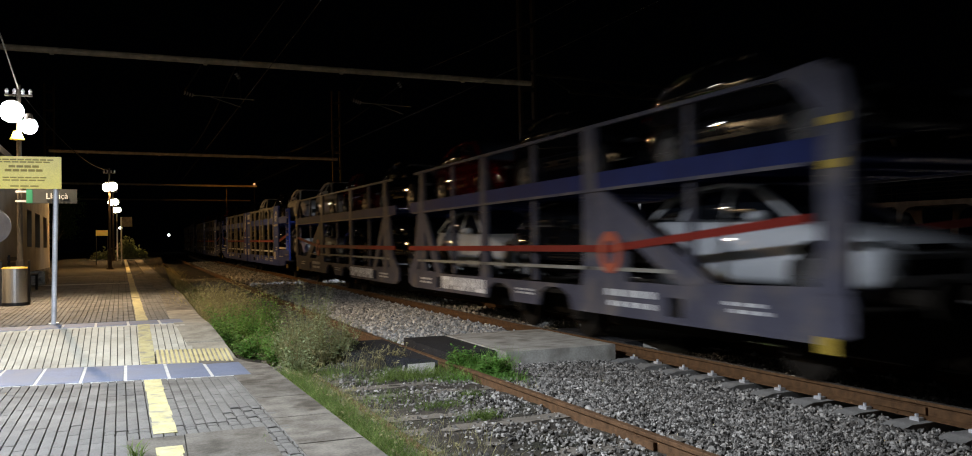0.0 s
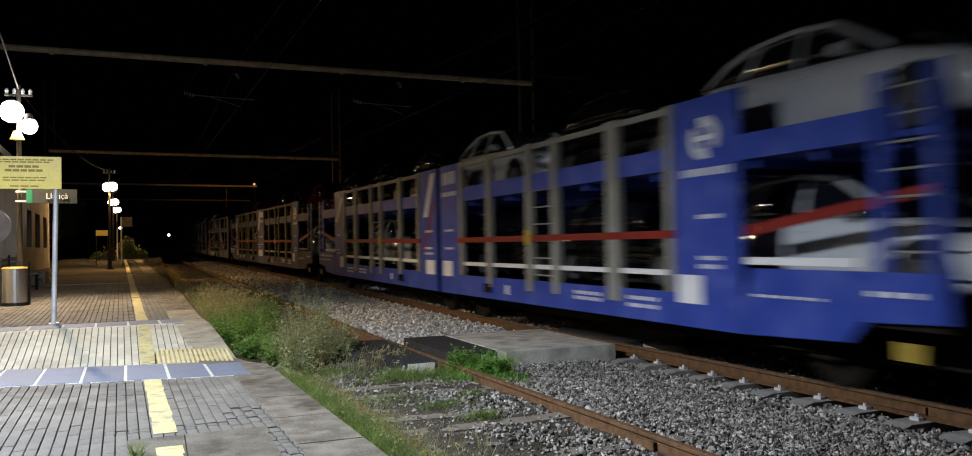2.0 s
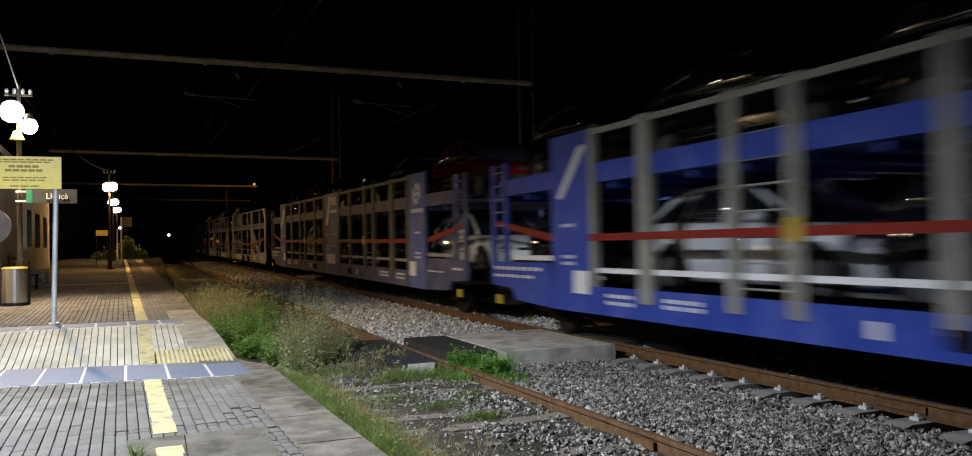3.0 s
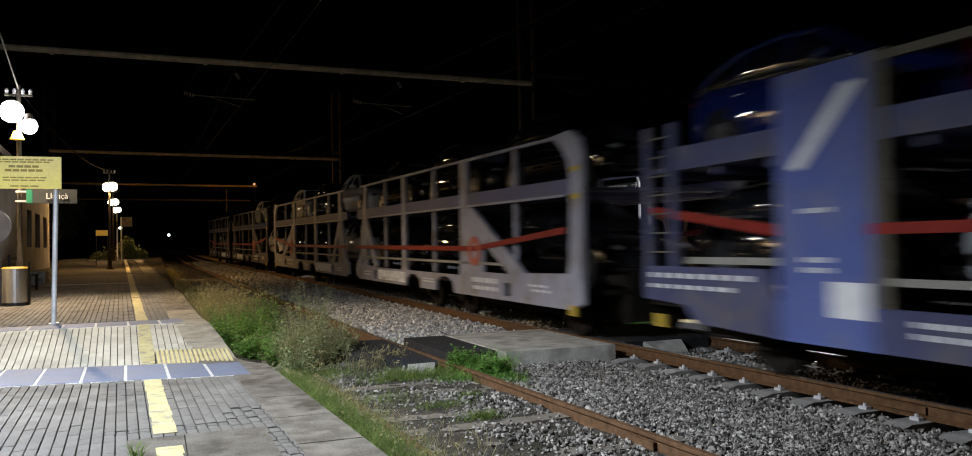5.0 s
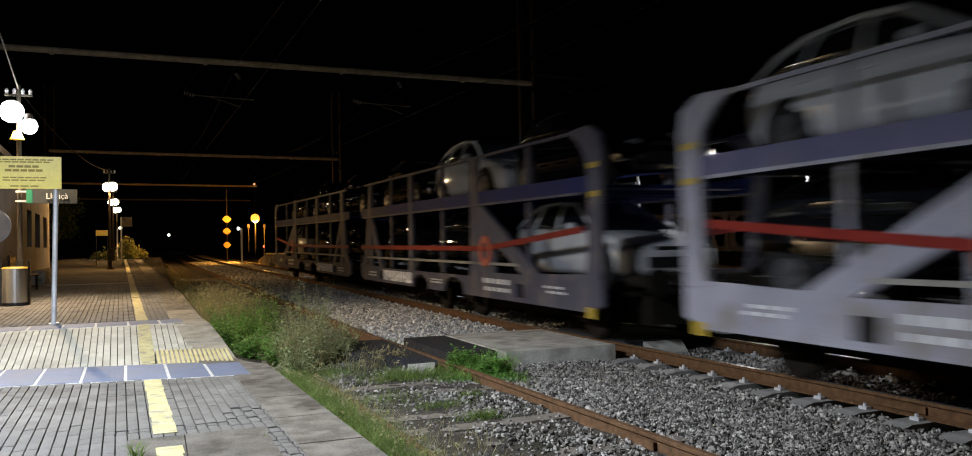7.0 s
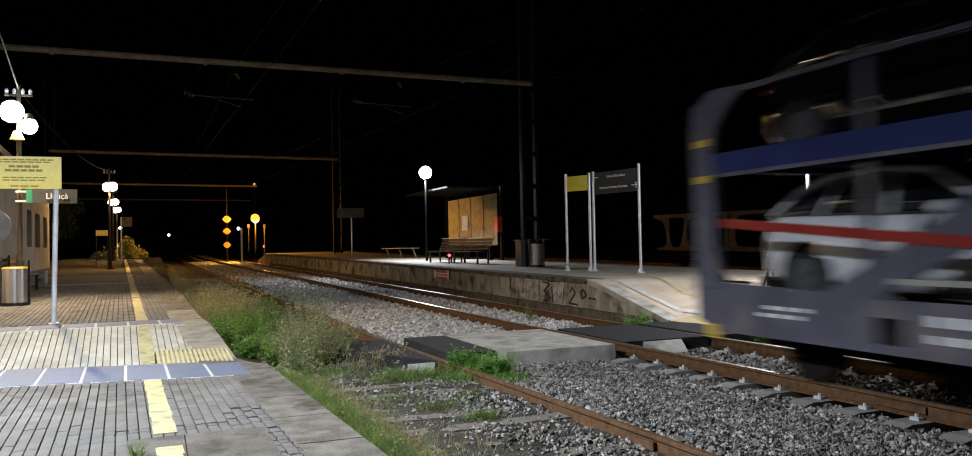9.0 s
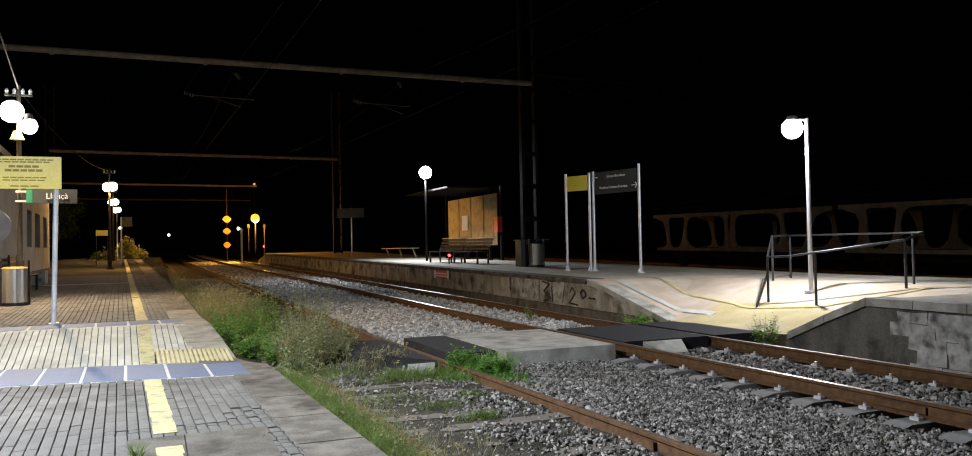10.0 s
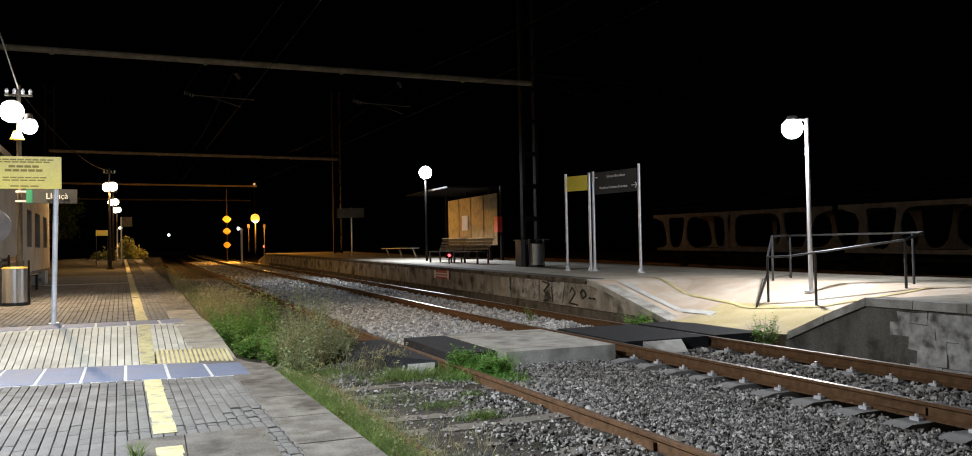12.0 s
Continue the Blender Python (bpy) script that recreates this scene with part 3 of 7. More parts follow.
    # patch of concrete set into the pavers
    bm = bmesh.new()
    box(bm, 0.2, 0.78, 5.7, 6.7, NEAR_Z - 0.05, NEAR_Z + 0.008)
    part("patch", bm, KERB, base, "grey repaired concrete patch", bevel=0.008)
    bm = bmesh.new()
    box(bm, -0.24, 0.192, 5.66, 6.68, NEAR_Z - 0.05, NEAR_Z + 0.004)
    part("patch", bm, KERB, base, "grey repaired concrete patch", bevel=0.008)
    return base


def build_pavers(base):
    """Small pavers in straight columns; the nearest are pieces, the rest one mesh."""
    w, ln = 0.083, 0.19
    def brick_mesh(bw, bl, seed):
        bm = bmesh.new()
        vs = box(bm, 0.0045, bw - 0.0045, 0.001, bl - 0.001, -0.05, 0.004)
        bmesh.ops.bevel(bm, geom=[e for e in bm.edges if all(v.co.z > 0 for v in e.verts)], offset=0.003, segments=1, affect="EDGES")
        return finish(bm, "paver", PAVER)
    me, small = brick_mesh(w, ln, 0), brick_mesh(w - 0.004, ln / 2 - 0.004, 1)
    rng = random.Random(5)
    count = 0
    verts, faces, tone = [], [], []

    def covered(x, y):
        if slab_front(x) - 0.03 < y < slab_back(x) - 0.15 or 13.22 < y < 14.1:
            return True
        if slab_back(x) - 0.05 < y < slab_back(x) + 0.6 and x > stripe_x(y) + 0.05:
            return True
        return -0.2 < x < 0.72 and 5.68 < y < 6.64

    y = 4.6
    while y < 34:
        x = -4.0 if y > 8 else -4.0 + 22 * w
        big = 1 if y < 22 else 2
        while x + stripe_x(y) < near_edge(y + 0.1) - 0.34:
            xx = x + stripe_x(y) * 1.0
            if xx + w * big < near_edge(y) - 0.34 and not covered(xx, y):
                z0, z1 = grade(y) + near_height(y, xx), grade(y + ln) + near_height(y + ln, xx)
                dz = rng.uniform(-0.003, 0.003)
                if xx > 0.62 + 0.15 * math.sin(5 * y) and y < 7.5 or 6.7 < y < 6.95 and xx > -0.4:
                    for k in (0, 1):
                        ob = new("paver", small)
                        ob.parent = base
                        ob.matrix_basis = pose(xx, y + k * ln / 2, z0 + rng.uniform(-0.008, 0.003), rng.uniform(-2, 2), rng.uniform(-2, 2), 2.0 + rng.uniform(-2, 2))
                elif count < 300 and 5.3 < y < 7.8 and xx > -1.2:
                    ob = new("paver", me)
                    ob.parent = base
                    ob.matrix_basis = pose(xx, y, z0 + dz, rng.uniform(-0.5, 0.5), rng.uniform(-0.7, 0.7), 2.0)
                    count += 1
                else:
                    k = len(verts)
                    a, b = xx + 0.0055, xx + w * big - 0.0055
                    sh = stripe_x(y + ln) - stripe_x(y)
                    lo, hi = y + 0.001, y + ln - 0.001
                    if y < slab_front(xx):
                        hi = min(hi, slab_front(xx) - 0.028)
                    elif y < slab_back(xx) + 0.03:
                        lo = slab_back(xx) + 0.034
                    z0, z1 = grade(lo) + near_height(lo, xx), grade(hi) + near_height(hi, xx)
                    for zz in (-0.03, dz + 0.003):
                        verts += [(a, lo, z0 + zz), (b, lo, z0 + zz), (b + sh, hi, z1 + zz), (a + sh, hi, z1 + zz)]
                    faces += [tuple(k + i for i in f) for f in ((4, 5, 6, 7), (0, 1, 5, 4), (1, 2, 6, 5), (2, 3, 7, 6), (3, 0, 4, 7))]
                    tone += [1 if slab_back(xx) - 0.2 < y < 13.3 else 0] * 5
            x += w * big
        y += ln
    m = bpy.data.meshes.new("pavers")
    m.from_pydata(verts, [], faces)
    m.materials.append(PAVER_REST)
    m.materials.append(PAVER_CREAM)
    m.polygons.foreach_set("material_index", tone)
    ob = new("paver_field", m)
    ob.parent = base
    tagged(ob, kind="stuff")


def island_edge(y):
    return line_x(y) + 2.55 if y > 13 else 9.22


def island_height(x, y):
    """The island platform, with the dropped ramp that meets the crossing."""
    e = island_edge(y)
    k = max((x - e - 0.05) / 2.6, (10.55 - y) / 1.65, (y - 13.4) / 2.9)
    return ISLAND_Z * min(1.0, max(0.03, k))


def build_island():
    ys = along(-14, 8, 2) + along(8.4, 17, 0.3) + along(18, 62, 2) + [63, 64.5, 66]
    us = [0, 0.25, 0.5, 0.75, 1.0, 1.3, 1.6, 1.9, 2.2, 2.5, 2.8, 3.2, 3.6, 4.2, 5.0, 5.8]
    bm = bmesh.new()
    def h(x, y):
        v = island_height(x, y)
        return v * (1 if y < 62 else max(0.1, 1 - (y - 62) / 4.2))
    top = [[bm.verts.new((island_edge(y) + u, y, grade(y) + h(island_edge(y) + u, y))) for u in us] for y in ys]
    for a, b in zip(top, top[1:]):
        for i in range(len(us) - 1):
            f = bm.faces.new((a[i], a[i + 1], b[i + 1], b[i]))
            ym, u = (a[0].co.y + b[0].co.y) / 2, us[i]
            f.material_index = 2 if 8.8 < ym < 13.4 and u < 1.3 else 3 if 8.8 < ym < 16.4 and u < 3.6 else 1
    low = [[bm.verts.new((island_edge(y) + u, y, grade(y) - 0.6)) for u in (0, us[-1])] for y in ys]
    for k in range(len(ys) - 1):
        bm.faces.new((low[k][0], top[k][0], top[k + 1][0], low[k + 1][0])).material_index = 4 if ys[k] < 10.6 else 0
        bm.faces.new((low[k][1], low[k + 1][1], top[k + 1][-1], top[k][-1]))
    for k in (0, -1):
        bm.faces.new([low[k][0]] + top[k] + [low[k][1]])
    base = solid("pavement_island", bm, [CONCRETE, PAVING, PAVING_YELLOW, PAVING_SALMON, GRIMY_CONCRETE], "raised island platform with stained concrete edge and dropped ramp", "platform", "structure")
    # coping stones on the edge
    y = 16.6
    while y < 61:
        bm = bmesh.new()
        e0, e1 = island_edge(y), island_edge(y + 1.46)
        z0, z1 = grade(y) + ISLAND_Z, grade(y + 1.46) + ISLAND_Z
        q = []
        for e, yy, z in ((e0, y, z0), (e1, y + 1.46, z1)):
            q.append([bm.verts.new(p) for p in ((e - 0.06, yy, z - 0.09), (e + 0.45, yy, z - 0.09), (e + 0.45, yy, z + 0.012), (e - 0.06, yy, z + 0.012))])
        for k in range(4):
            bm.faces.new((q[0][k], q[0][(k + 1) % 4], q[1][(k + 1) % 4], q[1][k]))
        bm.faces.new(q[0][::-1]), bm.faces.new(q[1])
        part("coping_stone", bm, KERB, base, bevel=0.01)
        y += 1.48
    # coping slabs that climb the two cheeks of the ramp and run along the low end wall
    for ya, yb, step in ((2.6, 10.4, 0.78), (13.5, 16.55, 0.76)):
        y = ya
        while y < yb - 0.2:
            y1 = min(y + step, yb)
            bm = bmesh.new()
            q = []
            for yy in (y, y1 - 0.012):
                e = island_edge(yy)
                z = grade(yy) + h(e + 0.02, yy)
                q.append([bm.verts.new(p) for p in ((e - 0.05, yy, z - 0.1), (e + 0.3, yy, z - 0.1), (e + 0.3, yy, z + 0.014), (e - 0.05, yy, z + 0.014))])
            for k in range(4):
                bm.faces.new((q[0][k], q[0][(k + 1) % 4], q[1][(k + 1) % 4], q[1][k]))
            bm.faces.new(q[0][::-1]), bm.faces.new(q[1])
            part("coping_stone", bm, PALE_CONCRETE, base, bevel=0.008)
            y = y1
    # low stone footing and peeling plaster on the end wall
    bm = bmesh.new()
    strip(bm, along(14.2, 60, 2), lambda y: island_edge(y) - 0.12, lambda y: island_edge(y) + 0.1, -0.4, 0.03)
    part("footing", bm, KERB, base, "dark concrete footing")
    rng = random.Random(9)
    for y0, y1, z0, z1 in ((5.6, 7.4, 0.12, 0.5), (19.0, 20.2, 0.1, 0.62), (17.7, 18.4, 0.12, 0.6), (20.6, 20.9, 0.1, 0.55)):
        pts = []
        n = 14
        for i in range(n):
            pts.append((y0 + (y1 - y0) * i / (n - 1) + rng.uniform(-0.08, 0.08), z0 + rng.uniform(-0.06, 0.06)))
        for i in range(n):
            pts.append((y1 - (y1 - y0) * i / (n - 1) + rng.uniform(-0.08, 0.08), z1 + rng.uniform(-0.05, 0.03)))
        bm = bmesh.new()
        e = island_edge((y0 + y1) / 2)
        plate(bm, [(a, b + grade(a)) for a, b in pts], e - 0.018, e + 0.05)
        part("plaster_patch", bm, PLASTER, base, "flaking pale plaster on the concrete")
    e = island_edge(6)
    for row, z0 in enumerate((-0.3, -0.13, 0.04, 0.21, 0.38)):
        y = 4.4 + 0.3 * rng.random()
        while y < 7.7 + 0.5 * rng.random():
            ln, h = rng.uniform(0.3, 0.75), 0.165
            jig = [rng.uniform(-0.018, 0.018) for _ in range(8)]
            bm = bmesh.new()
            plate(bm, [(y + jig[0], z0 + jig[1]), (y + ln * 0.5, z0 + jig[6]), (y + ln - 0.012 + jig[2], z0 + jig[3]), (y + ln - 0.012 + jig[4], z0 + h + jig[5]), (y + ln * 0.4, z0 + h + jig[7]), (y + jig[0], z0 + h)], e - rng.uniform(0.006, 0.024), e + 0.04)
            part("wall_stone", bm, PLASTER, base, bevel=0.01)
            y += ln
    return base


def build_crossing():
    """Rubber and concrete panels over the tracks."""
    panels = [(2.35, 3.5, RUBBER, 0.02), (3.82, 4.52, RUBBER, 0.02), (4.55, 6.3, PALE_CONCRETE, 0.03), (6.36, 8.2, RUBBER, 0.015), (8.26, 9.3, RUBBER, 0.02)]
    names = ("rubber_panel", "rubber_panel", "concrete_panel", "rubber_panel", "rubber_panel")
    labels = {"rubber_panel": "black rubber level crossing panel between the rails", "concrete_panel": "worn pale concrete crossing slab beside the rail"}
    for (x0, x1, mat, z), name in zip(panels, names):
        bm = bmesh.new()
        gap = 0.05
        shift = -0.03
        ya, yb = (10.4 if x0 < 3.6 else 11.05 if name == "rubber_panel" else 10.75), 13.35
        if name == "concrete_panel":
            box(bm, x0, x1, ya, yb, -0.2, z)
        elif x0 > 6.3 and x1 < 8.25:
            box(bm, line_x(12) + 0.07, line_x(12) + 1.6, ya, yb, -0.18, z)
        elif x0 > 8.2:
            box(bm, line_x(12) + 1.74, 9.35, ya, yb, -0.2, z)
        elif x0 < 3:
            pts = ((2.5, 12.1), (3.46, 10.5), (3.46, 13.35), (2.4, 13.35))
            lo, hi = [bm.verts.new((*p, -0.2)) for p in pts], [bm.verts.new((*p, z)) for p in pts]
            bm.faces.new(lo[::-1]), bm.faces.new(hi)
            for k in range(4):
                bm.faces.new((lo[k], lo[(k + 1) % 4], hi[(k + 1) % 4], hi[k]))
        else:
            box(bm, x0, x1, ya, yb, -0.2, z)
        tagged(solid(name, bm, mat, bevel=0.02), labels[name], "crossing panel", "level crossing panels")
    # sloping end deflectors
    for x0, x1, ye in ((3.05, 3.42, 10.5), (6.95, 7.65, 11.03)):
        bm = bmesh.new()
        pts = ((x0, ye, 0.0), (x1, ye, 0.0), (x1 - 0.12, ye - 0.35, -0.15), (x0 + 0.18, ye - 0.35, -0.15), (x0, ye, -0.2), (x1, ye, -0.2), (x1 - 0.12, ye - 0.35, -0.2), (x0 + 0.18, ye - 0.35, -0.2))
        vs = [bm.verts.new(p) for p in pts]
        for f in ((0, 3, 2, 1), (4, 5, 6, 7), (0, 1, 5, 4), (1, 2, 6, 5), (2, 3, 7, 6), (3, 0, 4, 7)):
            bm.faces.new([vs[i] for i in f])
        solid("deflector", bm, PALE_CONCRETE, "pale grey sloping deflector plate at the crossing's end", "deflector", group="deflectors", bevel=0.005)


# ---------------------------------------------------------------- the train
SPEED = 15.4


def on_line(s):
    return Vector((line_x(s) + 0.834, s, grade(s)))


def ride(s0, length, t, extra=None):
    """Pose of a wagon whose front stands at s0 at the start, with its length behind it."""
    s = s0 - SPEED * t
    a, b = on_line(s), on_line(s + length)
    y = (b - a).normalized()
    x = y.cross(Vector((0, 0, 1))).normalized()
    z = x.cross(y)
    m = Matrix(((x.x, y.x, z.x, a.x), (x.y, y.y, z.y, a.y), (x.z, y.z, z.z, a.z), (0, 0, 0, 1)))
    return m @ extra if extra is not None else m


RIDERS = []
GREY_L, BLUE_L = 14.2, 12.55


def wheels(root, ys, L):
    for y in ys:
        bm = bmesh.new()
        for x in (-0.834, 0.834):
            s = 1 if x > 0 else -1
            tube(bm, (x - 0.07, y, 0.38), (x + 0.07, y, 0.38), 0.38, 28)
            tube(bm, (x - s * 0.07 - 0.015, y, 0.38), (x - s * 0.07 + 0.015, y, 0.38), 0.41, 28)
        tube(bm, (-1.0, y, 0.38), (1.0, y, 0.38), 0.08, 10)
        part("wheelset", bm, UNDERFRAME, root, "dark steel wheelset")
        for x in (-1.0, 1.0):
            bm = bmesh.new()
            box(bm, x - 0.1, x + 0.1, y - 0.16, y + 0.16, 0.3, 0.56)
            tube(bm, (x - 0.13, y, 0.38), (x + 0.13, y, 0.38), 0.1, 10)
            part("axle_box", bm, UNDERFRAME, root, "dark axle box")
            bm = bmesh.new()
            box(bm, x - 0.05, x + 0.05, y - 0.55, y + 0.55, 0.565, 0.63)
            part("leaf_spring", bm, UNDERFRAME, root, "dark leaf spring")


def marks(root, side_x, rows, flip, name="marking"):
    """Rows of short white bars that stand for lettering: (y0, y1, z, height, letters); large ones are cut into strokes."""
    bm = bmesh.new()
    rng = random.Random(len(rows))
    for y0, y1, z, h, letters in rows:
        step = (y1 - y0) / letters
        for k in range(letters):
            a, b = sorted((flip(y0 + k * step), flip(y0 + k * step + step * (0.84 if name == "large_marking" else rng.uniform(0.48, 0.66)))))
            if name != "large_marking":
                box(bm, side_x - 0.006, side_x + 0.004, a, b, z, z + h)
                continue
            w, bar = (b - a) * 0.3, h * rng.choice((0.0, 0.4, 0.75))
            box(bm, side_x - 0.006, side_x + 0.004, a, a + w, z, z + h)
            if rng.random() < 0.7:
                box(bm, side_x - 0.006, side_x + 0.004, b - w, b, z + (0.3 * h if rng.random() < 0.4 else 0), z + h)
            box(bm, side_x - 0.006, side_x + 0.004, a + w, b - w, z + bar, z + bar + 0.26 * h)
    ob = part(name, bm, LETTER_WHITE if name == "large_marking" else MARK_WHITE, root, "white painted lettering bars")
    return tagged(ob, "white painted lettering bars", kind="stuff")


def grey_section(mirrored, letters, paint, deck_paint):
    L = GREY_L
    f = (lambda y: L - y) if mirrored else (lambda y: y)
    root = thing("car_transporter_wagon", ("pale grey" if paint is GREY_WAGON else "dark grey") + " double-deck car transporter wagon with orange ring", "railway wagon", group="wagons of the train")
    def bx(bm, x0, x1, y0, y1, z0, z1):
        a, b = sorted((f(y0), f(y1)))
        box(bm, x0, x1, a, b, z0, z1)
    def pl(bm, pts, x0, x1):
        plate(bm, [(f(y), z) for y, z in pts], x0, x1)
    for sx in (-1, 1):
        xo, xi = sx * 1.5, sx * 1.44
        lo, hi = min(xo, xi), max(xo, xi)
        # sill with lightening holes and wheel cut-outs
        bm = bmesh.new()
        pl(bm, [(0.1, 0.62), (0.5, 0.5), (2.72, 0.5), (2.72, 1.0), (0.5, 1.06), (0.1, 0.98)], lo, hi)
        bx(bm, lo, hi, 2.72, 3.02, 0.5, 0.58), bx(bm, lo, hi, 2.72, 3.02, 0.82, 0.98)
        pl(bm, [(3.02, 0.5), (5.5, 0.5), (5.6, 0.72), (5.9, 0.82), (6.3, 0.82), (6.6, 0.72), (6.7, 0.5), (7.7, 0.5), (7.8, 0.7), (8.1, 0.8), (8.5, 0.8), (8.8, 0.68), (8.9, 0.5), (11.45, 0.5), (11.45, 0.88), (5.2, 0.88), (4.7, 0.98), (3.02, 0.98)], lo, hi)
        bx(bm, lo, hi, 11.45, 11.75, 0.5, 0.56), bx(bm, lo, hi, 11.45, 11.75, 0.8, 0.9)
        pl(bm, [(11.75, 0.5), (13.4, 0.5), (13.75, 0.6), (13.75, 0.95), (11.75, 0.9)], lo, hi)
        part("side_sill", bm, paint, root, bevel=0.0)
        bm = bmesh.new()
        bx(bm, lo + sx * 0.0, hi, 0.3, 13.6, 2.28, 2.52)
        part("deck_beam", bm, deck_paint, root)
        bm = bmesh.new()
        bx(bm, min(xo, xo + sx * 0.04), max(xo, xo + sx * 0.04), 0.6, 13.3, 2.245, 2.285)
        part("deck_lip", bm, paint, root, "pale lower lip of the deck beam")
        bm = bmesh.new()
        bx(bm, lo, hi, 0.3, 13.2, 3.17, 3.22)
        part("top_rail", bm, paint, root)
        bm = bmesh.new()
        bx(bm, lo - 0.01, hi + 0.01, 2.9, 13.0, 1.12, 1.17)
        part("guard_rail", bm, POST_GREY, root)
        bm = bmesh.new()
        bx(bm, min(xo + sx * 0.012, xo + sx * 0.03), max(xo + sx * 0.012, xo + sx * 0.03), 4.3, 13.6, 1.38, 1.48)
        pl(bm, [(4.3, 1.38), (4.3, 1.48), (0.6, 1.78), (0.6, 1.68)], min(xo + sx * 0.012, xo + sx * 0.03), max(xo + sx * 0.012, xo + sx * 0.03))
        part("red_rail", bm, STRAP_RED, root, "red guard rail")
        for y, w in ((4.9, 0.4), (8.95, 0.28), (12.65, 0.3)):
            bm = bmesh.new()
            pl(bm, [(y - w / 2 - 0.08, 0.88), (y + w / 2 + 0.08, 0.88), (y + w / 2, 1.15), (y + w / 2 - 0.02, 3.2), (y - w / 2 + 0.02, 3.2), (y - w / 2, 1.15)], min(xo + sx * 0.01, xi), max(xo + sx * 0.01, xi))
            part("post", bm, paint, root)
        for y in (6.9, 2.6, 10.8):
            bm = bmesh.new()
            bx(bm, min(xo * 0.965, xi * 0.965), max(xo * 0.965, xi * 0.965), y - 0.05, y + 0.05, 0.9, 3.17)
            part("slim_post", bm, paint, root)
        # end portal with a curved head
        bm = bmesh.new()
        pl(bm, [(0.12, 0.98), (0.55, 1.0), (0.48, 1.4), (0.44, 2.5), (0.5, 2.8), (0.75, 3.05), (1.05, 3.22), (0.45, 3.26), (0.12, 3.1), (0.06, 2.8)], min(xo + sx * 0.012, xi), max(xo + sx * 0.012, xi))
        part("end_portal", bm, paint, root)
        for y0, y1, z0, z1 in ((0.14, 0.4, 2.62, 2.7), (0.14, 0.4, 2.2, 2.28), (0.3, 0.5, 0.42, 0.58)):
            bm = bmesh.new()
            bx(bm, min(xo, xo + sx * 0.024), max(xo, xo + sx * 0.024), y0, y1, z0, z1)
            part("yellow_band", bm, DULL_YELLOW, root, "dull yellow warning band")
        bm = bmesh.new()
        pl(bm, [(4.75, 2.3), (4.72, 1.95), (2.75, 0.98), (2.1, 1.02), (4.5, 2.25)], min(xo + sx * 0.008, xi), max(xo + sx * 0.008, xi))
        part("brace", bm, paint, root, "wide diagonal brace")
        bm = bmesh.new()
        pl(bm, [(12.75, 2.3), (12.52, 2.3), (11.4, 0.9), (11.75, 0.9), (12.6, 1.95)], min(xo + sx * 0.008, xi), max(xo + sx * 0.008, xi))
        pl(bm, [(12.8, 2.9), (13.05, 2.0), (13.3, 1.2), (13.7, 0.9), (13.1, 0.9), (12.75, 1.3)], min(xo + sx * 0.006, xi), max(xo + sx * 0.006, xi))
        part("brace", bm, paint, root, "slender diagonal brace")
        bm = bmesh.new()
        pl(bm, [(3.95, 0.97), (4.75, 0.97), (4.75, 1.95), (4.55, 1.98), (3.95, 1.66)], min(xo + sx * 0.004, xi), max(xo + sx * 0.004, xi))
        part("gusset", bm, paint, root)
        bm = bmesh.new()
        n, yc, zc = 24, f(4.32), 1.38
        x0, x1 = xo + sx * 0.014, xo + sx * 0.036
        for k in range(n):
            a0, a1 = 2 * math.pi * k / n, 2 * math.pi * (k + 1) / n
            q = []
            for x in (x0, x1):
                for a, r in ((a0, 0.16), (a0, 0.28), (a1, 0.28), (a1, 0.16)):
                    q.append(bm.verts.new((x, yc + r * math.cos(a), zc + r * 1.05 * math.sin(a))))
            for fc in ((0, 1, 2, 3), (4, 7, 6, 5), (1, 5, 6, 2), (0, 3, 7, 4)):
                bm.faces.new([q[i] for i in fc])
        bmesh.ops.remove_doubles(bm, verts=bm.verts, dist=0.0005)
        part("ring_emblem", bm, ORANGE_PAINT, root, "orange painted ring")
        marks(root, xo + sx * 0.003, [(3.3, 4.6, 0.78, 0.09, 5), (3.3, 4.5, 0.64, 0.07, 5), (1.2, 1.9, 0.72, 0.04, 3), (1.3, 2.0, 0.8, 0.04, 3), (6.85, 7.6, 0.72, 0.03, 3), (6.85, 7.6, 0.66, 0.03, 3), (12.1, 12.9, 0.72, 0.04, 3), (12.1, 12.9, 0.64, 0.04, 3)], f)
        marks(root, xo + sx * 0.005, [(8.92, 11.38, 0.57, 0.26, letters)], f, "large_marking")
        # near-black boxes give the sill holes their shade
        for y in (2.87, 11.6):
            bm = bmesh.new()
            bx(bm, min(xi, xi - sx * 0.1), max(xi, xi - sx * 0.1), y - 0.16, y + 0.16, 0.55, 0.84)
            part("hole_shade", bm, UNDERFRAME, root, "near-black box that stands for the shade in the sill hole")
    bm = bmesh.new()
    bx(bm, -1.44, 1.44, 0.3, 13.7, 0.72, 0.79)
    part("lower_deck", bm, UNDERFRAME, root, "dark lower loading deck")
    bm = bmesh.new()
    bx(bm, -1.44, 1.44, 0.5, 13.5, 2.34, 2.4)
    part("upper_deck", bm, deck_paint, root, "upper loading deck")
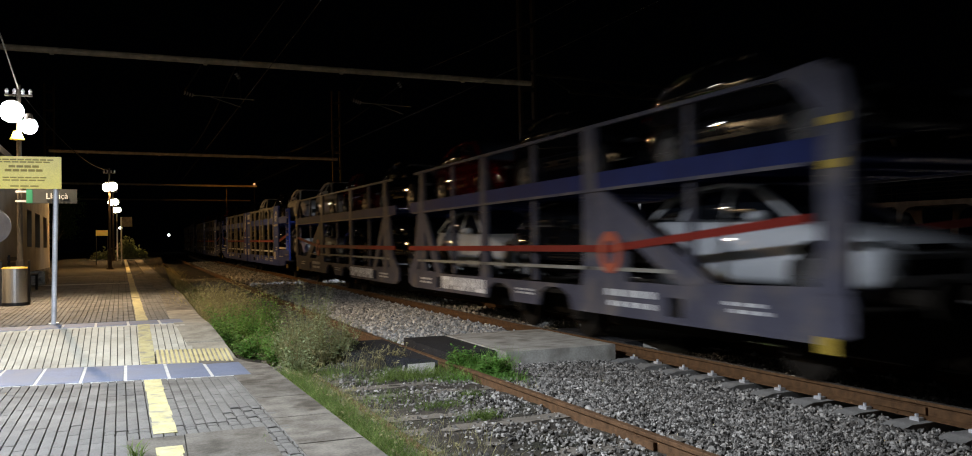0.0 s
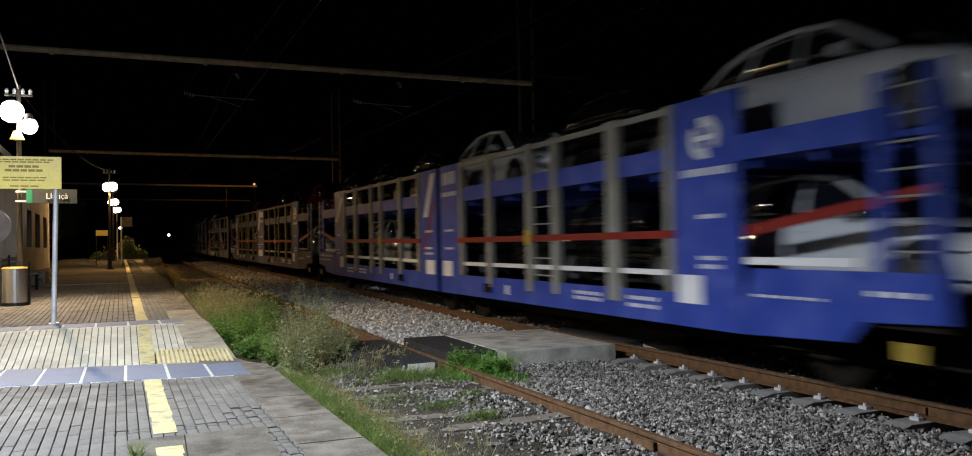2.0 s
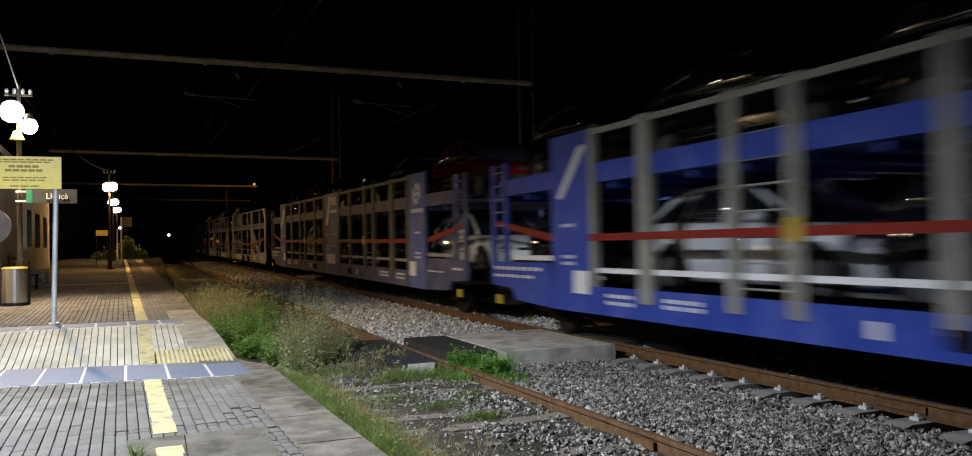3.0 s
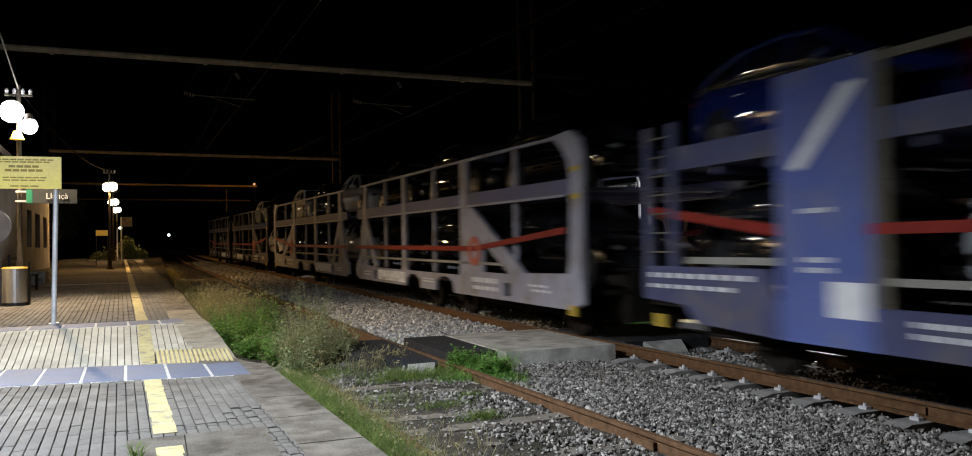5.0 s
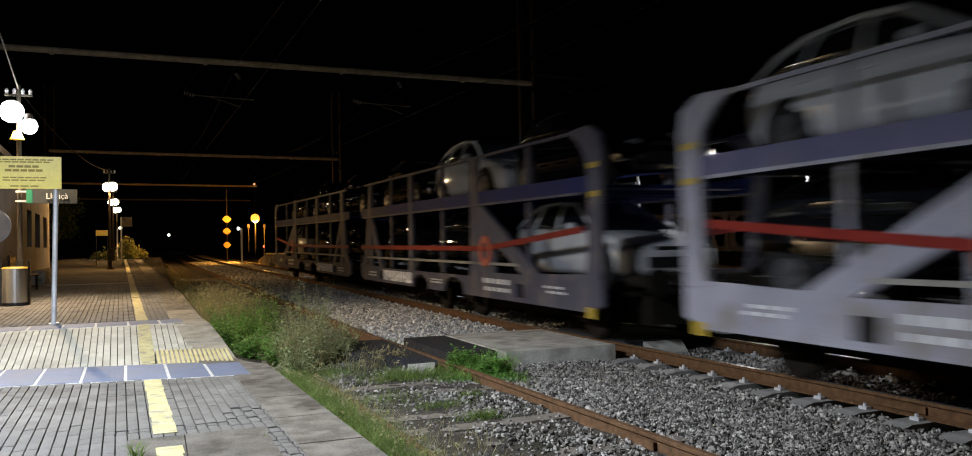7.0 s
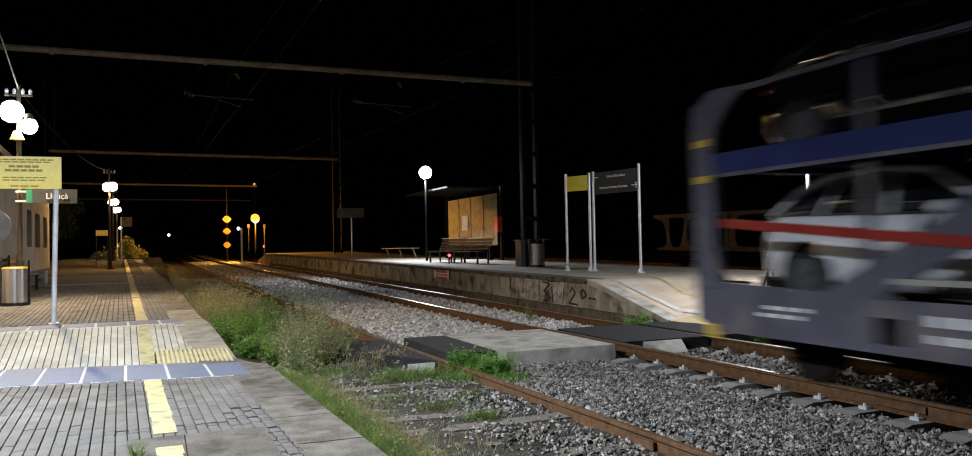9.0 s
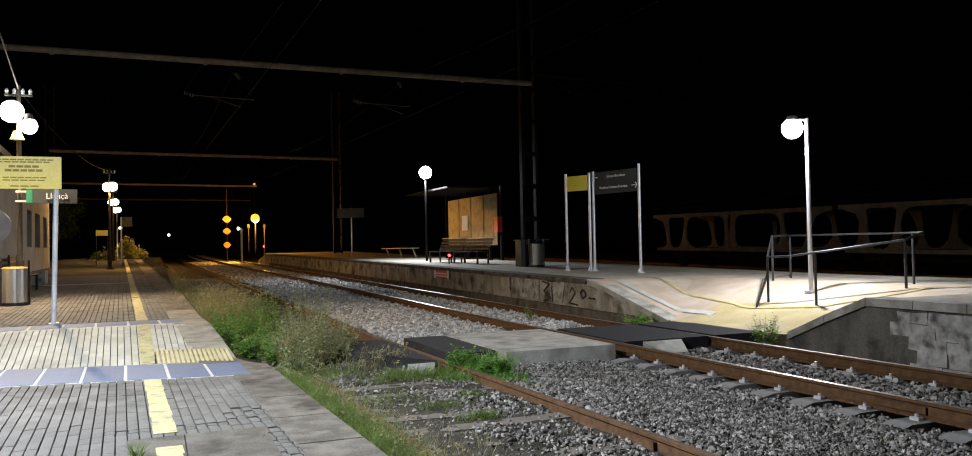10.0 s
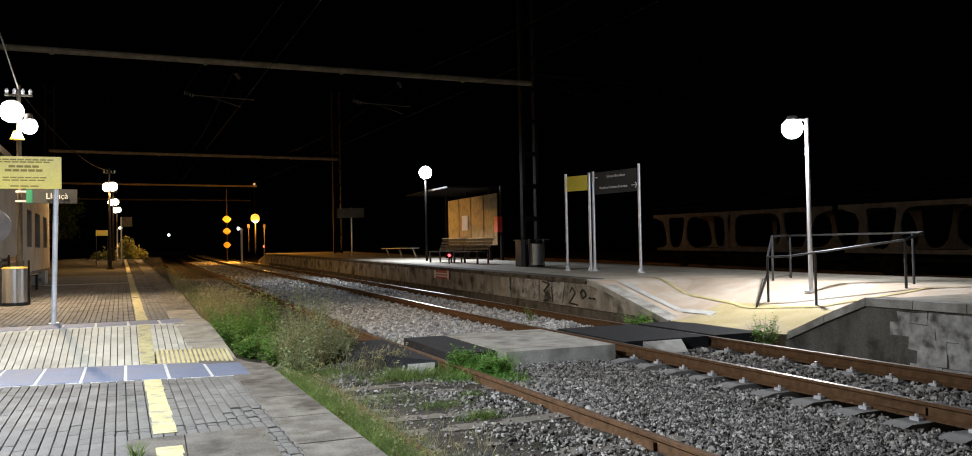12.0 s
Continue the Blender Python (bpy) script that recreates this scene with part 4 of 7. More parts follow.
    for k in range(14):
        bm = bmesh.new()
        bx(bm, -1.43, 1.43, 0.9 + k * 0.93, 0.98 + k * 0.93, 2.26, 2.34)
        part("cross_bearer", bm, deck_paint, root)
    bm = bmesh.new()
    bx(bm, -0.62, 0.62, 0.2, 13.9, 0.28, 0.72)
    # two wide boxes added to stand for the darkness below the sills
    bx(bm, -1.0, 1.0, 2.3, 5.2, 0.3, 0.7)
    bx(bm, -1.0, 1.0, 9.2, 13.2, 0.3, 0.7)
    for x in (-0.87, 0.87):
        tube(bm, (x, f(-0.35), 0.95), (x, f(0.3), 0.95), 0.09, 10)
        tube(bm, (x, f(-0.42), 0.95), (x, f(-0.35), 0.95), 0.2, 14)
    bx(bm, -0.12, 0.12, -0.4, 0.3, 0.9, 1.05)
    part("underframe", bm, UNDERFRAME, root, "dark underframe with buffers and added boxes that keep the underside black")
    wheels(root, [f(6.1), f(8.25), f(1.3)], L)
    return root


def blue_section(mirrored, paint, stripe):
    L = BLUE_L
    posts = POST_GREY if paint is BLUE_WAGON else POST_DULL
    f = (lambda y: L - y) if mirrored else (lambda y: y)
    root = thing("car_transporter_wagon", ("blue" if paint is BLUE_WAGON else "faded grey-blue") + " double-deck car transporter wagon with grey posts", "railway wagon", group="wagons of the train")
    def bx(bm, x0, x1, y0, y1, z0, z1):
        a, b = sorted((f(y0), f(y1)))
        box(bm, min(x0, x1), max(x0, x1), a, b, z0, z1)
    def pl(bm, pts, x0, x1):
        plate(bm, [(f(y), z) for y, z in pts], min(x0, x1), max(x0, x1))
    for sx in (-1, 1):
        xo, xi = sx * 1.5, sx * 1.44
        bm = bmesh.new()
        pl(bm, [(0.12, 0.8), (1.0, 0.76), (1.2, 0.56), (2.7, 0.5), (12.4, 0.5), (12.4, 0.9), (2.6, 0.9), (2.5, 1.22), (0.12, 1.22)], xo, xi)
        part("side_sill", bm, paint, root)
        bm = bmesh.new()
        bx(bm, xo, xi, 0.6, 12.4, 2.4, 2.68)
        part("deck_beam", bm, paint, root)
        bm = bmesh.new()
        bx(bm, xo, xi, 3.8, 12.2, 3.1, 3.18)
        part("top_rail", bm, posts, root)
        bm = bmesh.new()
        bx(bm, xo * 0.99, xi, 3.8, 11.35, 1.1, 1.17)
        bx(bm, xo * 0.99, xi, 1.05, 2.6, 1.26, 1.34)
        part("guard_rail", bm, MARK_WHITE if paint is BLUE_WAGON else POST_GREY, root, "pale lower guard rail")
        bm = bmesh.new()
        bx(bm, xo + sx * 0.012, xo + sx * 0.03, 3.85, 11.4, 1.56, 1.66)
        pl(bm, [(2.6, 1.56), (2.6, 1.68), (0.3, 1.98), (0.3, 1.88)], xo * 0.97, xo * 0.985)
        part("red_rail", bm, STRAP_RED, root, "red guard rail")
        bm = bmesh.new()
        bx(bm, xo + sx * 0.01, xi, 2.65, 3.85, 0.5, 3.2)
        part("side_panel", bm, BLUE_WAGON if paint is BLUE_WAGON else SIDE_LAVENDER, root, "flat blue side panel")
        bm = bmesh.new()
        bx(bm, xo + sx * 0.01, xi, 11.35, 12.45, 0.5, 3.2)
        part("side_panel", bm, BLUE_WAGON if paint is BLUE_WAGON else SIDE_LAVENDER, root, "flat blue side panel at the joint")
        for y, w in ((5.3, 0.3), (7.05, 0.2), (8.0, 0.2), (9.75, 0.2), (11.2, 0.16), (3.95, 0.14)):
            bm = bmesh.new()
            bx(bm, xo + sx * 0.028, xi, y - w / 2, y + w / 2, 0.72 if w > 0.17 else 0.9, 3.2)
            part("post", bm, posts, root)
        for y in (0.22, 0.78):
            bm = bmesh.new()
            bx(bm, xo, xi, y - 0.07, y + 0.07, 1.22, 3.0)
            part("end_post", bm, paint, root)
        for k in range(7):
            for ya, yb, zr in ((0.25, 0.75, 1.4 + 0.24 * k), (7.1, 7.95, 1.0 + 0.28 * k)):
                bm = bmesh.new()
                tube(bm, (xo * 0.99, f(ya), zr), (xo * 0.99, f(yb), zr), 0.014, 6)
                part("ladder_rung", bm, posts, root)
        for x0, x1, y0, y1, z0, z1 in ((0.03, 0.045, 7.9, 8.1, 1.5, 1.75), (0.0, 0.03, 0.4, 0.6, 0.46, 0.62)):
            bm = bmesh.new()
            bx(bm, xo + sx * x0, xo + sx * x1, y0, y1, z0, z1)
            part("yellow_band", bm, DULL_YELLOW, root, "dull yellow warning band")
        for y0, y1, z0, z1 in ((3.35, 3.8, 0.78, 1.12), (11.75, 12.3, 0.86, 1.18)):
            bm = bmesh.new()
            bx(bm, xo + sx * 0.012, xo + sx * 0.018, y0, y1, z0, z1)
            part("white_plate", bm, MARK_WHITE, root, "white data plate")
        o = xo + sx * 0.013
        if stripe == "logo":
            bm = bmesh.new()
            n = 20
            for k in range(n):
                if k in (2, 3, 12, 13):
                    continue
                a0, a1 = 2 * math.pi * k / n, 2 * math.pi * (k + 1) / n
                q = [bm.verts.new((o + (0.004 if i else -0.003) * sx, f(3.25) + r * math.cos(a), 2.72 + r * math.sin(a))) for i in (0, 1) for a, r in ((a0, 0.13), (a0, 0.25), (a1, 0.25), (a1, 0.13))]
                for fc in ((0, 1, 2, 3), (4, 7, 6, 5), (1, 5, 6, 2), (0, 3, 7, 4)):
                    bm.faces.new([q[i] for i in fc])
            bx(bm, o, o + 0.005 * sx, 3.0, 3.5, 2.69, 2.75)
            part("round_emblem", bm, MARK_WHITE, root, "white round emblem")
            marks(root, o, [(2.8, 3.7, 2.28, 0.09, 9), (3.0, 3.4, 1.78, 0.05, 4), (3.0, 3.4, 1.3, 0.05, 4), (3.0, 3.4, 1.2, 0.05, 4), (11.55, 12.3, 2.8, 0.26, 4), (11.5, 12.35, 2.55, 0.09, 8), (11.7, 12.2, 1.8, 0.05, 4), (11.7, 12.2, 1.42, 0.05, 4), (1.5, 2.5, 0.92, 0.03, 6), (0.4, 1.0, 1.0, 0.05, 3)], f)
        else:
            bm = bmesh.new()
            pl(bm, [(12.1, 3.12), (12.36, 3.12), (11.86, 2.15), (11.62, 2.15)], o, o + 0.004 * sx)
            part("diagonal_emblem", bm, MARK_WHITE, root, "white slanting emblem")
            bm = bmesh.new()
            pl(bm, [(3.6, 3.0), (3.75, 2.95), (3.0, 2.2), (2.85, 2.25)], o, o + 0.004 * sx)
            part("diagonal_emblem", bm, MARK_WHITE, root, "white slanting emblem")
            bm = bmesh.new()
            pl(bm, [(12.2, 2.5), (12.38, 2.5), (11.66, 1.35), (11.5, 1.35)], o, o + 0.004 * sx)
            part("red_stripe", bm, STRAP_RED, root, "red slanting stripe")
            marks(root, o, [(3.0, 3.4, 1.78, 0.05, 4), (3.0, 3.4, 1.3, 0.05, 4), (3.0, 3.4, 1.2, 0.05, 4), (11.7, 12.2, 1.8, 0.05, 4), (11.7, 12.2, 1.42, 0.05, 4), (11.7, 12.2, 1.3, 0.05, 4), (0.3, 2.3, 1.08, 0.06, 9), (0.3, 2.0, 0.95, 0.05, 8)], f)
        marks(root, xo + sx * 0.002, [(4.3, 5.0, 0.76, 0.05, 5), (4.3, 5.0, 0.66, 0.05, 5), (5.7, 6.5, 0.76, 0.05, 5), (5.7, 6.5, 0.68, 0.05, 5), (8.9, 9.1, 0.62, 0.16, 1)], f)
        bm = bmesh.new()
        bx(bm, xo, xo + sx * 0.05, 9.7, 9.95, 0.62, 0.78)
        part("catch", bm, UNDERFRAME, root, "dark latch box")
    bm = bmesh.new()
    bx(bm, -1.44, 1.44, 0.2, 12.4, 0.72, 0.79)
    part("lower_deck", bm, UNDERFRAME, root, "dark lower loading deck")
    bm = bmesh.new()
    bx(bm, -1.44, 1.44, 0.2, 12.4, 2.4, 2.46)
    part("upper_deck", bm, paint, root, "upper loading deck")
    for k in range(13):
        bm = bmesh.new()
        bx(bm, -1.43, 1.43, 0.6 + k * 0.93, 0.68 + k * 0.93, 2.3, 2.4)
        part("cross_bearer", bm, paint, root)
    bm = bmesh.new()
    bx(bm, -0.62, 0.62, 0.2, 12.4, 0.28, 0.72)
    # wide box added so that the space under the sill reads as unlit
    bx(bm, -1.0, 1.0, 2.9, 10.6, 0.3, 0.7)
    for x in (-0.87, 0.87):
        tube(bm, (x, f(-0.35), 0.95), (x, f(0.3), 0.95), 0.09, 10)
        tube(bm, (x, f(-0.42), 0.95), (x, f(-0.35), 0.95), 0.2, 14)
    bx(bm, -0.12, 0.12, -0.4, 0.3, 0.9, 1.05)
    part("underframe", bm, UNDERFRAME, root, "dark underframe with buffers and added boxes that keep the underside black")
    wheels(root, [f(1.9), f(11.6)], L)
    return root


def loft(bm, rings, mats=None):
    vs = [[bm.verts.new(p) for p in r] for r in rings]
    n = len(rings[0])
    for i in range(len(vs) - 1):
        for k in range(n):
            fc = bm.faces.new((vs[i][k], vs[i][(k + 1) % n], vs[i + 1][(k + 1) % n], vs[i + 1][k]))
            if mats:
                fc.material_index = mats(i, k)
    bm.faces.new(vs[0][::-1]), bm.faces.new(vs[-1])


def build_car(color):
    """A hatchback, front towards -y, standing on z = 0."""
    root = thing("hatchback_car", "new " + color + " hatchback car standing on the transporter deck", "car", group="cars on the train")
    paint = PAINTS[color]
    st = [(-2.08, 0.3, 0.56, 0.66), (-2.02, 0.22, 0.66, 0.76), (-1.85, 0.2, 0.74, 0.82), (-1.5, 0.2, 0.82, 0.86), (-1.0, 0.2, 0.92, 0.88), (-0.5, 0.2, 0.95, 0.885), (0.3, 0.2, 0.97, 0.885), (1.1, 0.2, 1.0, 0.88), (1.6, 0.22, 1.02, 0.86), (1.9, 0.26, 1.0, 0.82), (2.04, 0.32, 0.9, 0.76), (2.08, 0.4, 0.7, 0.7)]
    rings = []
    for y, zb, zt, w in st:
        h = zt - zb
        half = [(0.88 * w, zb), (0.98 * w, zb + 0.14 * h), (w, zb + 0.5 * h), (0.99 * w, zb + 0.78 * h), (0.93 * w, zb + 0.95 * h), (0.84 * w, zt)]
        rings.append([(x, y, z) for x, z in half] + [(-x, y, z) for x, z in half[::-1]])
    bm = bmesh.new()
    loft(bm, rings)
    part("body", bm, paint, root, smooth=True)
    gst = [(-0.95, 0.92, 0.78, 0.93, 0.75), (-0.45, 0.94, 0.8, 1.22, 0.66), (-0.1, 0.96, 0.8, 1.4, 0.6), (0.5, 0.97, 0.8, 1.47, 0.58), (1.2, 0.98, 0.8, 1.43, 0.58), (1.65, 0.99, 0.79, 1.3, 0.6), (1.98, 1.0, 0.74, 1.02, 0.7)]
    rings = []
    for y, zb, wb, zt, wt in gst:
        half = [(wb, zb), (wb * 0.55 + wt * 0.45, zb + 0.55 * (zt - zb)), (wt, zt - 0.04 * (zt > 1.1)), (wt * 0.8, zt + 0.005)]
        rings.append([(x, y, z) for x, z in half] + [(-x, y, z) for x, z in half[::-1]])
    bm = bmesh.new()
    loft(bm, rings, lambda i, k: 1 if (k in (2, 3, 4) and 1 < i < 5) else 0)
    part("cabin", bm, [CAR_GLASS, paint], root, "dark glass cabin under a painted roof", smooth=True)
    for s in (-1, 1):
        bm = bmesh.new()
        path = [(-0.95, 0.79, 0.94), (-0.45, 0.672, 1.2), (-0.1, 0.612, 1.375), (0.5, 0.592, 1.44), (1.2, 0.592, 1.4), (1.65, 0.61, 1.27), (1.98, 0.71, 1.0)]
        for (ya, xa, za), (yb, xb, zb) in zip(path, path[1:]):
            tube(bm, (s * xa, ya, za), (s * xb, yb, zb), 0.034, 6)
        part("roof_frame", bm, paint, root)
        bm = bmesh.new()
        tube(bm, (s * 0.8, 0.25, 0.97), (s * 0.61, 0.32, 1.42), 0.035, 6)
        part("door_pillar", bm, paint, root)
        bm = bmesh.new()
        tube(bm, (s * 0.8, 1.15, 0.98), (s * 0.62, 1.0, 1.4), 0.03, 6)
        part("door_pillar", bm, paint, root)
        bm = bmesh.new()
        ball(bm, (s * 0.95, -0.5, 1.0), 0.11, 10, 7, 0.65)
        part("wing_mirror", bm, paint, root, smooth=True)
        bm = bmesh.new()
        ball(bm, (s * 0.62, -1.93, 0.64), 0.13, 12, 8, 0.5)
        part("headlight", bm, HEADLIGHT, root, "clear headlight", smooth=True)
        bm = bmesh.new()
        ball(bm, (s * 0.66, 1.96, 0.86), 0.12, 12, 8, 0.7)
        part("taillight", bm, TAILLIGHT, root, "red tail light", smooth=True)
        bm = bmesh.new()
        box(bm, min(s * 0.885, s * 0.9), max(s * 0.885, s * 0.9), 0.05, 0.2, 0.8, 0.83)
        part("door_handle", bm, paint, root)
        bm = bmesh.new()
        box(bm, min(s * 0.88, s * 0.895), max(s * 0.88, s * 0.895), 0.95, 1.1, 0.82, 0.85)
        part("door_handle", bm, paint, root)
        for y in (-1.28, 1.3):
            bm = bmesh.new()
            tube(bm, (s * 0.7, y, 0.33), (s * 0.876, y, 0.33), 0.385, 26)
            part("wheel_arch", bm, TYRE, root, "dark wheel arch")
            bm = bmesh.new()
            tube(bm, (s * 0.66, y, 0.31), (s * 0.89, y, 0.31), 0.31, 26)
            wheel = part("wheel", bm, TYRE, root, "black tyre")
            bm = bmesh.new()
            tube(bm, (s * 0.885, y, 0.31), (s * 0.898, y, 0.31), 0.07, 12)
            for k in range(7):
                a = 2 * math.pi * k / 7
                tube(bm, (s * 0.89, y, 0.31), (s * 0.896, y + 0.2 * math.cos(a), 0.31 + 0.2 * math.sin(a)), 0.024, 5)
            tube(bm, (s * 0.885, y, 0.31), (s * 0.893, y, 0.31), 0.215, 24)
            part("rim", bm, RIM, wheel, "alloy rim")
    bm = bmesh.new()
    box(bm, -0.5, 0.5, -2.1, -2.04, 0.34, 0.5)
    box(bm, -0.35, 0.35, -2.06, -1.98, 0.6, 0.66)
    part("grille", bm, TYRE, root, "black front grille")
    return root


def build_train():
    pale_a, pale_b = grey_section(False, 10, GREY_WAGON, DECK_LAVENDER), grey_section(True, 9, GREY_WAGON, DECK_LAVENDER)
    grey_a, grey_b = grey_section(False, 10, DARK_WAGON, NAVY_WAGON), grey_section(True, 9, DARK_WAGON, NAVY_WAGON)
    blue_a, blue_b = blue_section(False, BLUE_WAGON, "logo"), blue_section(True, BLUE_WAGON, "slash")
    dull_a, dull_b = blue_section(False, DULL_BLUE, "logo"), blue_section(True, DULL_BLUE, "slash")
    used = set()

    def place(ob, s0, L):
        o = ob if ob not in used else copy_thing(ob, Matrix())
        used.add(ob)
        RIDERS.append((o, s0, L, None))

    sections = [(grey_b, -9.9, GREY_L), (grey_a, 5.85, GREY_L), (grey_b, 20.05, GREY_L), (blue_a, 35.6, BLUE_L), (blue_b, 48.25, BLUE_L), (dull_a, 61.85, 12.25), (dull_b, 73.95, BLUE_L - 0.05),
                (pale_a, 87.95, GREY_L), (pale_b, 102.2, GREY_L), (grey_a, 118.2, GREY_L), (grey_b, 132.75, GREY_L)]
    for ob, s0, L in sections:
        place(ob, s0, L)
    cars = {c: None for c in PAINTS}
    # colours on the upper and the lower deck of each section, from its front
    loads = [("kbk", "kkg"), ("kkr", "wkw"), ("krw", "kkw"), ("wkw", "wkk"), ("kkk", "kwk"), ("rkk", "wkk"), ("krb", "kwk"), ("kkk", "kkk"), ("wkw", "wkk"), ("kwk", "wkk"), ("kkk", "kkw")]
    names = {"k": "black", "g": "grey", "w": "white", "r": "red", "b": "blue", "y": "grey"}
    for (ob, s0, L), (up, down) in zip(sections, loads):
        zu = 2.405 if L > 13 else 2.465
        step = (L - 0.4) / 3
        for deck, z in ((up, zu), (down, 0.795)):
            for i, ch in enumerate(deck):
                color = names[ch]
                y = 0.2 + step * (i + 0.5) + (0.9 if s0 == 35.6 and i == 2 and z > 2 else 0.0)
                if cars[color] is None:
                    cars[color] = o = build_car(color)
                else:
                    o = copy_thing(cars[color], Matrix())
                RIDERS.append((o, s0, L, pose(0, y, z)))


def motions():
    for ob, s0, L, extra in RIDERS:
        walk(ob, [(0.5 * k, ride(s0, L, 0.5 * k, extra)) for k in range(25)])


# ---------------------------------------------------------------- plants
def weed(x, y, z, h, spread, stems, leaves, seed, dry=0.3, label="leafy green weed growing beside the platform", leaf=None, size=0.75):
    """A branching weed: stems with many small leaves, and dry seed stalks."""
    rng = np.random.default_rng(seed)
    root = thing("weed", label, "weed", pose(x, y, z), "weeds by the track")
    bm = bmesh.new()
    v, f, dv, df = [], [], [], []
    for s in range(stems):
        a = rng.uniform(0, 6.283)
        r = spread * rng.uniform(0.05, 0.5)
        p = Vector((r * math.cos(a) * 0.6, r * math.sin(a) * 0.6, 0))
        hh = h * rng.choice((0.45, 0.6, 0.75, 0.9, 1.05)) * rng.uniform(0.8, 1.1)
        tip = p + Vector((math.cos(a) * spread * rng.uniform(0.1, 0.6), math.sin(a) * spread * rng.uniform(0.1, 0.6), hh))
        is_dry = rng.random() < dry
        tube(bm, p, tip, 0.004, 4, 0.0015)
        for k in range(leaves):
            t = rng.uniform(0.12, 1.0)
            q = p.lerp(tip, t)
            b = rng.uniform(0, 6.283)
            ln = size * rng.uniform(0.04, 0.105) * (0.6 if is_dry else 1.0) * (1.3 - 0.6 * t)
            d = Vector((math.cos(b), math.sin(b), rng.uniform(-0.3, 0.7))).normalized() * ln
            side = d.cross(Vector((0, 0, 1))).normalized() * ln * (0.12 if is_dry else 0.32)
            off = Vector(rng.normal(0, 0.035, 3))
            q = q + off
            vv, ff = (dv, df) if is_dry else (v, f)
            n = len(vv)
            vv += [tuple(q), tuple(q + d * 0.5 + side), tuple(q + d), tuple(q + d * 0.5 - side)]
            ff.append((n, n + 1, n + 2, n + 3))
    part("stem", bm, DRY, root, "thin pale stems")
    for nm, vv, ff, mat in (("foliage", v, f, leaf or LEAF), ("seed_head", dv, df, DRY)):
        if ff:
            me = bpy.data.meshes.new(nm)
            me.from_pydata(vv, [], ff)
            me.materials.append(mat)
            ob = new(nm, me)
            ob.parent = root
            tagged(ob, kind="stuff")
    return root


def arching(name, clumps, material, label, category, seed=1, plume=0.0):
    """Thin arching stalks in five pieces, some with a loose seed plume: clumps of (x, y, z, spread x, spread y, count, height, width, droop)."""
    rng = np.random.default_rng(seed)
    v, f = [], []
    for cx, cy, cz, sx, sy, n, h, w, droop in clumps:
        for _ in range(n):
            x, y = cx + sx * rng.normal() * 0.55, cy + sy * rng.normal() * 0.55
            a, hh = rng.uniform(0, 6.283), h * rng.uniform(0.4, 1.15)
            out, bend = hh * rng.uniform(0.1, 0.45), droop * rng.uniform(0.3, 1.3)
            b = rng.uniform(0, 6.283)
            px, py = math.cos(b) * w / 2, math.sin(b) * w / 2
            k = len(v)
            pts = []
            for i in range(5):
                t = i / 4
                r = out * (t * t + 0.25 * t) * (1 + bend)
                pts.append((x + r * math.cos(a), y + r * math.sin(a), cz + hh * (t - 0.42 * bend * t ** 3)))
            for i, (qx, qy, qz) in enumerate(pts):
                g = 1 - 0.2 * i
                v += [(qx - px * g, qy - py * g, qz), (qx + px * g, qy + py * g, qz)]
            f += [(k + 2 * i, k + 2 * i + 1, k + 2 * i + 3, k + 2 * i + 2) for i in range(4)]
            if rng.random() < plume:
                for _ in range(14):
                    u = rng.uniform(0.62, 1.02)
                    i = min(3, int(u * 4))
                    p = Vector(pts[i]).lerp(Vector(pts[i + 1]), u * 4 - i) + Vector(rng.normal(0, 0.012, 3))
                    d = Vector(rng.normal(0, 1, 3)).normalized() * 0.018
                    e = d.orthogonal().normalized() * 0.006
                    m = len(v)
                    v += [tuple(p - d), tuple(p + e), tuple(p + d), tuple(p - e)]
                    f.append((m, m + 1, m + 2, m + 3))
    me = bpy.data.meshes.new(name)
    me.from_pydata(v, [], f)
    me.materials.append(material)
    return tagged(new(name, me), label, category, kind="stuff")


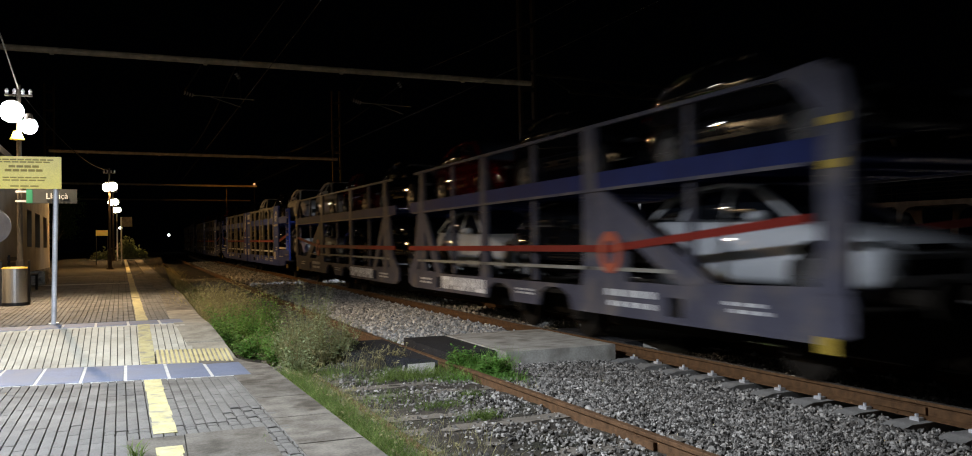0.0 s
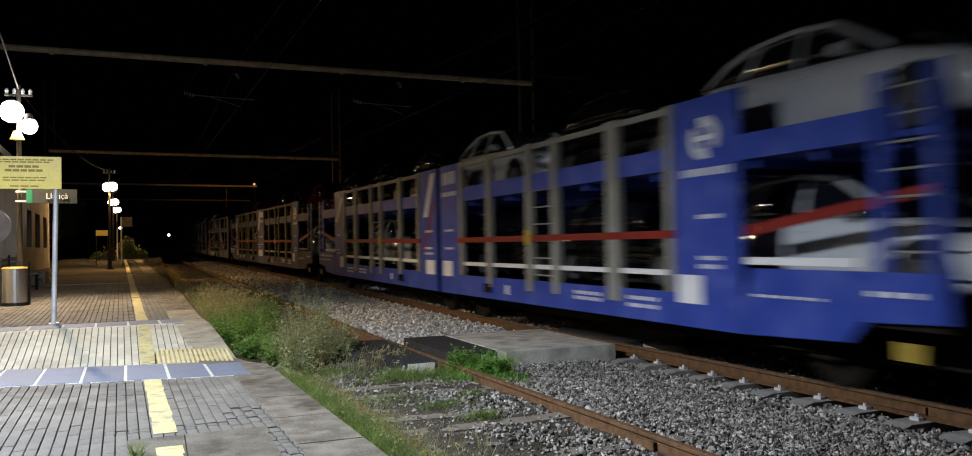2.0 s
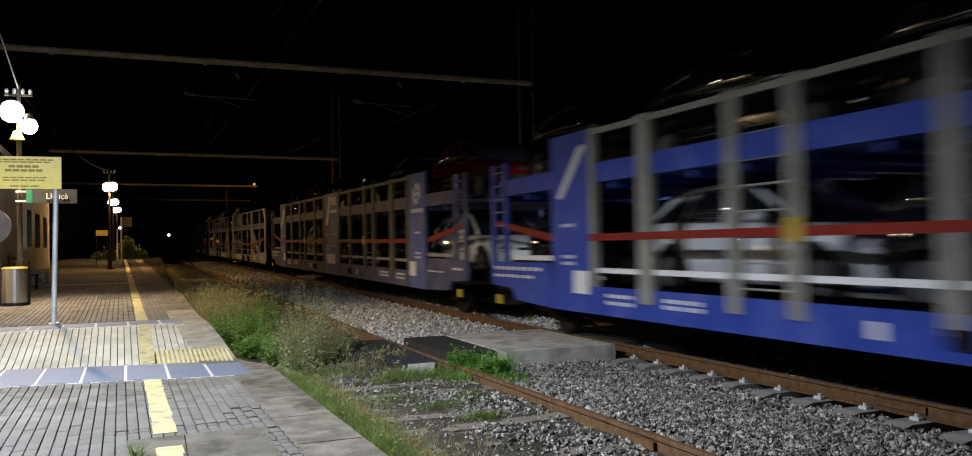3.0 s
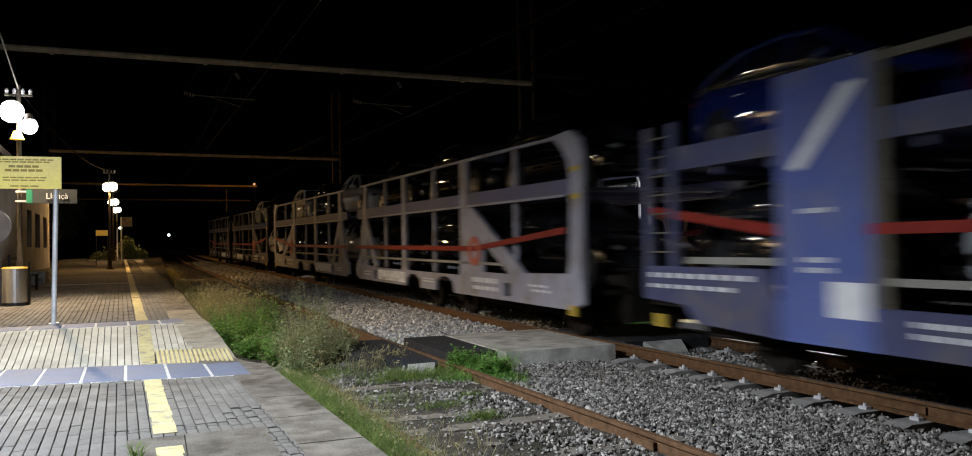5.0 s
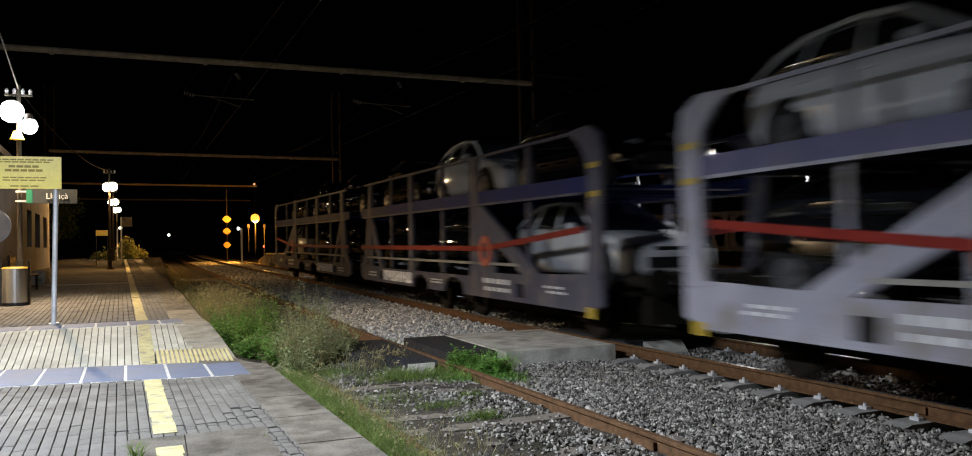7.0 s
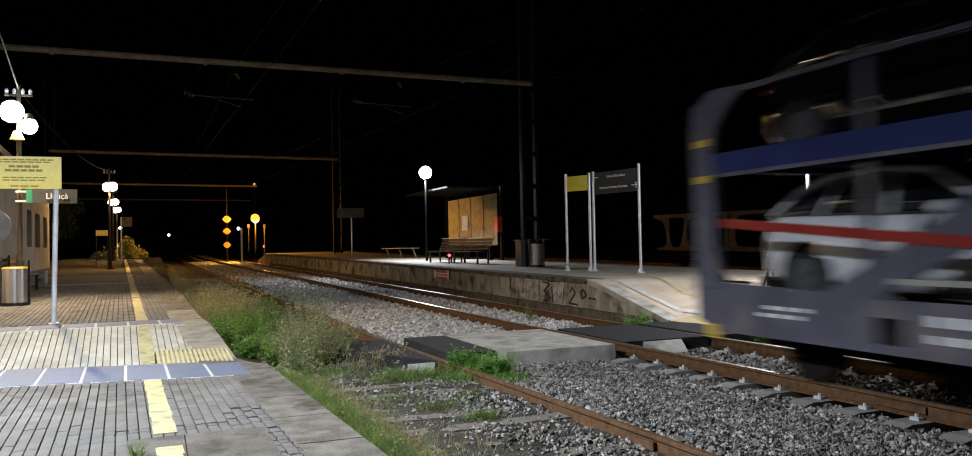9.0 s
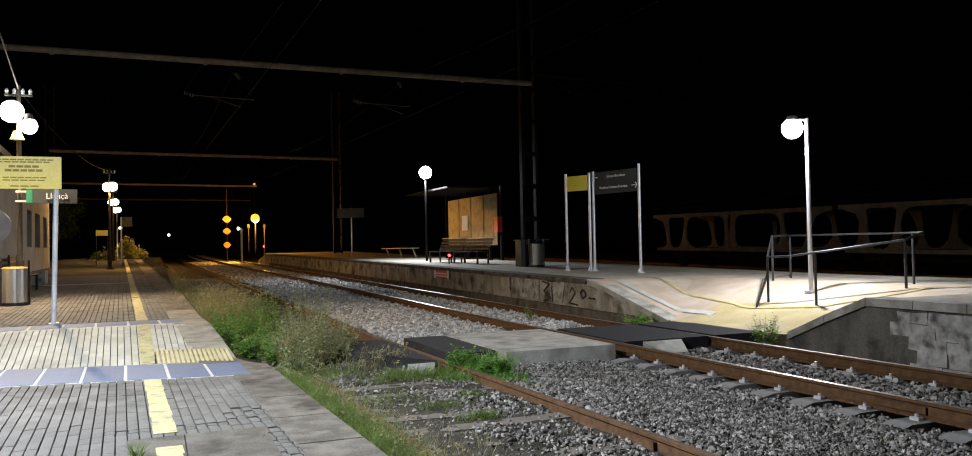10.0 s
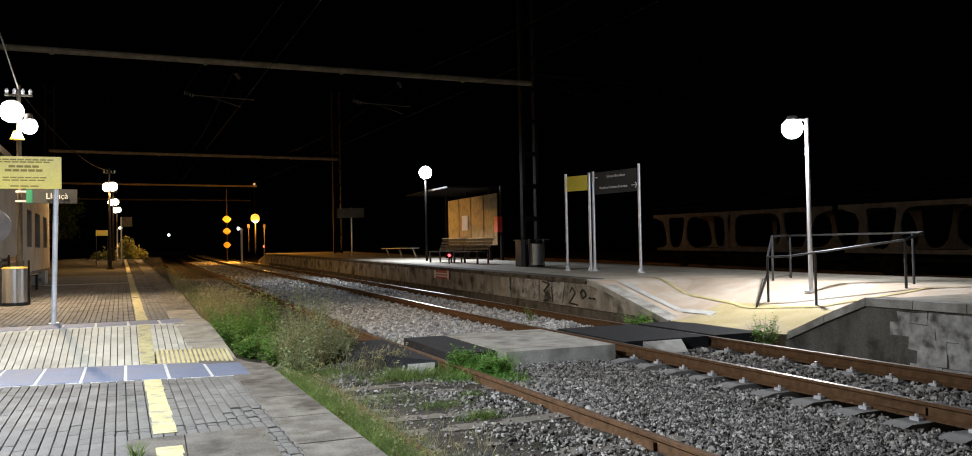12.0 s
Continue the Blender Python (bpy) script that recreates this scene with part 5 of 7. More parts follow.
def build_plants():
    verge = [(stripe_x(y) + 1.52, y, -0.14, 0.22, 0.3, 520, 0.3, 0.005, 0.9) for y in np.arange(3.6, 10.6, 0.35)]
    arching("verge_grass", verge, GRASS, "fine green grass along the platform's foot", "grass", 11)
    dryv = [(stripe_x(y) + 1.66, y, -0.16, 0.34, 0.3, 190, 0.32, 0.003, 1.0) for y in np.arange(3.6, 10.8, 0.4)]
    arching("verge_dry_grass", dryv, DRY, "dry straw-coloured grass along the platform's foot", "grass", 12, 0.03)
    far = [(near_edge(y) + 0.45 + 0.25 * math.sin(y), y, grade(y) - 0.22, 0.4, 0.5, 190, 0.75, 0.006, 0.7) for y in np.arange(16.5, 48, 0.7)]
    arching("trackside_grass", far, DRY, "tall dry grass between platform and siding", "grass", 13, 0.12)
    farg = [(near_edge(y) + 0.5 + 0.2 * math.sin(2 * y), y, grade(y) - 0.22, 0.35, 0.5, 150, 0.42, 0.008, 0.7) for y in np.arange(14.5, 48, 0.8)]
    arching("trackside_green_grass", farg, GRASS, "green grass between platform and siding", "grass", 14)
    plumes = [(1.25, 17.4, -0.15, 0.5, 0.6, 420, 1.15, 0.006, 0.55), (1.65, 18.3, -0.15, 0.4, 0.6, 300, 1.0, 0.006, 0.6), (0.9, 19.6, -0.12, 0.5, 0.8, 260, 1.0, 0.006, 0.6),
              (2.15, 12.9, -0.2, 0.42, 0.5, 150, 0.9, 0.004, 0.8), (1.95, 11.9, -0.2, 0.35, 0.4, 110, 0.65, 0.004, 0.8), (2.9, 11.3, -0.16, 0.4, 0.3, 90, 0.4, 0.004, 0.8)]
    arching("plumed_grass", plumes, DRY, "tall straw-coloured grass with loose seed plumes", "grass", 18, 0.35)
    low = [(2.9, 7.5, -0.14, 0.2, 0.14, 420, 0.13, 0.005, 0.8), (2.75, 8.2, -0.14, 0.3, 0.15, 380, 0.11, 0.005, 0.8), (3.2, 8.6, -0.14, 0.15, 0.12, 220, 0.11, 0.005, 0.8), (3.0, 10.1, -0.15, 0.6, 0.22, 1500, 0.24, 0.005, 0.8),
           (2.1, 10.9, -0.2, 0.4, 0.4, 700, 0.26, 0.005, 0.8), (3.5, 9.8, -0.14, 0.4, 0.25, 600, 0.15, 0.005, 0.8), (3.75, 13.9, -0.18, 0.12, 0.15, 70, 0.18, 0.009, 0.6), (2.35, 8.9, -0.14, 0.4, 0.4, 520, 0.1, 0.005, 0.9),
           (-0.13, 6.12, 0.14, 0.04, 0.04, 40, 0.16, 0.008, 0.9), (0.3, 5.72, 0.14, 0.08, 0.03, 40, 0.05, 0.006, 0.9), (0.74, 6.3, 0.14, 0.02, 0.15, 40, 0.04, 0.006, 0.9)]
    arching("low_grass", low, GRASS, "low bright green grass tufts among the stones", "grass", 15)
    thin = [(2.7, 11.4, -0.15, 0.5, 0.35, 120, 0.42, 0.005, 0.7), (2.3, 6.5, -0.14, 0.35, 0.8, 130, 0.24, 0.005, 0.9), (3.85, 8.6, -0.14, 0.1, 0.15, 24, 0.3, 0.005, 0.6), (2.1, 12.3, -0.2, 0.45, 0.5, 200, 0.8, 0.006, 0.5)]
    arching("dry_stalks", thin, DRY, "thin dry grass stalks by the siding", "grass", 16)
    feathery = [(3.85, 10.1, -0.16, 0.26, 0.2, 620, 0.36, 0.006, 0.7), (4.1, 9.95, -0.16, 0.16, 0.16, 320, 0.4, 0.006, 0.6), (3.6, 9.7, -0.15, 0.3, 0.25, 420, 0.2, 0.006, 0.8), (3.95, 9.4, -0.15, 0.25, 0.2, 260, 0.2, 0.006, 0.8)]
    arching("feathery_grass", feathery, LEAF, "bright green feathery grass at the crossing", "grass", 17)
    gr = -0.22
    # broad dark-leaved mounds near the platform, then grey-green feathery shrubs
    mounds = ((1.3, 15.0, 0.5, 0.85, 90, 70), (1.7, 15.7, 0.6, 0.85, 90, 70), (1.35, 16.4, 0.62, 0.8, 80, 60), (2.0, 16.6, 0.75, 0.5, 60, 50), (1.5, 13.5, 0.36, 0.6, 80, 60), (1.8, 14.2, 0.4, 0.5, 60, 50), (1.7, 12.6, 0.3, 0.4, 50, 40), (0.9, 21.0, 0.6, 0.7, 60, 36), (0.85, 25.0, 0.6, 0.7, 50, 30))
    for k, (x, y, h, s, n, lv) in enumerate(mounds):
        weed(x, y, gr + grade(y) + 0.05, h, s, n, lv, 40 + k, 0.06)
    shrubs = ((2.1, 12.8, 0.92, 0.75, 80, 56), (2.35, 13.7, 1.05, 0.6, 70, 56), (1.85, 11.9, 0.62, 0.55, 60, 50), (2.45, 12.2, 0.62, 0.5, 50, 44), (1.75, 11.1, 0.36, 0.4, 60, 50), (2.75, 12.9, 0.5, 0.4, 50, 50))
    for k, (x, y, h, s, n, lv) in enumerate(shrubs):
        weed(x, y, gr + grade(y) + 0.05, h, s, n, lv, 90 + k, 0.3, "grey-green feathery shrub growing beside the siding", SAGE, 0.62)
    for k, (x, y, h, s) in enumerate(((3.75, 10.3, 0.3, 0.3), (4.0, 9.75, 0.24, 0.3))):
        weed(x, y, -0.15, h, s, 60, 50, 60 + k, 0.04, "bright green feathery weed at the crossing")
    weed(8.85, 10.55, -0.1, 0.42, 0.35, 34, 34, 71, 0.25, "small green weed at the foot of the ramp")
    weed(8.7, 14.0, -0.1, 0.25, 0.5, 26, 30, 72, 0.1, "small green weed at the foot of the ramp")
    weed(7.55, 16.4, -0.1, 0.3, 0.25, 18, 24, 73, 0.5, "small weed between the rails")
    for k, (x, y, h) in enumerate(((-6.4, 64.0, 5.2), (-8.2, 70.0, 6.0))):
        rng = np.random.default_rng(180 + k)
        root = thing("tree", "dim dark green leafy tree beyond the platform lamps", "tree", pose(x, y, grade(y) - 0.2), "trees")
        bm = bmesh.new()
        tube(bm, (0, 0, 0), (0.1, 0, h * 0.45), 0.16, 9, 0.1)
        tips = []
        for _ in range(26):
            a, r, z = rng.uniform(0, 6.283), rng.uniform(0.3, 1.0) * h * 0.3, h * rng.uniform(0.4, 1.0)
            tip = Vector((r * math.cos(a), r * math.sin(a), z))
            tube(bm, (0.1, 0, h * rng.uniform(0.28, 0.45)), tip, 0.05, 5, 0.012)
            tips.append(tip)
        part("trunk", bm, WOOD, root)
        v, f = [], []
        for tip in tips:
            for _ in range(260):
                q = tip + Vector(rng.normal(0, 0.3, 3))
                d = Vector(rng.normal(0, 1, 3)).normalized() * 0.08
                sd = d.orthogonal() * 0.45
                n = len(v)
                v += [tuple(q - d), tuple(q + sd), tuple(q + d), tuple(q - sd)]
                f.append((n, n + 1, n + 2, n + 3))
        me = bpy.data.meshes.new("crown")
        me.from_pydata(v, [], f)
        me.materials.append(TREE_LEAF)
        ob = new("crown", me)
        ob.parent = root
    for k, (x, y, h, s) in enumerate(((-3.4, 67, 0.6, 1.0), (-1.9, 68, 1.4, 1.0), (-1.2, 69, 0.7, 0.8))):
        rng = np.random.default_rng(80 + k)
        root = thing("bush", "green leafy bush at the far end of the platform", "bush", pose(x, y, grade(y) + 0.3), "bushes")
        v, f = [], []
        bm = bmesh.new()
        for _ in range(16):
            a, e = rng.uniform(0, 6.283), rng.uniform(0.3, 1.2)
            tube(bm, (0, 0, 0), (s * 0.45 * math.cos(a), s * 0.45 * math.sin(a), h * 0.8 * math.sin(e)), 0.03, 5, 0.008)
        part("stem", bm, WOOD, root)
        for _ in range(2600):
            q = Vector((rng.normal() * s * 0.28, rng.normal() * s * 0.28, abs(rng.normal()) * h * 0.38))
            d = Vector(rng.normal(0, 1, 3)).normalized() * 0.13
            sd = d.orthogonal() * 0.45
            n = len(v)
            v += [tuple(q - d), tuple(q + sd), tuple(q + d), tuple(q - sd)]
            f.append((n, n + 1, n + 2, n + 3))
        me = bpy.data.meshes.new("foliage")
        me.from_pydata(v, [], f)
        me.materials.append(SAGE)
        ob = new("foliage", me)
        ob.parent = root


# ---------------------------------------------------------------- near platform
def globe_lamp(x, y, z, glass, flood=False):
    root = thing("platform_lamp", "tall grey lamp post with glowing globes and insulators" if not flood else "tall lamp post with two glowing white globes", "street lamp", pose(x, y, z), "lamp posts of the near platform")
    bm = bmesh.new()
    tube(bm, (0, 0, 0), (0, 0, 0.9), 0.085, 14, 0.08), tube(bm, (0, 0, 0.9), (0, 0, 10.0 if y < 10 else 4.6), 0.055, 12, 0.045)
    tube(bm, (0, 0, 0), (0, 0, 0.06), 0.16, 14)
    part("post", bm, MAST_STEEL, root)
    bm = bmesh.new()
    box(bm, -0.26, 0.26, -0.03, 0.03, 4.36, 4.4)
    part("crossbar", bm, MAST_STEEL, root)
    for dx in (-0.22, -0.08, 0.08, 0.22):
        bm = bmesh.new()
        tube(bm, (dx, 0, 4.4), (dx, 0, 4.52), 0.035, 10, 0.02), ball(bm, (dx, 0, 4.47), 0.04, 10, 6)
        part("insulator", bm, SIGN_WHITE, root, "pale ceramic insulator")
    spots = ((-0.1, 0.06, 3.74, 0.2), (0.14, -0.06, 3.76, 0.2)) if not flood else ((0.2, -0.1, 3.72, 0.165),)
    for dx, dy, dz, r in spots:
        bm = bmesh.new()
        tube(bm, (0, 0, dz + 0.22), (dx, dy, dz + 0.24), 0.02, 8), tube(bm, (dx, dy, dz + 0.26), (dx, dy, dz + 0.12), 0.06, 12, 0.1)
        part("bracket", bm, MAST_STEEL, root)
        bm = bmesh.new()
        ball(bm, (dx, dy, dz), r)
        part("globe", bm, glass, root, "glowing glass globe", smooth=True)
    if flood:
        bm = bmesh.new()
        tube(bm, (0, 0, 4.25), (-0.12, -0.08, 4.27), 0.02, 8), tube(bm, (-0.12, -0.08, 4.28), (-0.12, -0.08, 4.2), 0.06, 12, 0.12)
        part("bracket", bm, MAST_STEEL, root)
        bm = bmesh.new()
        ball(bm, (-0.12, -0.08, 4.02), 0.23, 20, 12)
        part("globe", bm, glass, root, "large glowing white globe", smooth=True)
        bm = bmesh.new()
        tube(bm, (-0.02, -0.1, 3.6), (-0.02, -0.1, 3.45), 0.07, 14, 0.13), tube(bm, (-0.02, -0.1, 3.45), (-0.02, -0.1, 3.43), 0.145, 14)
        part("bell", bm, SIGN_YELLOW, root, "brass-coloured bell")
    return root


def build_near_things():
    for i, (x, y, z) in enumerate(GLOBES):
        globe_lamp(x, y, z, GLOBE_COOL if i < 2 else GLOBE_WARM, i < 2)
    # slack cable from lamp to lamp; later spans are coloured dark and thinned as unlit
    for (xa, ya, za), (xb, yb, zb) in zip(GLOBES[:3], GLOBES[1:4]):
        bm = bmesh.new()
        pts = []
        for k in range(25):
            t = k / 24
            pts.append(Vector((xa + (xb - xa) * t, ya + (yb - ya) * t, za + 4.5 + (zb - za) * t - 1.6 * t * (1 - t) + (5.3 * (1 - t) + 1.6 * t * (1 - t) if ya < 10 else 0.0))))
        for a, b in zip(pts, pts[1:]):
            tube(bm, a, b, 0.014 if ya < 10 else 0.01, 5)
        solid("cable", bm, POST_GREY if ya < 10 else WIRE, "slack twisted cable strung between lamp posts", "cable", group="lamp cables")
    # yellow notice on two posts
    root = thing("notice_sign", "yellow notice board on pale steel posts", "sign", pose(0, 14.3, 0.45))
    bm = bmesh.new()
    box(bm, -2.5, -1.31, -0.03, -0.005, 2.07, 2.56)
    board = part("board", bm, SIGN_YELLOW, root, "yellow board with dark lines of print", bevel=0.012)
    for k, (x0, x1, z, h) in enumerate(((-2.4, -1.4, 2.5, 0.02), (-2.4, -1.45, 2.465, 0.02), (-2.02, -1.6, 2.39, 0.035), (-2.07, -1.55, 2.33, 0.035), (-2.1, -1.5, 2.23, 0.018), (-2.1, -1.52, 2.19, 0.018), (-2.3, -2.1, 2.1, 0.03), (-2.0, -1.6, 2.1, 0.02), (-2.235, -2.21, 2.33, 0.09))):
        bm = bmesh.new()
        n = max(1, int((x1 - x0) / 0.1))
        for j in range(n):
            a = x0 + (x1 - x0) * j / n
            box(bm, a, a + (x1 - x0) / n * 0.84, -0.034, -0.029, z, z + h)
        part("print_line", bm, PRINT, board, "dark bars of print")
    for x, tilt in ((-1.44, 0.06), (-2.44, 0.0)):
        bm = bmesh.new()
        tube(bm, (x, 0.03, 0), (x + tilt, 0.03, 2.56), 0.038, 14), tube(bm, (x, 0.03, 0), (x, 0.03, 0.02), 0.08, 12)
        part("post", bm, GALVANISED, root, "pale grey steel post")
    # station name on the lamp post
    root = thing("station_name_sign", "grey station name board with green end and white letters", "sign", pose(-2.0, 19.78, 2.74))
    bm = bmesh.new()
    box(bm, -0.48, 0.48, -0.02, 0.02, -0.15, 0.15)
    part("board", bm, SIGN_DARK, root, bevel=0.006)
    bm = bmesh.new()
    box(bm, -0.475, -0.36, -0.026, -0.018, -0.14, 0.14)
    part("green_end", bm, SIGN_GREEN, root, "green end panel")
    words("Llançà", 0.17, root, Matrix.Translation((0.1, -0.026, 0.0)) @ pose(0, 0, 0, 90), SIGN_WHITE)
    bm = bmesh.new()
    for z in (-0.1, 0.1):
        box(bm, -0.68, -0.4, 0.0, 0.06, z - 0.02, z + 0.02)
    part("bracket", bm, GALVANISED, root)
    # litter bins
    litter_bin(-2.62, 19.2, 0.5, True)
    # building with barred windows
    root = thing("station_building", "white plastered low station building with dark windows", "building", pose(-2.7, 0, 0, 0, 0, 1.98))
    ws = ((29.9, 31.4), (32.6, 34.6), (36.0, 37.7))
    ys = [17.0] + [v for w in ws for v in w] + [39.0]
    panels = [(-0.3, 0.0, ys[k], ys[k + 1], 0.3, 3.75) for k in range(0, len(ys), 2)] + [(-6.0, -0.3, 38.7, 39.0, 0.3, 3.75)]
    for a, b in ws:
        panels += [(-0.3, 0.0, a, b, 0.3, 1.75), (-0.3, 0.0, a, b, 2.95, 3.75)]
    for p in panels:
        bm = bmesh.new()
        box(bm, *p)
        part("wall_panel", bm, WALL_CREAM, root)
    for a, b in ws:
        bm = bmesh.new()
        box(bm, -0.24, -0.2, a, b, 1.75, 2.95)
        w = part("window", bm, CAR_GLASS, root, "dark recessed window")
        bm = bmesh.new()
        for y in (a + 0.03, (a + b) / 2, b - 0.03):
            box(bm, -0.26, -0.16, y - 0.03, y + 0.03, 1.75, 2.95)
        for z in (1.78, 2.92):
            box(bm, -0.255, -0.165, a, b, z - 0.03, z + 0.03)
        part("frame", bm, SIGN_DARK, w)
    bm = bmesh.new()
    box(bm, -6.0, 0.35, 16.5, 39.3, 3.75, 3.9)
    part("roof", bm, MAST_STEEL, root, "dark flat eaves")
    bm = bmesh.new()
    box(bm, 0.01, 0.03, 20.5, 39, 0.45, 0.95)
    part("plinth", bm, KERB, root)
    # bench and planter by the wall
    root = thing("platform_bench", "dark slatted bench against the building wall", "bench", pose(-3.1, 24.5, 0.56))
    for k in range(4):
        bm = bmesh.new()
        box(bm, -0.25 + k * 0.12, -0.15 + k * 0.12, -0.8, 0.8, 0.42, 0.45)
        part("slat", bm, DARK_STEEL, root)
    for k in range(3):
        bm = bmesh.new()
        box(bm, -0.3, -0.27, -0.8, 0.8, 0.52 + k * 0.14, 0.62 + k * 0.14)
        part("slat", bm, DARK_STEEL, root)
    for y in (-0.7, 0.7):
        bm = bmesh.new()
        box(bm, -0.3, 0.2, y - 0.03, y + 0.03, 0.38, 0.42), box(bm, -0.3, -0.25, y - 0.03, y + 0.03, 0, 0.95), box(bm, 0.14, 0.2, y - 0.03, y + 0.03, 0, 0.4)
        part("leg", bm, DARK_STEEL, root)
    root = thing("planter", "white concrete planter box with dark soil", "planter", pose(-3.3, 28.5, 0.6, 0, 0, 2))
    bm = bmesh.new()
    for a in ((-0.25, 0.25, -0.6, -0.52), (-0.25, 0.25, 0.52, 0.6), (-0.25, -0.18, -0.52, 0.52), (0.18, 0.25, -0.52, 0.52)):
        box(bm, *a, 0, 0.4)
    part("box", bm, PLASTER, root)
    bm = bmesh.new()
    box(bm, -0.18, 0.18, -0.52, 0.52, 0.02, 0.34)
    part("soil", bm, SOIL, root)
    # round blue notice at the edge of the wall
    root = thing("round_sign", "round pale blue sign on a dark post", "sign", pose(-3.05, 19.3, 0.5))
    bm = bmesh.new()
    tube(bm, (0, -0.02, 1.6), (0, 0.02, 1.6), 0.36, 28)
    part("disc", bm, SLATE, root)
    bm = bmesh.new()
    tube(bm, (0, 0.05, 0), (0, 0.05, 1.9), 0.03, 10)
    part("post", bm, DARK_STEEL, root)
    # boards further along
    root = thing("name_board", "grey station board on a slim post", "sign", pose(-1.37, 50, 0.85))
    bm = bmesh.new()
    box(bm, -0.26, 0.26, -0.03, 0.03, 2.06, 2.6)
    part("board", bm, KERB, root)
    bm = bmesh.new()
    tube(bm, (-0.3, 0, 0), (-0.3, 0, 2.6), 0.04, 10)
    part("post", bm, GALVANISED, root)
    root = thing("hoarding_sign", "orange board on two thin legs", "sign", pose(-2.64, 50, 0.85))
    bm = bmesh.new()
    box(bm, -0.3, 0.3, -0.03, 0.03, 1.58, 1.88)
    part("board", bm, SIGN_YELLOW, root)
    for x in (-0.28, 0.28):
        bm = bmesh.new()
        tube(bm, (x, 0, 0), (x, 0, 1.6), 0.02, 8)
        part("leg", bm, DARK_STEEL, root)
    root = thing("slim_lamp", "small white lamp on a thin post", "street lamp", pose(-2.25, 60, 0.96))
    bm = bmesh.new()
    tube(bm, (0, 0, 0), (0, 0, 2.1), 0.04, 8)
    part("post", bm, GALVANISED, root)
    bm = bmesh.new()
    ball(bm, (0.2, 0, 2.15), 0.11, 12, 8, 0.7)
    part("head", bm, SMALL_WHITE, root, "glowing lamp head")


def litter_bin(x, y, z, bag):
    root = thing("litter_bin", "brushed steel litter bin with yellow liner rim" if bag else "brushed steel litter bin on the island platform", "litter bin", pose(x, y, z), "litter bins")
    bm = bmesh.new()
    tube(bm, (0, 0, 0), (0, 0, 0.06), 0.255, 28)
    part("base", bm, DARK_STEEL, root, "black base ring")
    bm = bmesh.new()
    tube(bm, (0, 0, 0.06), (0, 0, 0.74), 0.24, 32)
    part("body", bm, STAINLESS, root, "brushed steel drum")
    bm = bmesh.new()
    tube(bm, (0, 0, 0.74), (0, 0, 0.775), 0.25, 28, 0.22)
    part("rim", bm, DULL_YELLOW if bag else DARK_STEEL, root)
    for s in (-1, 1):
        bm = bmesh.new()
        box(bm, s * 0.25 - 0.02, s * 0.25 + 0.02, -0.03, 0.03, 0, 0.9)
        part("bracket", bm, DARK_STEEL, root)


# ---------------------------------------------------------------- island platform
def rod(name, pts, r, mat, parent, label=""):
    bm = bmesh.new()
    for a, b in zip(pts, pts[1:]):
        tube(bm, a, b, r, 10)
    for p in pts[1:-1]:
        ball(bm, p, r, 10, 6)
    return part(name, bm, mat, parent, label, smooth=False)


def sign_post(parent, x, y, z, h):
    bm = bmesh.new()
    tube(bm, (x, y, z), (x, y, z + h), 0.038, 14), tube(bm, (x, y, z), (x, y, z + 0.03), 0.11, 14)
    for k in range(4):
        a = k * math.pi / 2 + 0.4
        tube(bm, (x + 0.1 * math.cos(a), y + 0.1 * math.sin(a), z), (x, y, z + 0.2), 0.012, 5)
    part("post", bm, GALVANISED, parent, "galvanised round post")


def oriented(bm, a, b, z0, z1, t=0.025):
    """An upright board from plan point a to plan point b."""
    d = (Vector(b) - Vector(a)).normalized()
    n = Vector((d.y, -d.x)) * t
    pts = [Vector(a) + n, Vector(b) + n, Vector(b) - n, Vector(a) - n]
    lo, hi = [bm.verts.new((p.x, p.y, z0)) for p in pts], [bm.verts.new((p.x, p.y, z1)) for p in pts]
    bm.faces.new(lo[::-1]), bm.faces.new(hi)
    for k in range(4):
        bm.faces.new((lo[k], lo[(k + 1) % 4], hi[(k + 1) % 4], hi[k]))


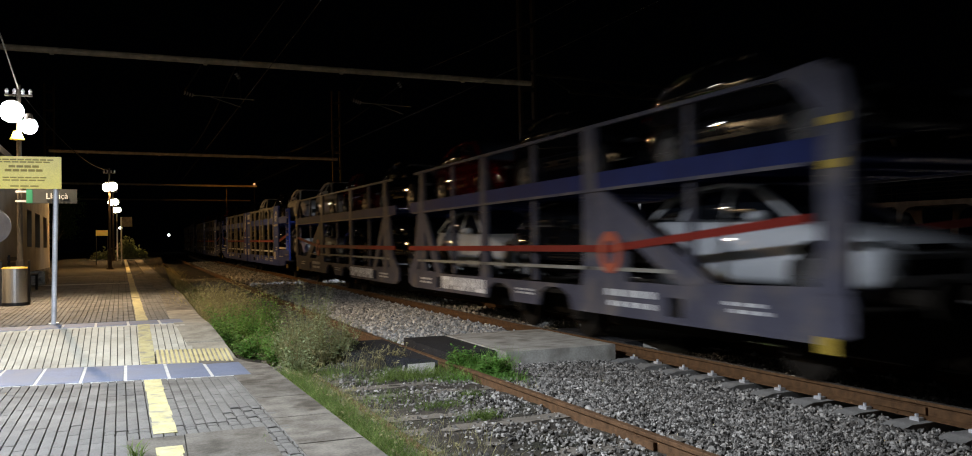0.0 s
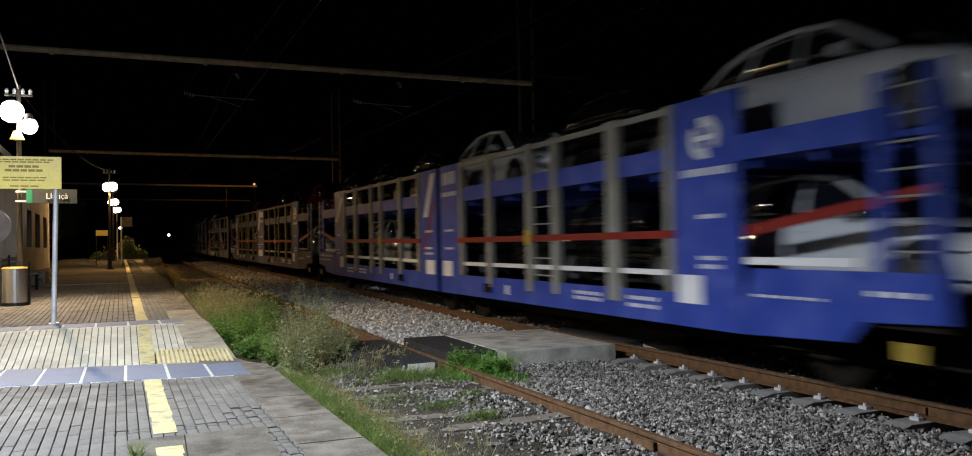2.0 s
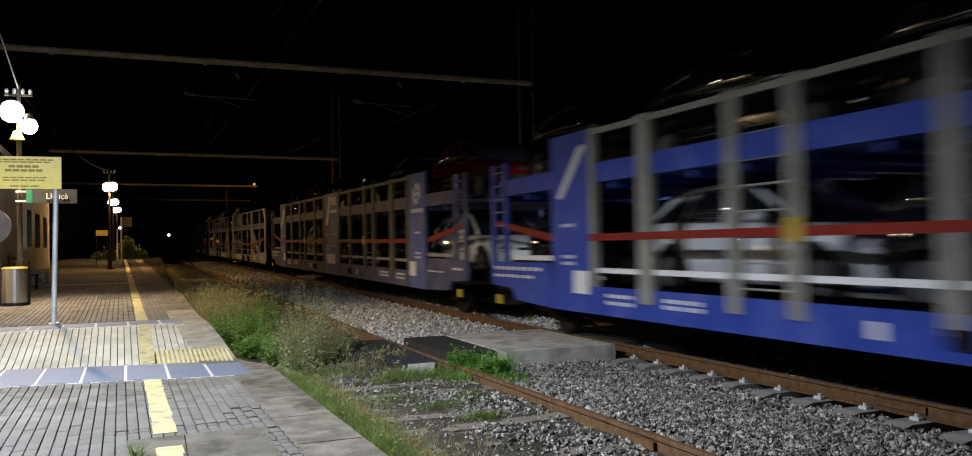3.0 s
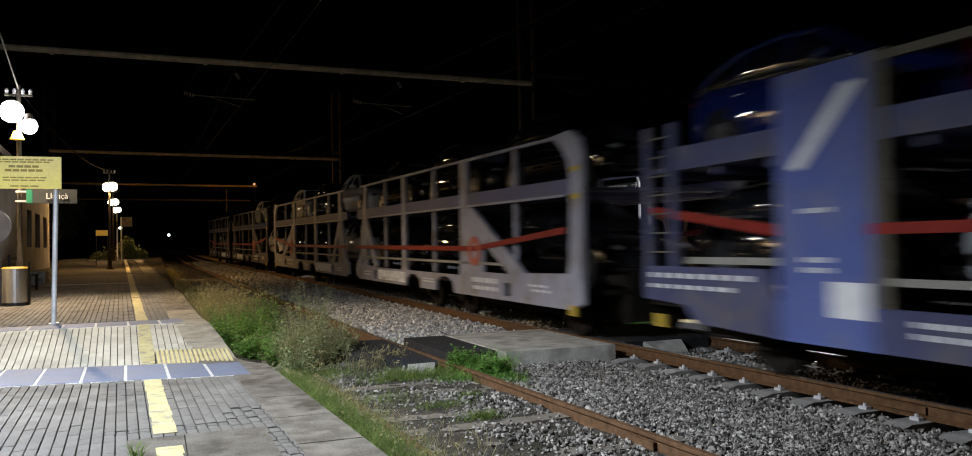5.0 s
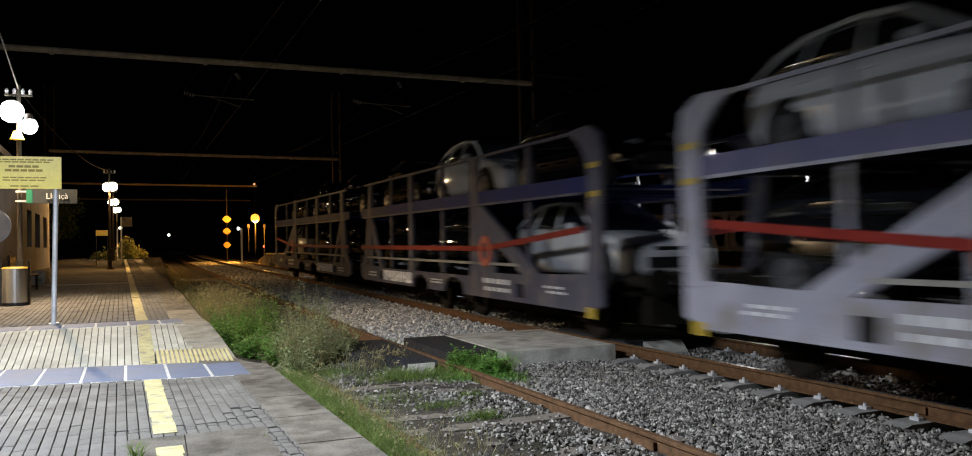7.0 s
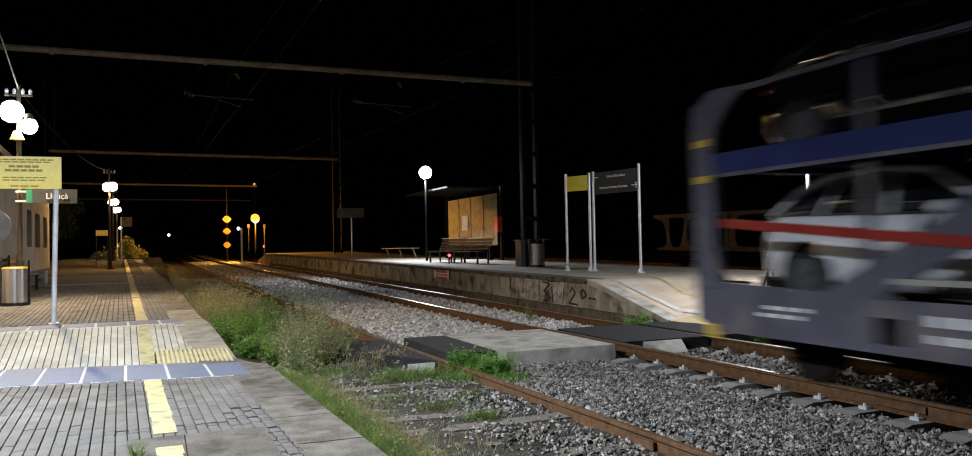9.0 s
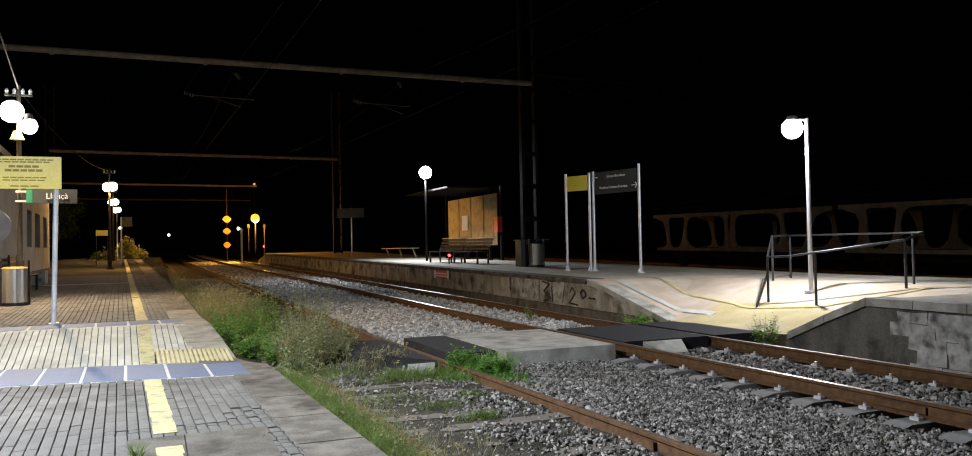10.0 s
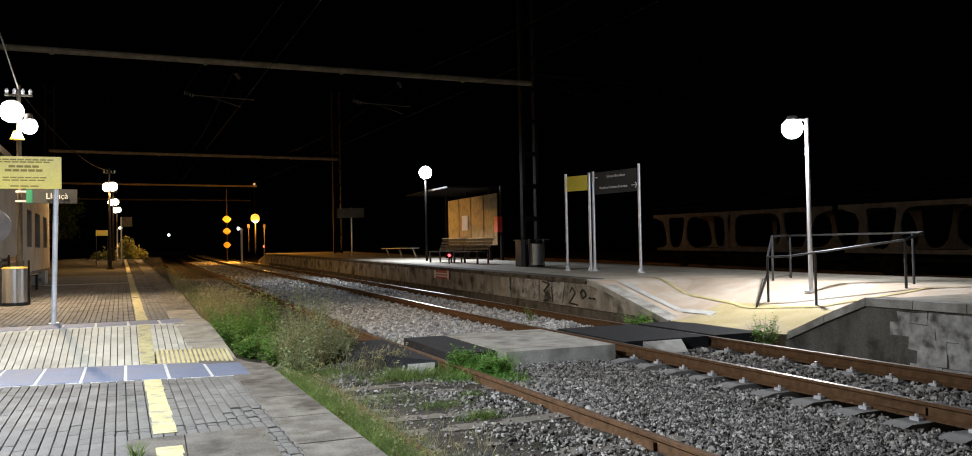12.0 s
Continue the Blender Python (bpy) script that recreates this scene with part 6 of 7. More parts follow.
def build_island_things():
    # direction boards
    root = thing("direction_sign", "dark grey direction board with white text on round posts", "sign")
    p1, p2, p3 = (10.95, 21.24), (11.35, 20.37), (11.72, 18.61)
    for (x, y), h in ((p2, 2.76), (p3, 2.84)):
        sign_post(root, x, y, ISLAND_Z + grade(y), h)
    bm = bmesh.new()
    oriented(bm, (p2[0] + 0.02, p2[1] - 0.08), (p3[0] - 0.01, p3[1] + 0.06), 2.86, 3.46)
    board = part("board", bm, SIGN_DARK, root)
    d = (Vector(p3) - Vector(p2)).normalized()
    ang = math.degrees(math.atan2(d.y, d.x))
    c = (Vector(p2) + Vector(p3)) / 2 + Vector((d.y, -d.x)) * 0.032
    words("Girona-Barcelona", 0.1, root, Matrix.Translation((c.x + d.x * 0.05, c.y + d.y * 0.05, 3.32)) @ pose(0, 0, 0, 90, 0, ang), SIGN_WHITE)
    words("Portbou-Frontera Francesa", 0.1, root, Matrix.Translation((c.x - d.x * 0.05, c.y - d.y * 0.05, 3.02)) @ pose(0, 0, 0, 90, 0, ang), SIGN_WHITE)
    for off, z, s in ((-0.78, 3.32, -1), (0.76, 3.02, 1)):
        bm = bmesh.new()
        m = Vector((c.x + d.x * off, c.y + d.y * off, z))
        dd = Vector((d.x, d.y, 0)) * s
        tube(bm, m - dd * 0.1, m + dd * 0.1, 0.012, 6)
        tube(bm, m + dd * 0.1, m + dd * 0.03 + Vector((0, 0, 0.07)), 0.012, 6), tube(bm, m + dd * 0.1, m + dd * 0.03 - Vector((0, 0, 0.07)), 0.012, 6)
        part("arrow", bm, SIGN_WHITE, root, "white arrow")
    root = thing("yellow_sign", "plain yellow board hung beside the direction board", "sign")
    sign_post(root, *p1, ISLAND_Z + grade(21.2), 2.75)
    sign_post(root, p2[0] - 0.07, p2[1] + 0.1, ISLAND_Z + grade(20.4), 2.74)
    bm = bmesh.new()
    oriented(bm, (p1[0] + 0.02, p1[1] - 0.04), (p2[0] - 0.08, p2[1] + 0.16), 3.0, 3.42)
    part("board", bm, SIGN_YELLOW, root)
    # lamps
    root = thing("flood_lamp", "glowing white globe on a tall pale steel post", "street lamp", pose(11.31, 12.15, 0.53))
    bm = bmesh.new()
    tube(bm, (0, 0, 0), (0, 0, 3.24), 0.042, 16, 0.036), tube(bm, (0, 0, 0), (0, 0, 0.03), 0.12, 14)
    part("post", bm, GALVANISED, root)
    bm = bmesh.new()
    tube(bm, (0, 0, 3.2), (-0.28, 0.07, 3.24), 0.025, 8), tube(bm, (-0.28, 0.07, 3.28), (-0.28, 0.07, 3.2), 0.08, 14, 0.12)
    part("head", bm, GALVANISED, root)
    bm = bmesh.new()
    ball(bm, (-0.28, 0.07, 3.05), 0.19, 20, 12)
    part("lens", bm, GLOBE_COOL, root, "glowing white globe", smooth=True)
    root = thing("globe_lamp", "slim dark lamp post with glowing white globe", "street lamp", pose(10.75, 33.8, 0.895))
    bm = bmesh.new()
    tube(bm, (0, 0, 0), (0, 0, 3.5), 0.05, 12, 0.04)
    part("post", bm, WIRE, root)
    bm = bmesh.new()
    ball(bm, (0, 0, 3.75), 0.27)
    part("globe", bm, GLOBE_COOL, root, "glowing glass globe", smooth=True)
    root = thing("sodium_lamp", "orange sodium lamp on a post", "street lamp", pose(7.45, 68, 1.3))
    bm = bmesh.new()
    tube(bm, (0, 0, 0), (0, 0, 2.6), 0.06, 10)
    part("post", bm, MAST_STEEL, root)
    bm = bmesh.new()
    ball(bm, (0, 0, 2.68), 0.34)
    part("globe", bm, GLOBE_SODIUM, root, "glowing orange lamp")
    for dx in (-0.5, 0.75):
        bm = bmesh.new()
        tube(bm, (0, 0, 0), (0, 0, 2.2), 0.05, 10), box(bm, -0.1, 0.1, -0.06, 0.06, 1.9, 2.2)
        solid("signal_post", bm, LATTICE, "thin steel signal post beside the orange lamp", "signal", m=pose(7.45 + dx, 68.3, 1.3), group="signal posts")
    root = thing("white_post_lamp", "short white post with a small lamp", "street lamp", pose(5.75, 61, 0.5))
    bm = bmesh.new()
    tube(bm, (0, 0, 0), (0, 0, 2.5), 0.08, 10), tube(bm, (0, 0, 2.5), (-0.2, 0, 2.52), 0.05, 8)
    part("post", bm, SIGN_WHITE, root)
    bm = bmesh.new()
    ball(bm, (-0.22, 0, 2.5), 0.1, 10, 8)
    part("head", bm, SMALL_WHITE, root, "glowing lamp head")
    root = thing("diamond_marker", "post with three yellow reflective diamond plates", "railway sign", pose(5.45, 70, 0.33))
    bm = bmesh.new()
    tube(bm, (0, 0, 0), (0, 0, 6.1), 0.05, 8)
    part("post", bm, LATTICE, root)
    for z, r in ((3.66, 0.36), (2.68, 0.33), (1.58, 0.33)):
        bm = bmesh.new()
        vs = [bm.verts.new((x * r, yy, z + zz * r)) for yy in (-0.08, -0.05) for x, zz in ((-1, 0), (-0.3, -0.75), (0.3, -0.75), (1, 0), (0.3, 0.75), (-0.3, 0.75))]
        bm.faces.new(vs[:6]), bm.faces.new(vs[6:][::-1])
        for k in range(6):
            bm.faces.new((vs[k], vs[(k + 1) % 6], vs[6 + (k + 1) % 6], vs[6 + k]))
        part("diamond_plate", bm, RIBBON, root, "yellow reflective plate")
    # station name far along
    root = thing("island_name_sign", "dim grey station board on a slim post", "sign", pose(10.24, 45.93, 1.03))
    bm = bmesh.new()
    tube(bm, (0, 0, 0), (0, 0, 2.7), 0.04, 10)
    part("post", bm, GALVANISED, root)
    bm = bmesh.new()
    oriented(bm, (-0.75, 0.3), (0.65, -0.3), 2.15, 2.68)
    part("board", bm, SIGN_DARK, root)
    # shelter
    g = ISLAND_Z + grade(33)
    root = thing("platform_shelter", "dark open shelter with stained glass-panel back wall", "shelter", pose(0, 0, g))
    bm = bmesh.new()
    box(bm, 11.05, 13.6, 31.85, 37.8, 2.98, 3.06)
    part("roof", bm, LATTICE, root, "flat dark canopy", bevel=0.02)
    for x, y in ((12.95, 32.0), (12.95, 37.5), (12.95, 34.7), (12.88, 30.6)):
        bm = bmesh.new()
        box(bm, x - 0.06, x + 0.06, y - 0.06, y + 0.06, 0, 2.98)
        part("post", bm, LATTICE, root)
    for k in range(4):
        y0 = 31.0 + k * 1.52
        bm = bmesh.new()
        box(bm, 12.86, 12.9, y0 + 0.03, y0 + 1.46, 0.62, 2.72)
        part("panel", bm, STAINED, root, "grimy brownish panel")
    bm = bmesh.new()
    box(bm, 12.83, 12.855, 34.4, 35.1, 1.3, 1.95)
    part("notice", bm, SIGN_WHITE, root, "small pale notice")
    bm = bmesh.new()
    box(bm, -0.1, 0.1, -0.17, 0.17, 0, 0.62)
    solid("fire_box", bm, RED_PAINT, "red steel box fixed on the shelter post", "fire box", m=pose(12.72, 30.6, 2.02), bevel=0.02)
    bm = bmesh.new()
    # bench of two seats
    for k, (x, y) in enumerate(((10.6, 30.9), (10.9, 28.9))):
        root = thing("metal_bench", "dark perforated steel bench on the island platform", "bench", pose(x, y, ISLAND_Z + grade(y), 0, 0, 12), "island benches")
        bm = bmesh.new()
        for j in range(5):
            box(bm, -0.28 + j * 0.11, -0.19 + j * 0.11, -0.88, 0.88, 0.43, 0.46)
        part("seat", bm, BENCH, root)
        bm = bmesh.new()
        for j in range(4):
            z = 0.5 + j * 0.11
            x0 = 0.24 + 0.05 * j
            box(bm, x0, x0 + 0.03, -0.88, 0.88, z, z + 0.09)
        part("backrest", bm, BENCH, root)
        # pale bar added for the lamp's glint along the top of the back
        bm = bmesh.new()
        box(bm, 0.36, 0.46, -0.9, 0.9, 0.935, 0.965)
        part("top_glint", bm, GALVANISED, root, "pale bar that stands for the glint on the backrest's top edge")
        for yy in (-0.8, 0.8):
            bm = bmesh.new()
            box(bm, -0.26, -0.21, yy - 0.03, yy + 0.03, 0, 0.43), box(bm, 0.2, 0.25, yy - 0.03, yy + 0.03, 0, 0.5), box(bm, -0.26, 0.25, yy - 0.03, yy + 0.03, 0.38, 0.42)
            part("leg", bm, BENCH, root)
    root = thing("red_light", "small red light glowing on a dark post before the bench", "signal", pose(10.2, 29.35, 0.85))
    bm = bmesh.new()
    tube(bm, (0, 0, 0), (0, 0, 0.3), 0.03, 8), box(bm, -0.1, 0.1, 0.02, 0.1, 0.2, 0.42)
    part("post", bm, LATTICE, root)
    bm = bmesh.new()
    ball(bm, (0, -0.02, 0.31), 0.055, 12, 8)
    part("lens", bm, SMALL_RED, root, "glowing red lens")
    root = thing("lean_bench", "low pale leaning bench with slanted legs", "bench", pose(11.75, 41.6, ISLAND_Z + grade(41.6), 0, 0, 5))
    bm = bmesh.new()
    box(bm, -0.2, 0.2, -2.2, 2.2, 0.42, 0.47)
    part("seat", bm, GALVANISED, root)
    for y in (-1.9, 0, 1.9):
        bm = bmesh.new()
        tube(bm, (0.0, y, 0.42), (0, y - 0.4, 0), 0.05, 8)
        part("leg", bm, GALVANISED, root)
    litter_bin(11.47, 24.41, ISLAND_Z + grade(24.4), False)
    root = thing("cabinet", "dark steel cabinet beside the litter bin", "cabinet", pose(11.3, 24.9, ISLAND_Z + grade(24.9)))
    bm = bmesh.new()
    box(bm, -0.25, 0.3, -0.2, 0.25, 0, 0.85)
    part("body", bm, DARK_STEEL, root, bevel=0.01)
    bm = bmesh.new()
    box(bm, -0.3, 0.75, -0.25, 0.3, 0.85, 0.88)
    part("top", bm, DARK_STEEL, root)
    # red and white board on the platform's face
    root = thing("warning_board", "red board with white bars on the platform face", "sign", pose(island_edge(26) - 0.03, 26, ISLAND_Z + grade(26)))
    bm = bmesh.new()
    box(bm, -0.02, 0.012, -0.75, 0.75, -0.36, -0.08)
    board = part("board", bm, RED_PAINT, root)
    bm = bmesh.new()
    for z in (-0.29, -0.2):
        box(bm, -0.026, -0.018, -0.55, 0.55, z, z + 0.03)
    for y in (-0.75, 0.6):
        box(bm, -0.026, -0.018, y, y + 0.15, -0.36, -0.08)
    part("white_bar", bm, SIGN_WHITE, root, "white bars")
    # scrawled paint on the platform's face
    rng = random.Random(3)
    for cy, strokes in ((18.55, (((0.22, 0.2), (-0.1, 0.16), (0.16, 0.0), (-0.15, -0.14), (0.2, -0.22)), ((-0.2, 0.1), (-0.24, -0.22)), ((-0.02, 0.22), (-0.28, 0.22)))),
                        (17.05, (((0.3, 0.02), (0.2, 0.12), (0.08, 0.02), (0.2, -0.1), (0.34, -0.2), (0.0, -0.22)), ((-0.3, 0.04), (-0.2, 0.1), (-0.12, 0.02), (-0.2, -0.08), (-0.32, -0.02), (-0.3, 0.04)), ((-0.45, -0.06), (-0.5, -0.06)), ((-0.58, -0.06), (-0.63, -0.06))))):
        bm = bmesh.new()
        e = island_edge(cy) - 0.006
        for st in strokes:
            for (a, b), (a2, b2) in zip(st, st[1:]):
                tube(bm, (e, cy + 1.25 * a, 0.36 + 1.15 * b), (e, cy + 1.25 * a2, 0.36 + 1.15 * b2), 0.022, 6)
        ob = new("painted_scrawl", finish(bm, "painted_scrawl", DARK_STEEL))
        ob.parent = island
        ob["label"] = "black sprayed scrawl"
    # painted lines on the ramp
    for pts, w, mat, nm in ((((9.62, 16.1), (9.75, 13.0)), 0.09, WHITE_LINE, "white_line"), (((10.72, 17.5), (10.72, 16.1), (10.26, 12.6), (10.6, 11.2), (11.66, 10.2), (12.8, 9.6)), 0.04, YELLOW_TILE, "yellow_line")):
        bm = bmesh.new()
        dense = []
        for (a, b), (c2, d2) in zip(pts, pts[1:]):
            n = max(2, int(math.hypot(c2 - a, d2 - b) / 0.15))
            dense += [(a + (c2 - a) * k / n, b + (d2 - b) * k / n) for k in range(n)]
        dense.append(pts[-1])
        rows = []
        for k, (a, b) in enumerate(dense):
            q = dense[min(k + 1, len(dense) - 1)]
            r = dense[max(k - 1, 0)]
            t = Vector((q[0] - r[0], q[1] - r[1])).normalized()
            nx, ny = t.y * w, -t.x * w
            rows.append([bm.verts.new((a + s * nx, b + s * ny, grade(b) + island_height(a + s * nx, b + s * ny) + 0.014)) for s in (-1, 1)])
        for a, b in zip(rows, rows[1:]):
            bm.faces.new((a[0], a[1], b[1], b[0]))
        ob = new(nm, finish(bm, nm, mat))
        ob.parent = island
    # handrails of the ramp
    root = thing("handrail", "dark round steel handrail along the ramp", "handrail")
    tops = {}
    for nm, x, y, z, h in (("a", 10.64, 12.53, 0.36, 0.84), ("b", 11.86, 13.81, 0.68, 0.92), ("c", 12.86, 14.41, 0.68, 0.92), ("d", 10.68, 11.36, 0.37, 0.92), ("e", 11.78, 10.46, 0.66, 0.82), ("f", 12.59, 11.01, 0.68, 0.9)):
        z = island_height(x, y)
        rod("post", [(x, y, z), (x, y, z + h)], 0.024, DARK_STEEL, root)
        tops[nm] = Vector((x, y, z + h))
    rod("brace", [(10.29, 12.45, 0.27), tops["a"] - Vector((0, 0, 0.3))], 0.022, DARK_STEEL, root)
    end = tops["f"] + Vector((0.15, -0.1, 0.02))
    rod("rail", [tops["b"] + Vector((0, -0.05, -0.02)), tops["b"] + Vector((0.3, 0.1, 0.0)), tops["c"], end], 0.021, BENCH, root, "worn steel top rail")
    rod("rail", [tops["b"], tops["a"], tops["a"] + Vector((0.15, -0.45, 0.02)), tops["e"], end], 0.021, BENCH, root, "worn steel top rail")


# ---------------------------------------------------------------- overhead line
def lattice_mast(x, y, z, h, w, mat):
    root = thing("catenary_mast", "tall riveted lattice steel catenary mast", "mast", pose(x, y, z), "catenary masts")
    for sx in (-1, 1):
        bm = bmesh.new()
        box(bm, sx * w / 2 - 0.05, sx * w / 2 + 0.05, -0.11, 0.11, 0, h)
        part("leg", bm, mat, root)
    k = 0
    while 0.8 + k * 1.1 < h:
        bm = bmesh.new()
        box(bm, -w / 2, w / 2, -0.115, -0.105, 0.7 + k * 1.1, 0.86 + k * 1.1)
        part("batten", bm, mat, root)
        k += 1
    return root


def build_overhead():
    for y, xl, xr, z, r in ((25.5, -4.6, 11.9, 7.0, 0.09), (55.0, -5.7, 11.4, 7.45, 0.09), (85.0, -8.5, 9.5, 7.8, 0.09), (110.0, -10.5, 11.5, 7.8, 0.09)):
        bm = bmesh.new()
        tube(bm, (xl, y, z + 0.12), (xr, y, z - 0.05), r, 12)
        for x in np.arange(xl + 2, xr, 4.0):
            tube(bm, (x, y, z + 0.1 - 0.17 * (x - xl) / (xr - xl)), (x + 0.1, y, z + 0.1 - 0.17 * (x - xl) / (xr - xl)), r + 0.02, 12)
        solid("portal_beam", bm, BEAM, "long tubular steel beam spanning the tracks", "gantry", group="catenary beams")
        if y < 60:
            lattice_mast(xr, y + 0.3, 0.5, 11.5, 0.5, LATTICE)
            lattice_mast(xl - (0.0 if y > 50 else 0.6), y + 0.3, 0.4, 11.2, 0.5, LATTICE)
    # lattice beam reaching over the yard
    bm = bmesh.new()
    a, b = Vector((12.0, 25.8, 7.35)), Vector((30.0, 27.5, 7.2))
    for dz in (0, 0.55):
        tube(bm, a + Vector((0 if dz else 1.5, 0, dz - 0.55)), b + Vector((0, 0, dz - 0.55)), 0.05, 6)
    for k in range(14):
        p, q = a.lerp(b, (k + 0.5) / 14.5), a.lerp(b, (k + 1.4) / 14.5)
        tube(bm, p + Vector((0, 0, -0.55 if k % 2 else 0)), q + Vector((0, 0, 0 if k % 2 else -0.55)), 0.03, 5)
    solid("lattice_beam", bm, WIRE, "lattice steel beam reaching over the yard", "gantry")
    # hangers with insulators
    for dx, wx in ((0.0, 2.45), (4.95, 7.95)):
        root = thing("catenary_bracket", "steel hanger with insulator and steady arm", "bracket", group="catenary brackets")
        y = 25.5
        rod("hanger", [(1.34 + dx, y, 6.95), (0.85 + dx * 0.99, y, 6.1)], 0.024, LATTICE, root)
        bm = bmesh.new()
        for k in range(4):
            tube(bm, (0.86 + dx + 0.07 * k, y, 6.1 - 0.02 * k), (0.9 + dx + 0.07 * k, y, 6.09 - 0.02 * k), 0.07, 10, 0.03)
        part("insulator", bm, KERB, root, "grey ribbed insulator")
        rod("arm", [(1.1 + dx, y, 6.04), (2.82 + dx * 0.98, y, 5.98)], 0.016, MAST_STEEL, root)
        rod("steady_arm", [(1.55 + dx, y, 6.02), (2.45 + dx, y, 5.74)], 0.012, MAST_STEEL, root)
        rod("dropper", [(2.4 + dx, y, 6.9), (2.42 + dx, y, 6.0)], 0.01, LATTICE, root)
        bm = bmesh.new()
        for k in range(3):
            tube(bm, (2.3 + dx + 0.04 * k, y, 6.74 - 0.06 * k), (2.33 + dx + 0.04 * k, y, 6.7 - 0.06 * k), 0.06, 10, 0.03)
        part("insulator", bm, KERB, root, "grey ribbed insulator")
        # wires
        for z, off in ((5.74, 0.0), (6.95, -0.1)):
            bm = bmesh.new()
            pts = []
            for k in range(40):
                yy = -15 + 175 * k / 39
                base = siding_x(yy) - 0.83 + (wx - siding_x(25.5) + 0.83) if wx < 5 else line_x(yy) + 0.834 + (wx - line_x(25.5) - 0.834)
                pts.append(Vector((base + off, yy, z + 0.011 * max(0, yy - 15) + (0.0 if z < 6 else -0.5 * math.sin(math.pi * (((yy - 25.5) / 29.5) % 1.0))))))
            for p, q in zip(pts, pts[1:]):
                tube(bm, p, q, 0.007, 5)
            solid("overhead_wire", bm, WIRE, "thin overhead contact wire along the track", "wire", group="overhead wires")


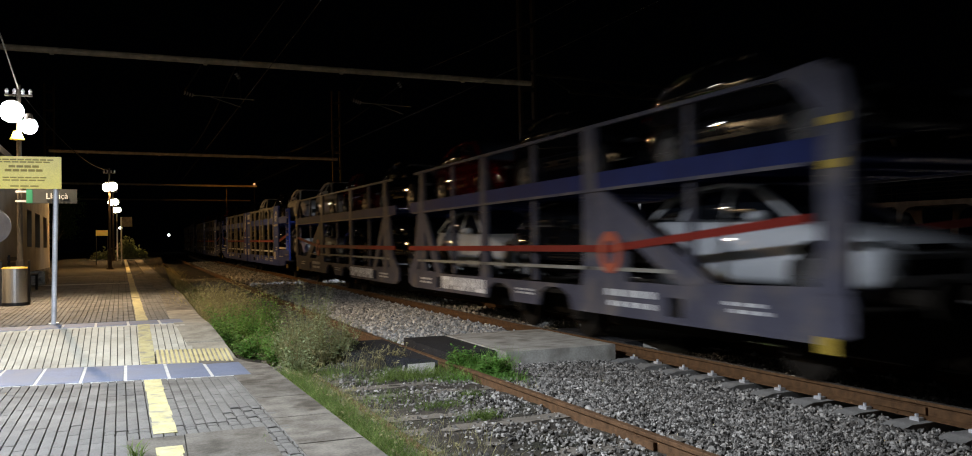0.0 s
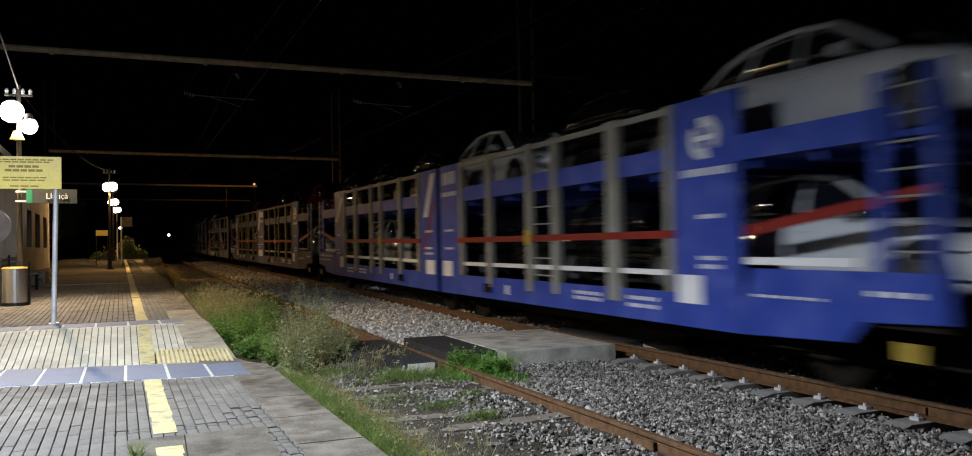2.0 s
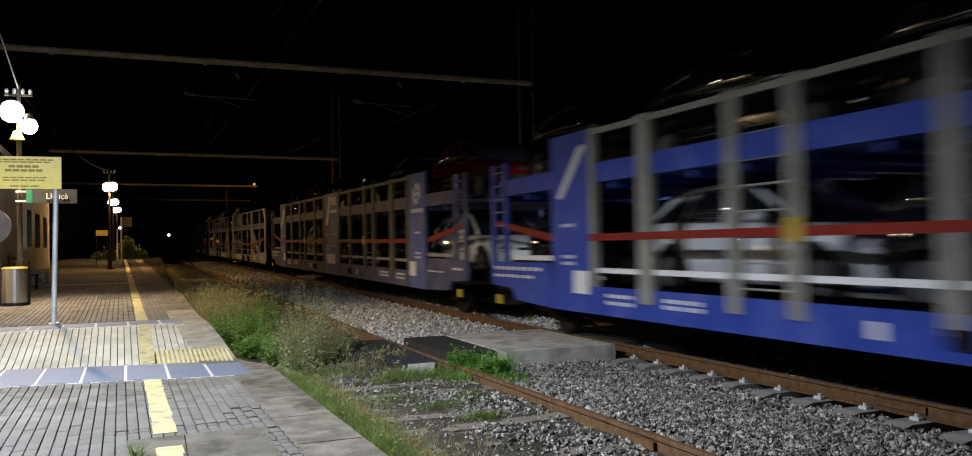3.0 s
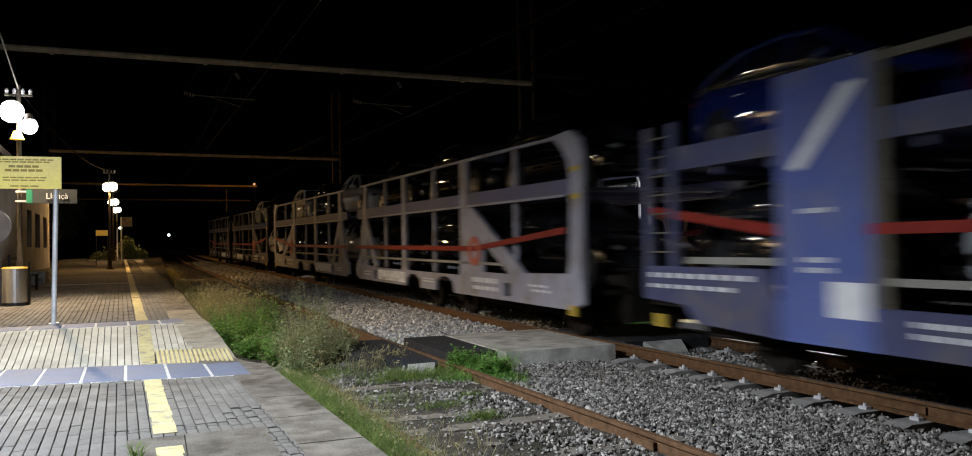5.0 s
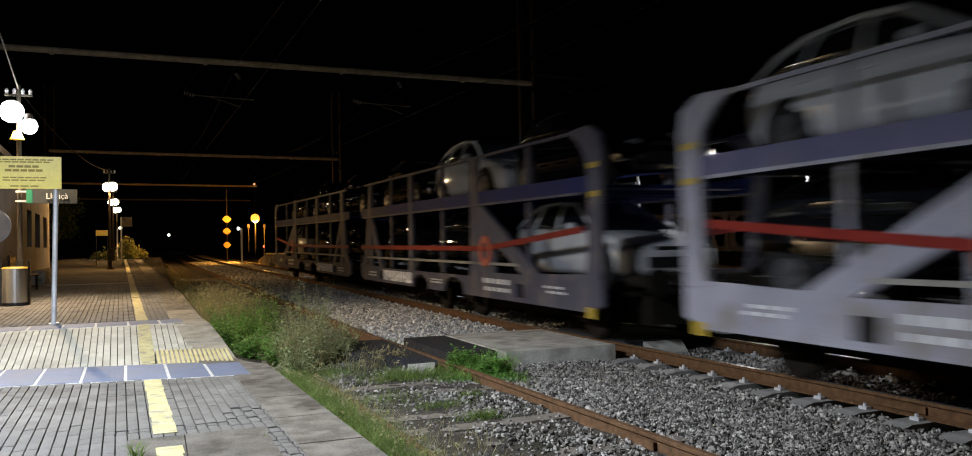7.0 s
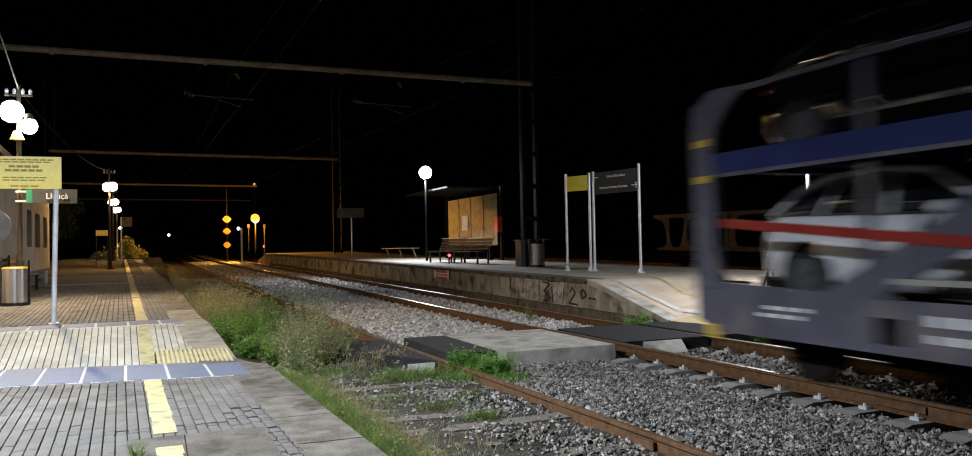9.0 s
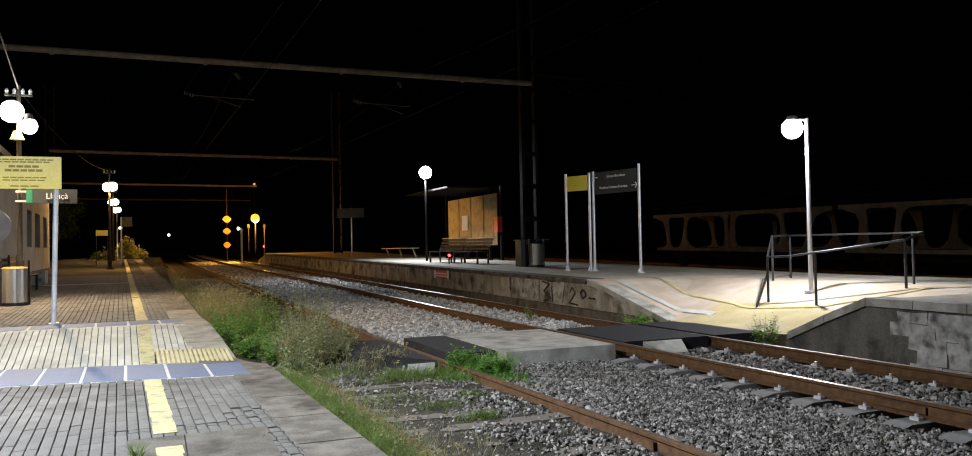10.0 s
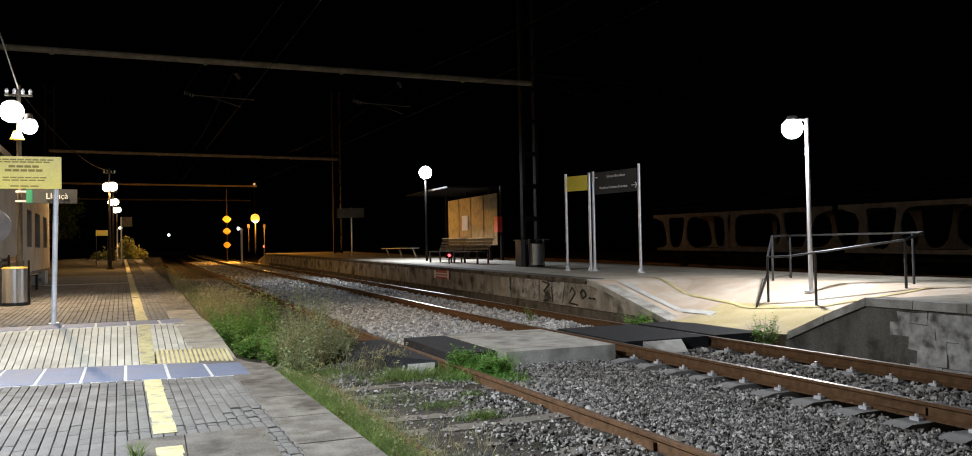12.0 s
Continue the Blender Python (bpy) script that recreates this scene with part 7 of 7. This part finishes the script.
# ---------------------------------------------------------------- yard behind the island
def build_yard():
    """Parked empty wagons with rounded arches in their sides."""
    def arch_wagon(y0, ln):
        root = thing("parked_wagon", "dim beige double-deck wagon with rounded side openings", "railway wagon", pose(26.0, y0, grade(y0), 0.6, 0, 0), "parked wagons")
        half = ln / 2
        for x in (-1.4, 1.4):
            for end in (0, 1):
                fy = (lambda v: v) if end == 0 else (lambda v: ln - v)

                def outline(pts, name):
                    bm = bmesh.new()
                    plate(bm, [(fy(a), b) for a, b in pts], x - 0.03, x + 0.03)
                    part(name, bm, OLD_WAGON, root)
                # from the end: overhang, leaning post, cup-shaped opening, leaning post, wide opening, slim joint post
                outline([(0.0, 2.48), (half - 0.03, 2.48), (half - 0.03, 2.66), (0.0, 2.66)], "side_beam")
                outline([(0.3, 0.82), (half - 0.03, 0.82), (half - 0.03, 0.97), (0.3, 0.97)], "sill")
                outline([(0.25, 2.48), (0.85, 2.3), (1.1, 1.9), (1.2, 1.4), (1.15, 1.1), (0.85, 0.97), (1.75, 0.97), (1.6, 1.1), (1.45, 1.4), (1.4, 1.9), (1.36, 2.4), (1.45, 2.48)], "leaning_post")
                outline([(2.65, 2.48), (2.74, 2.4), (2.68, 1.9), (2.5, 1.3), (2.3, 1.05), (2.1, 0.97), (3.6, 0.97), (3.15, 1.12), (2.92, 1.4), (2.9, 1.9), (3.0, 2.25), (3.2, 2.42), (3.5, 2.48)], "leaning_post")
                outline([(half - 0.75, 2.48), (half - 0.42, 2.3), (half - 0.36, 1.9), (half - 0.36, 1.4), (half - 0.45, 1.1), (half - 0.8, 0.97), (half - 0.12, 0.97), (half - 0.14, 1.1), (half - 0.14, 2.3), (half - 0.12, 2.48)], "joint_post")
                for za in (2.95, 3.26):
                    bm = bmesh.new()
                    tube(bm, (x, fy(0.2), za), (x, fy(half - 0.25), za), 0.02, 6)
                    part("cage_rail", bm, WIRE, root)
                for k in range(6):
                    y = fy(0.2 + (half - 0.45) * k / 5)
                    bm = bmesh.new()
                    tube(bm, (x, y, 2.66), (x, y, 3.26), 0.018, 6)
                    part("cage_post", bm, WIRE, root)
        for name, z0, z1, w in (("upper_deck", 2.55, 2.62, 1.36), ("lower_deck", 0.85, 0.92, 1.36), ("underframe", 0.5, 0.85, 0.4)):
            bm = bmesh.new()
            box(bm, -w, w, 0.2, ln - 0.2, z0, z1)
            part(name, bm, UNDERFRAME, root)
        wheels(root, [1.8, ln - 1.8], ln)
        return root
    w = arch_wagon(25.2, 12.5)
    for y in (12.4, -0.4):
        copy_thing(w, pose(26.0, y, grade(y), 0.6 if y > 10 else 0, 0, 0))
    bm = bmesh.new()
    strip(bm, along(-5, 60, 5), lambda y: 26.0 - 0.9, lambda y: 26.0 - 0.83, -0.2, 0.0)
    solid("yard_rail", bm, RUST, "rusty yard rail under the parked wagons", "rail", m=pose(0, 0, -0.0))
    bm = bmesh.new()
    strip(bm, along(-5, 60, 5), lambda y: 26.0 + 0.83, lambda y: 26.0 + 0.9, -0.2, 0.0)
    solid("yard_rail", bm, RUST, "rusty yard rail under the parked wagons", "rail")
    # distant lights
    for x, y, z, r, mat, nm in ((2.3, 150, 4.2, 0.22, SMALL_WHITE, "distant white lamp beyond the station"), (9.6, 88, 8.2, 0.12, DIM_WARM, "distant street lamp beyond the platform"), (8.6, 72, 1.75, 0.09, SMALL_RED, "small red signal light")):
        root = thing("distant_lamp", nm, "lamp", pose(x, y, grade(y) - 0.26), "distant lights")
        bm = bmesh.new()
        tube(bm, (0, 0, 0), (0, 0, z - grade(y)), 0.06, 8)
        part("post", bm, LATTICE, root)
        bm = bmesh.new()
        ball(bm, (0, 0, z - grade(y) + 0.26), r, 12, 8)
        part("lens", bm, mat, root, "glowing lens")


def build_things():
    build_near_things()
    build_island_things()
    build_overhead()
    build_yard()
    build_plants()


# ---------------------------------------------------------------- build
build_ground()
build_verge()
build_siding_bed()
build_tracks()
near = build_near_platform()
island = build_island()
build_crossing()
build_train()
build_things()
build_ballast()
build_pavers(near)
motions()
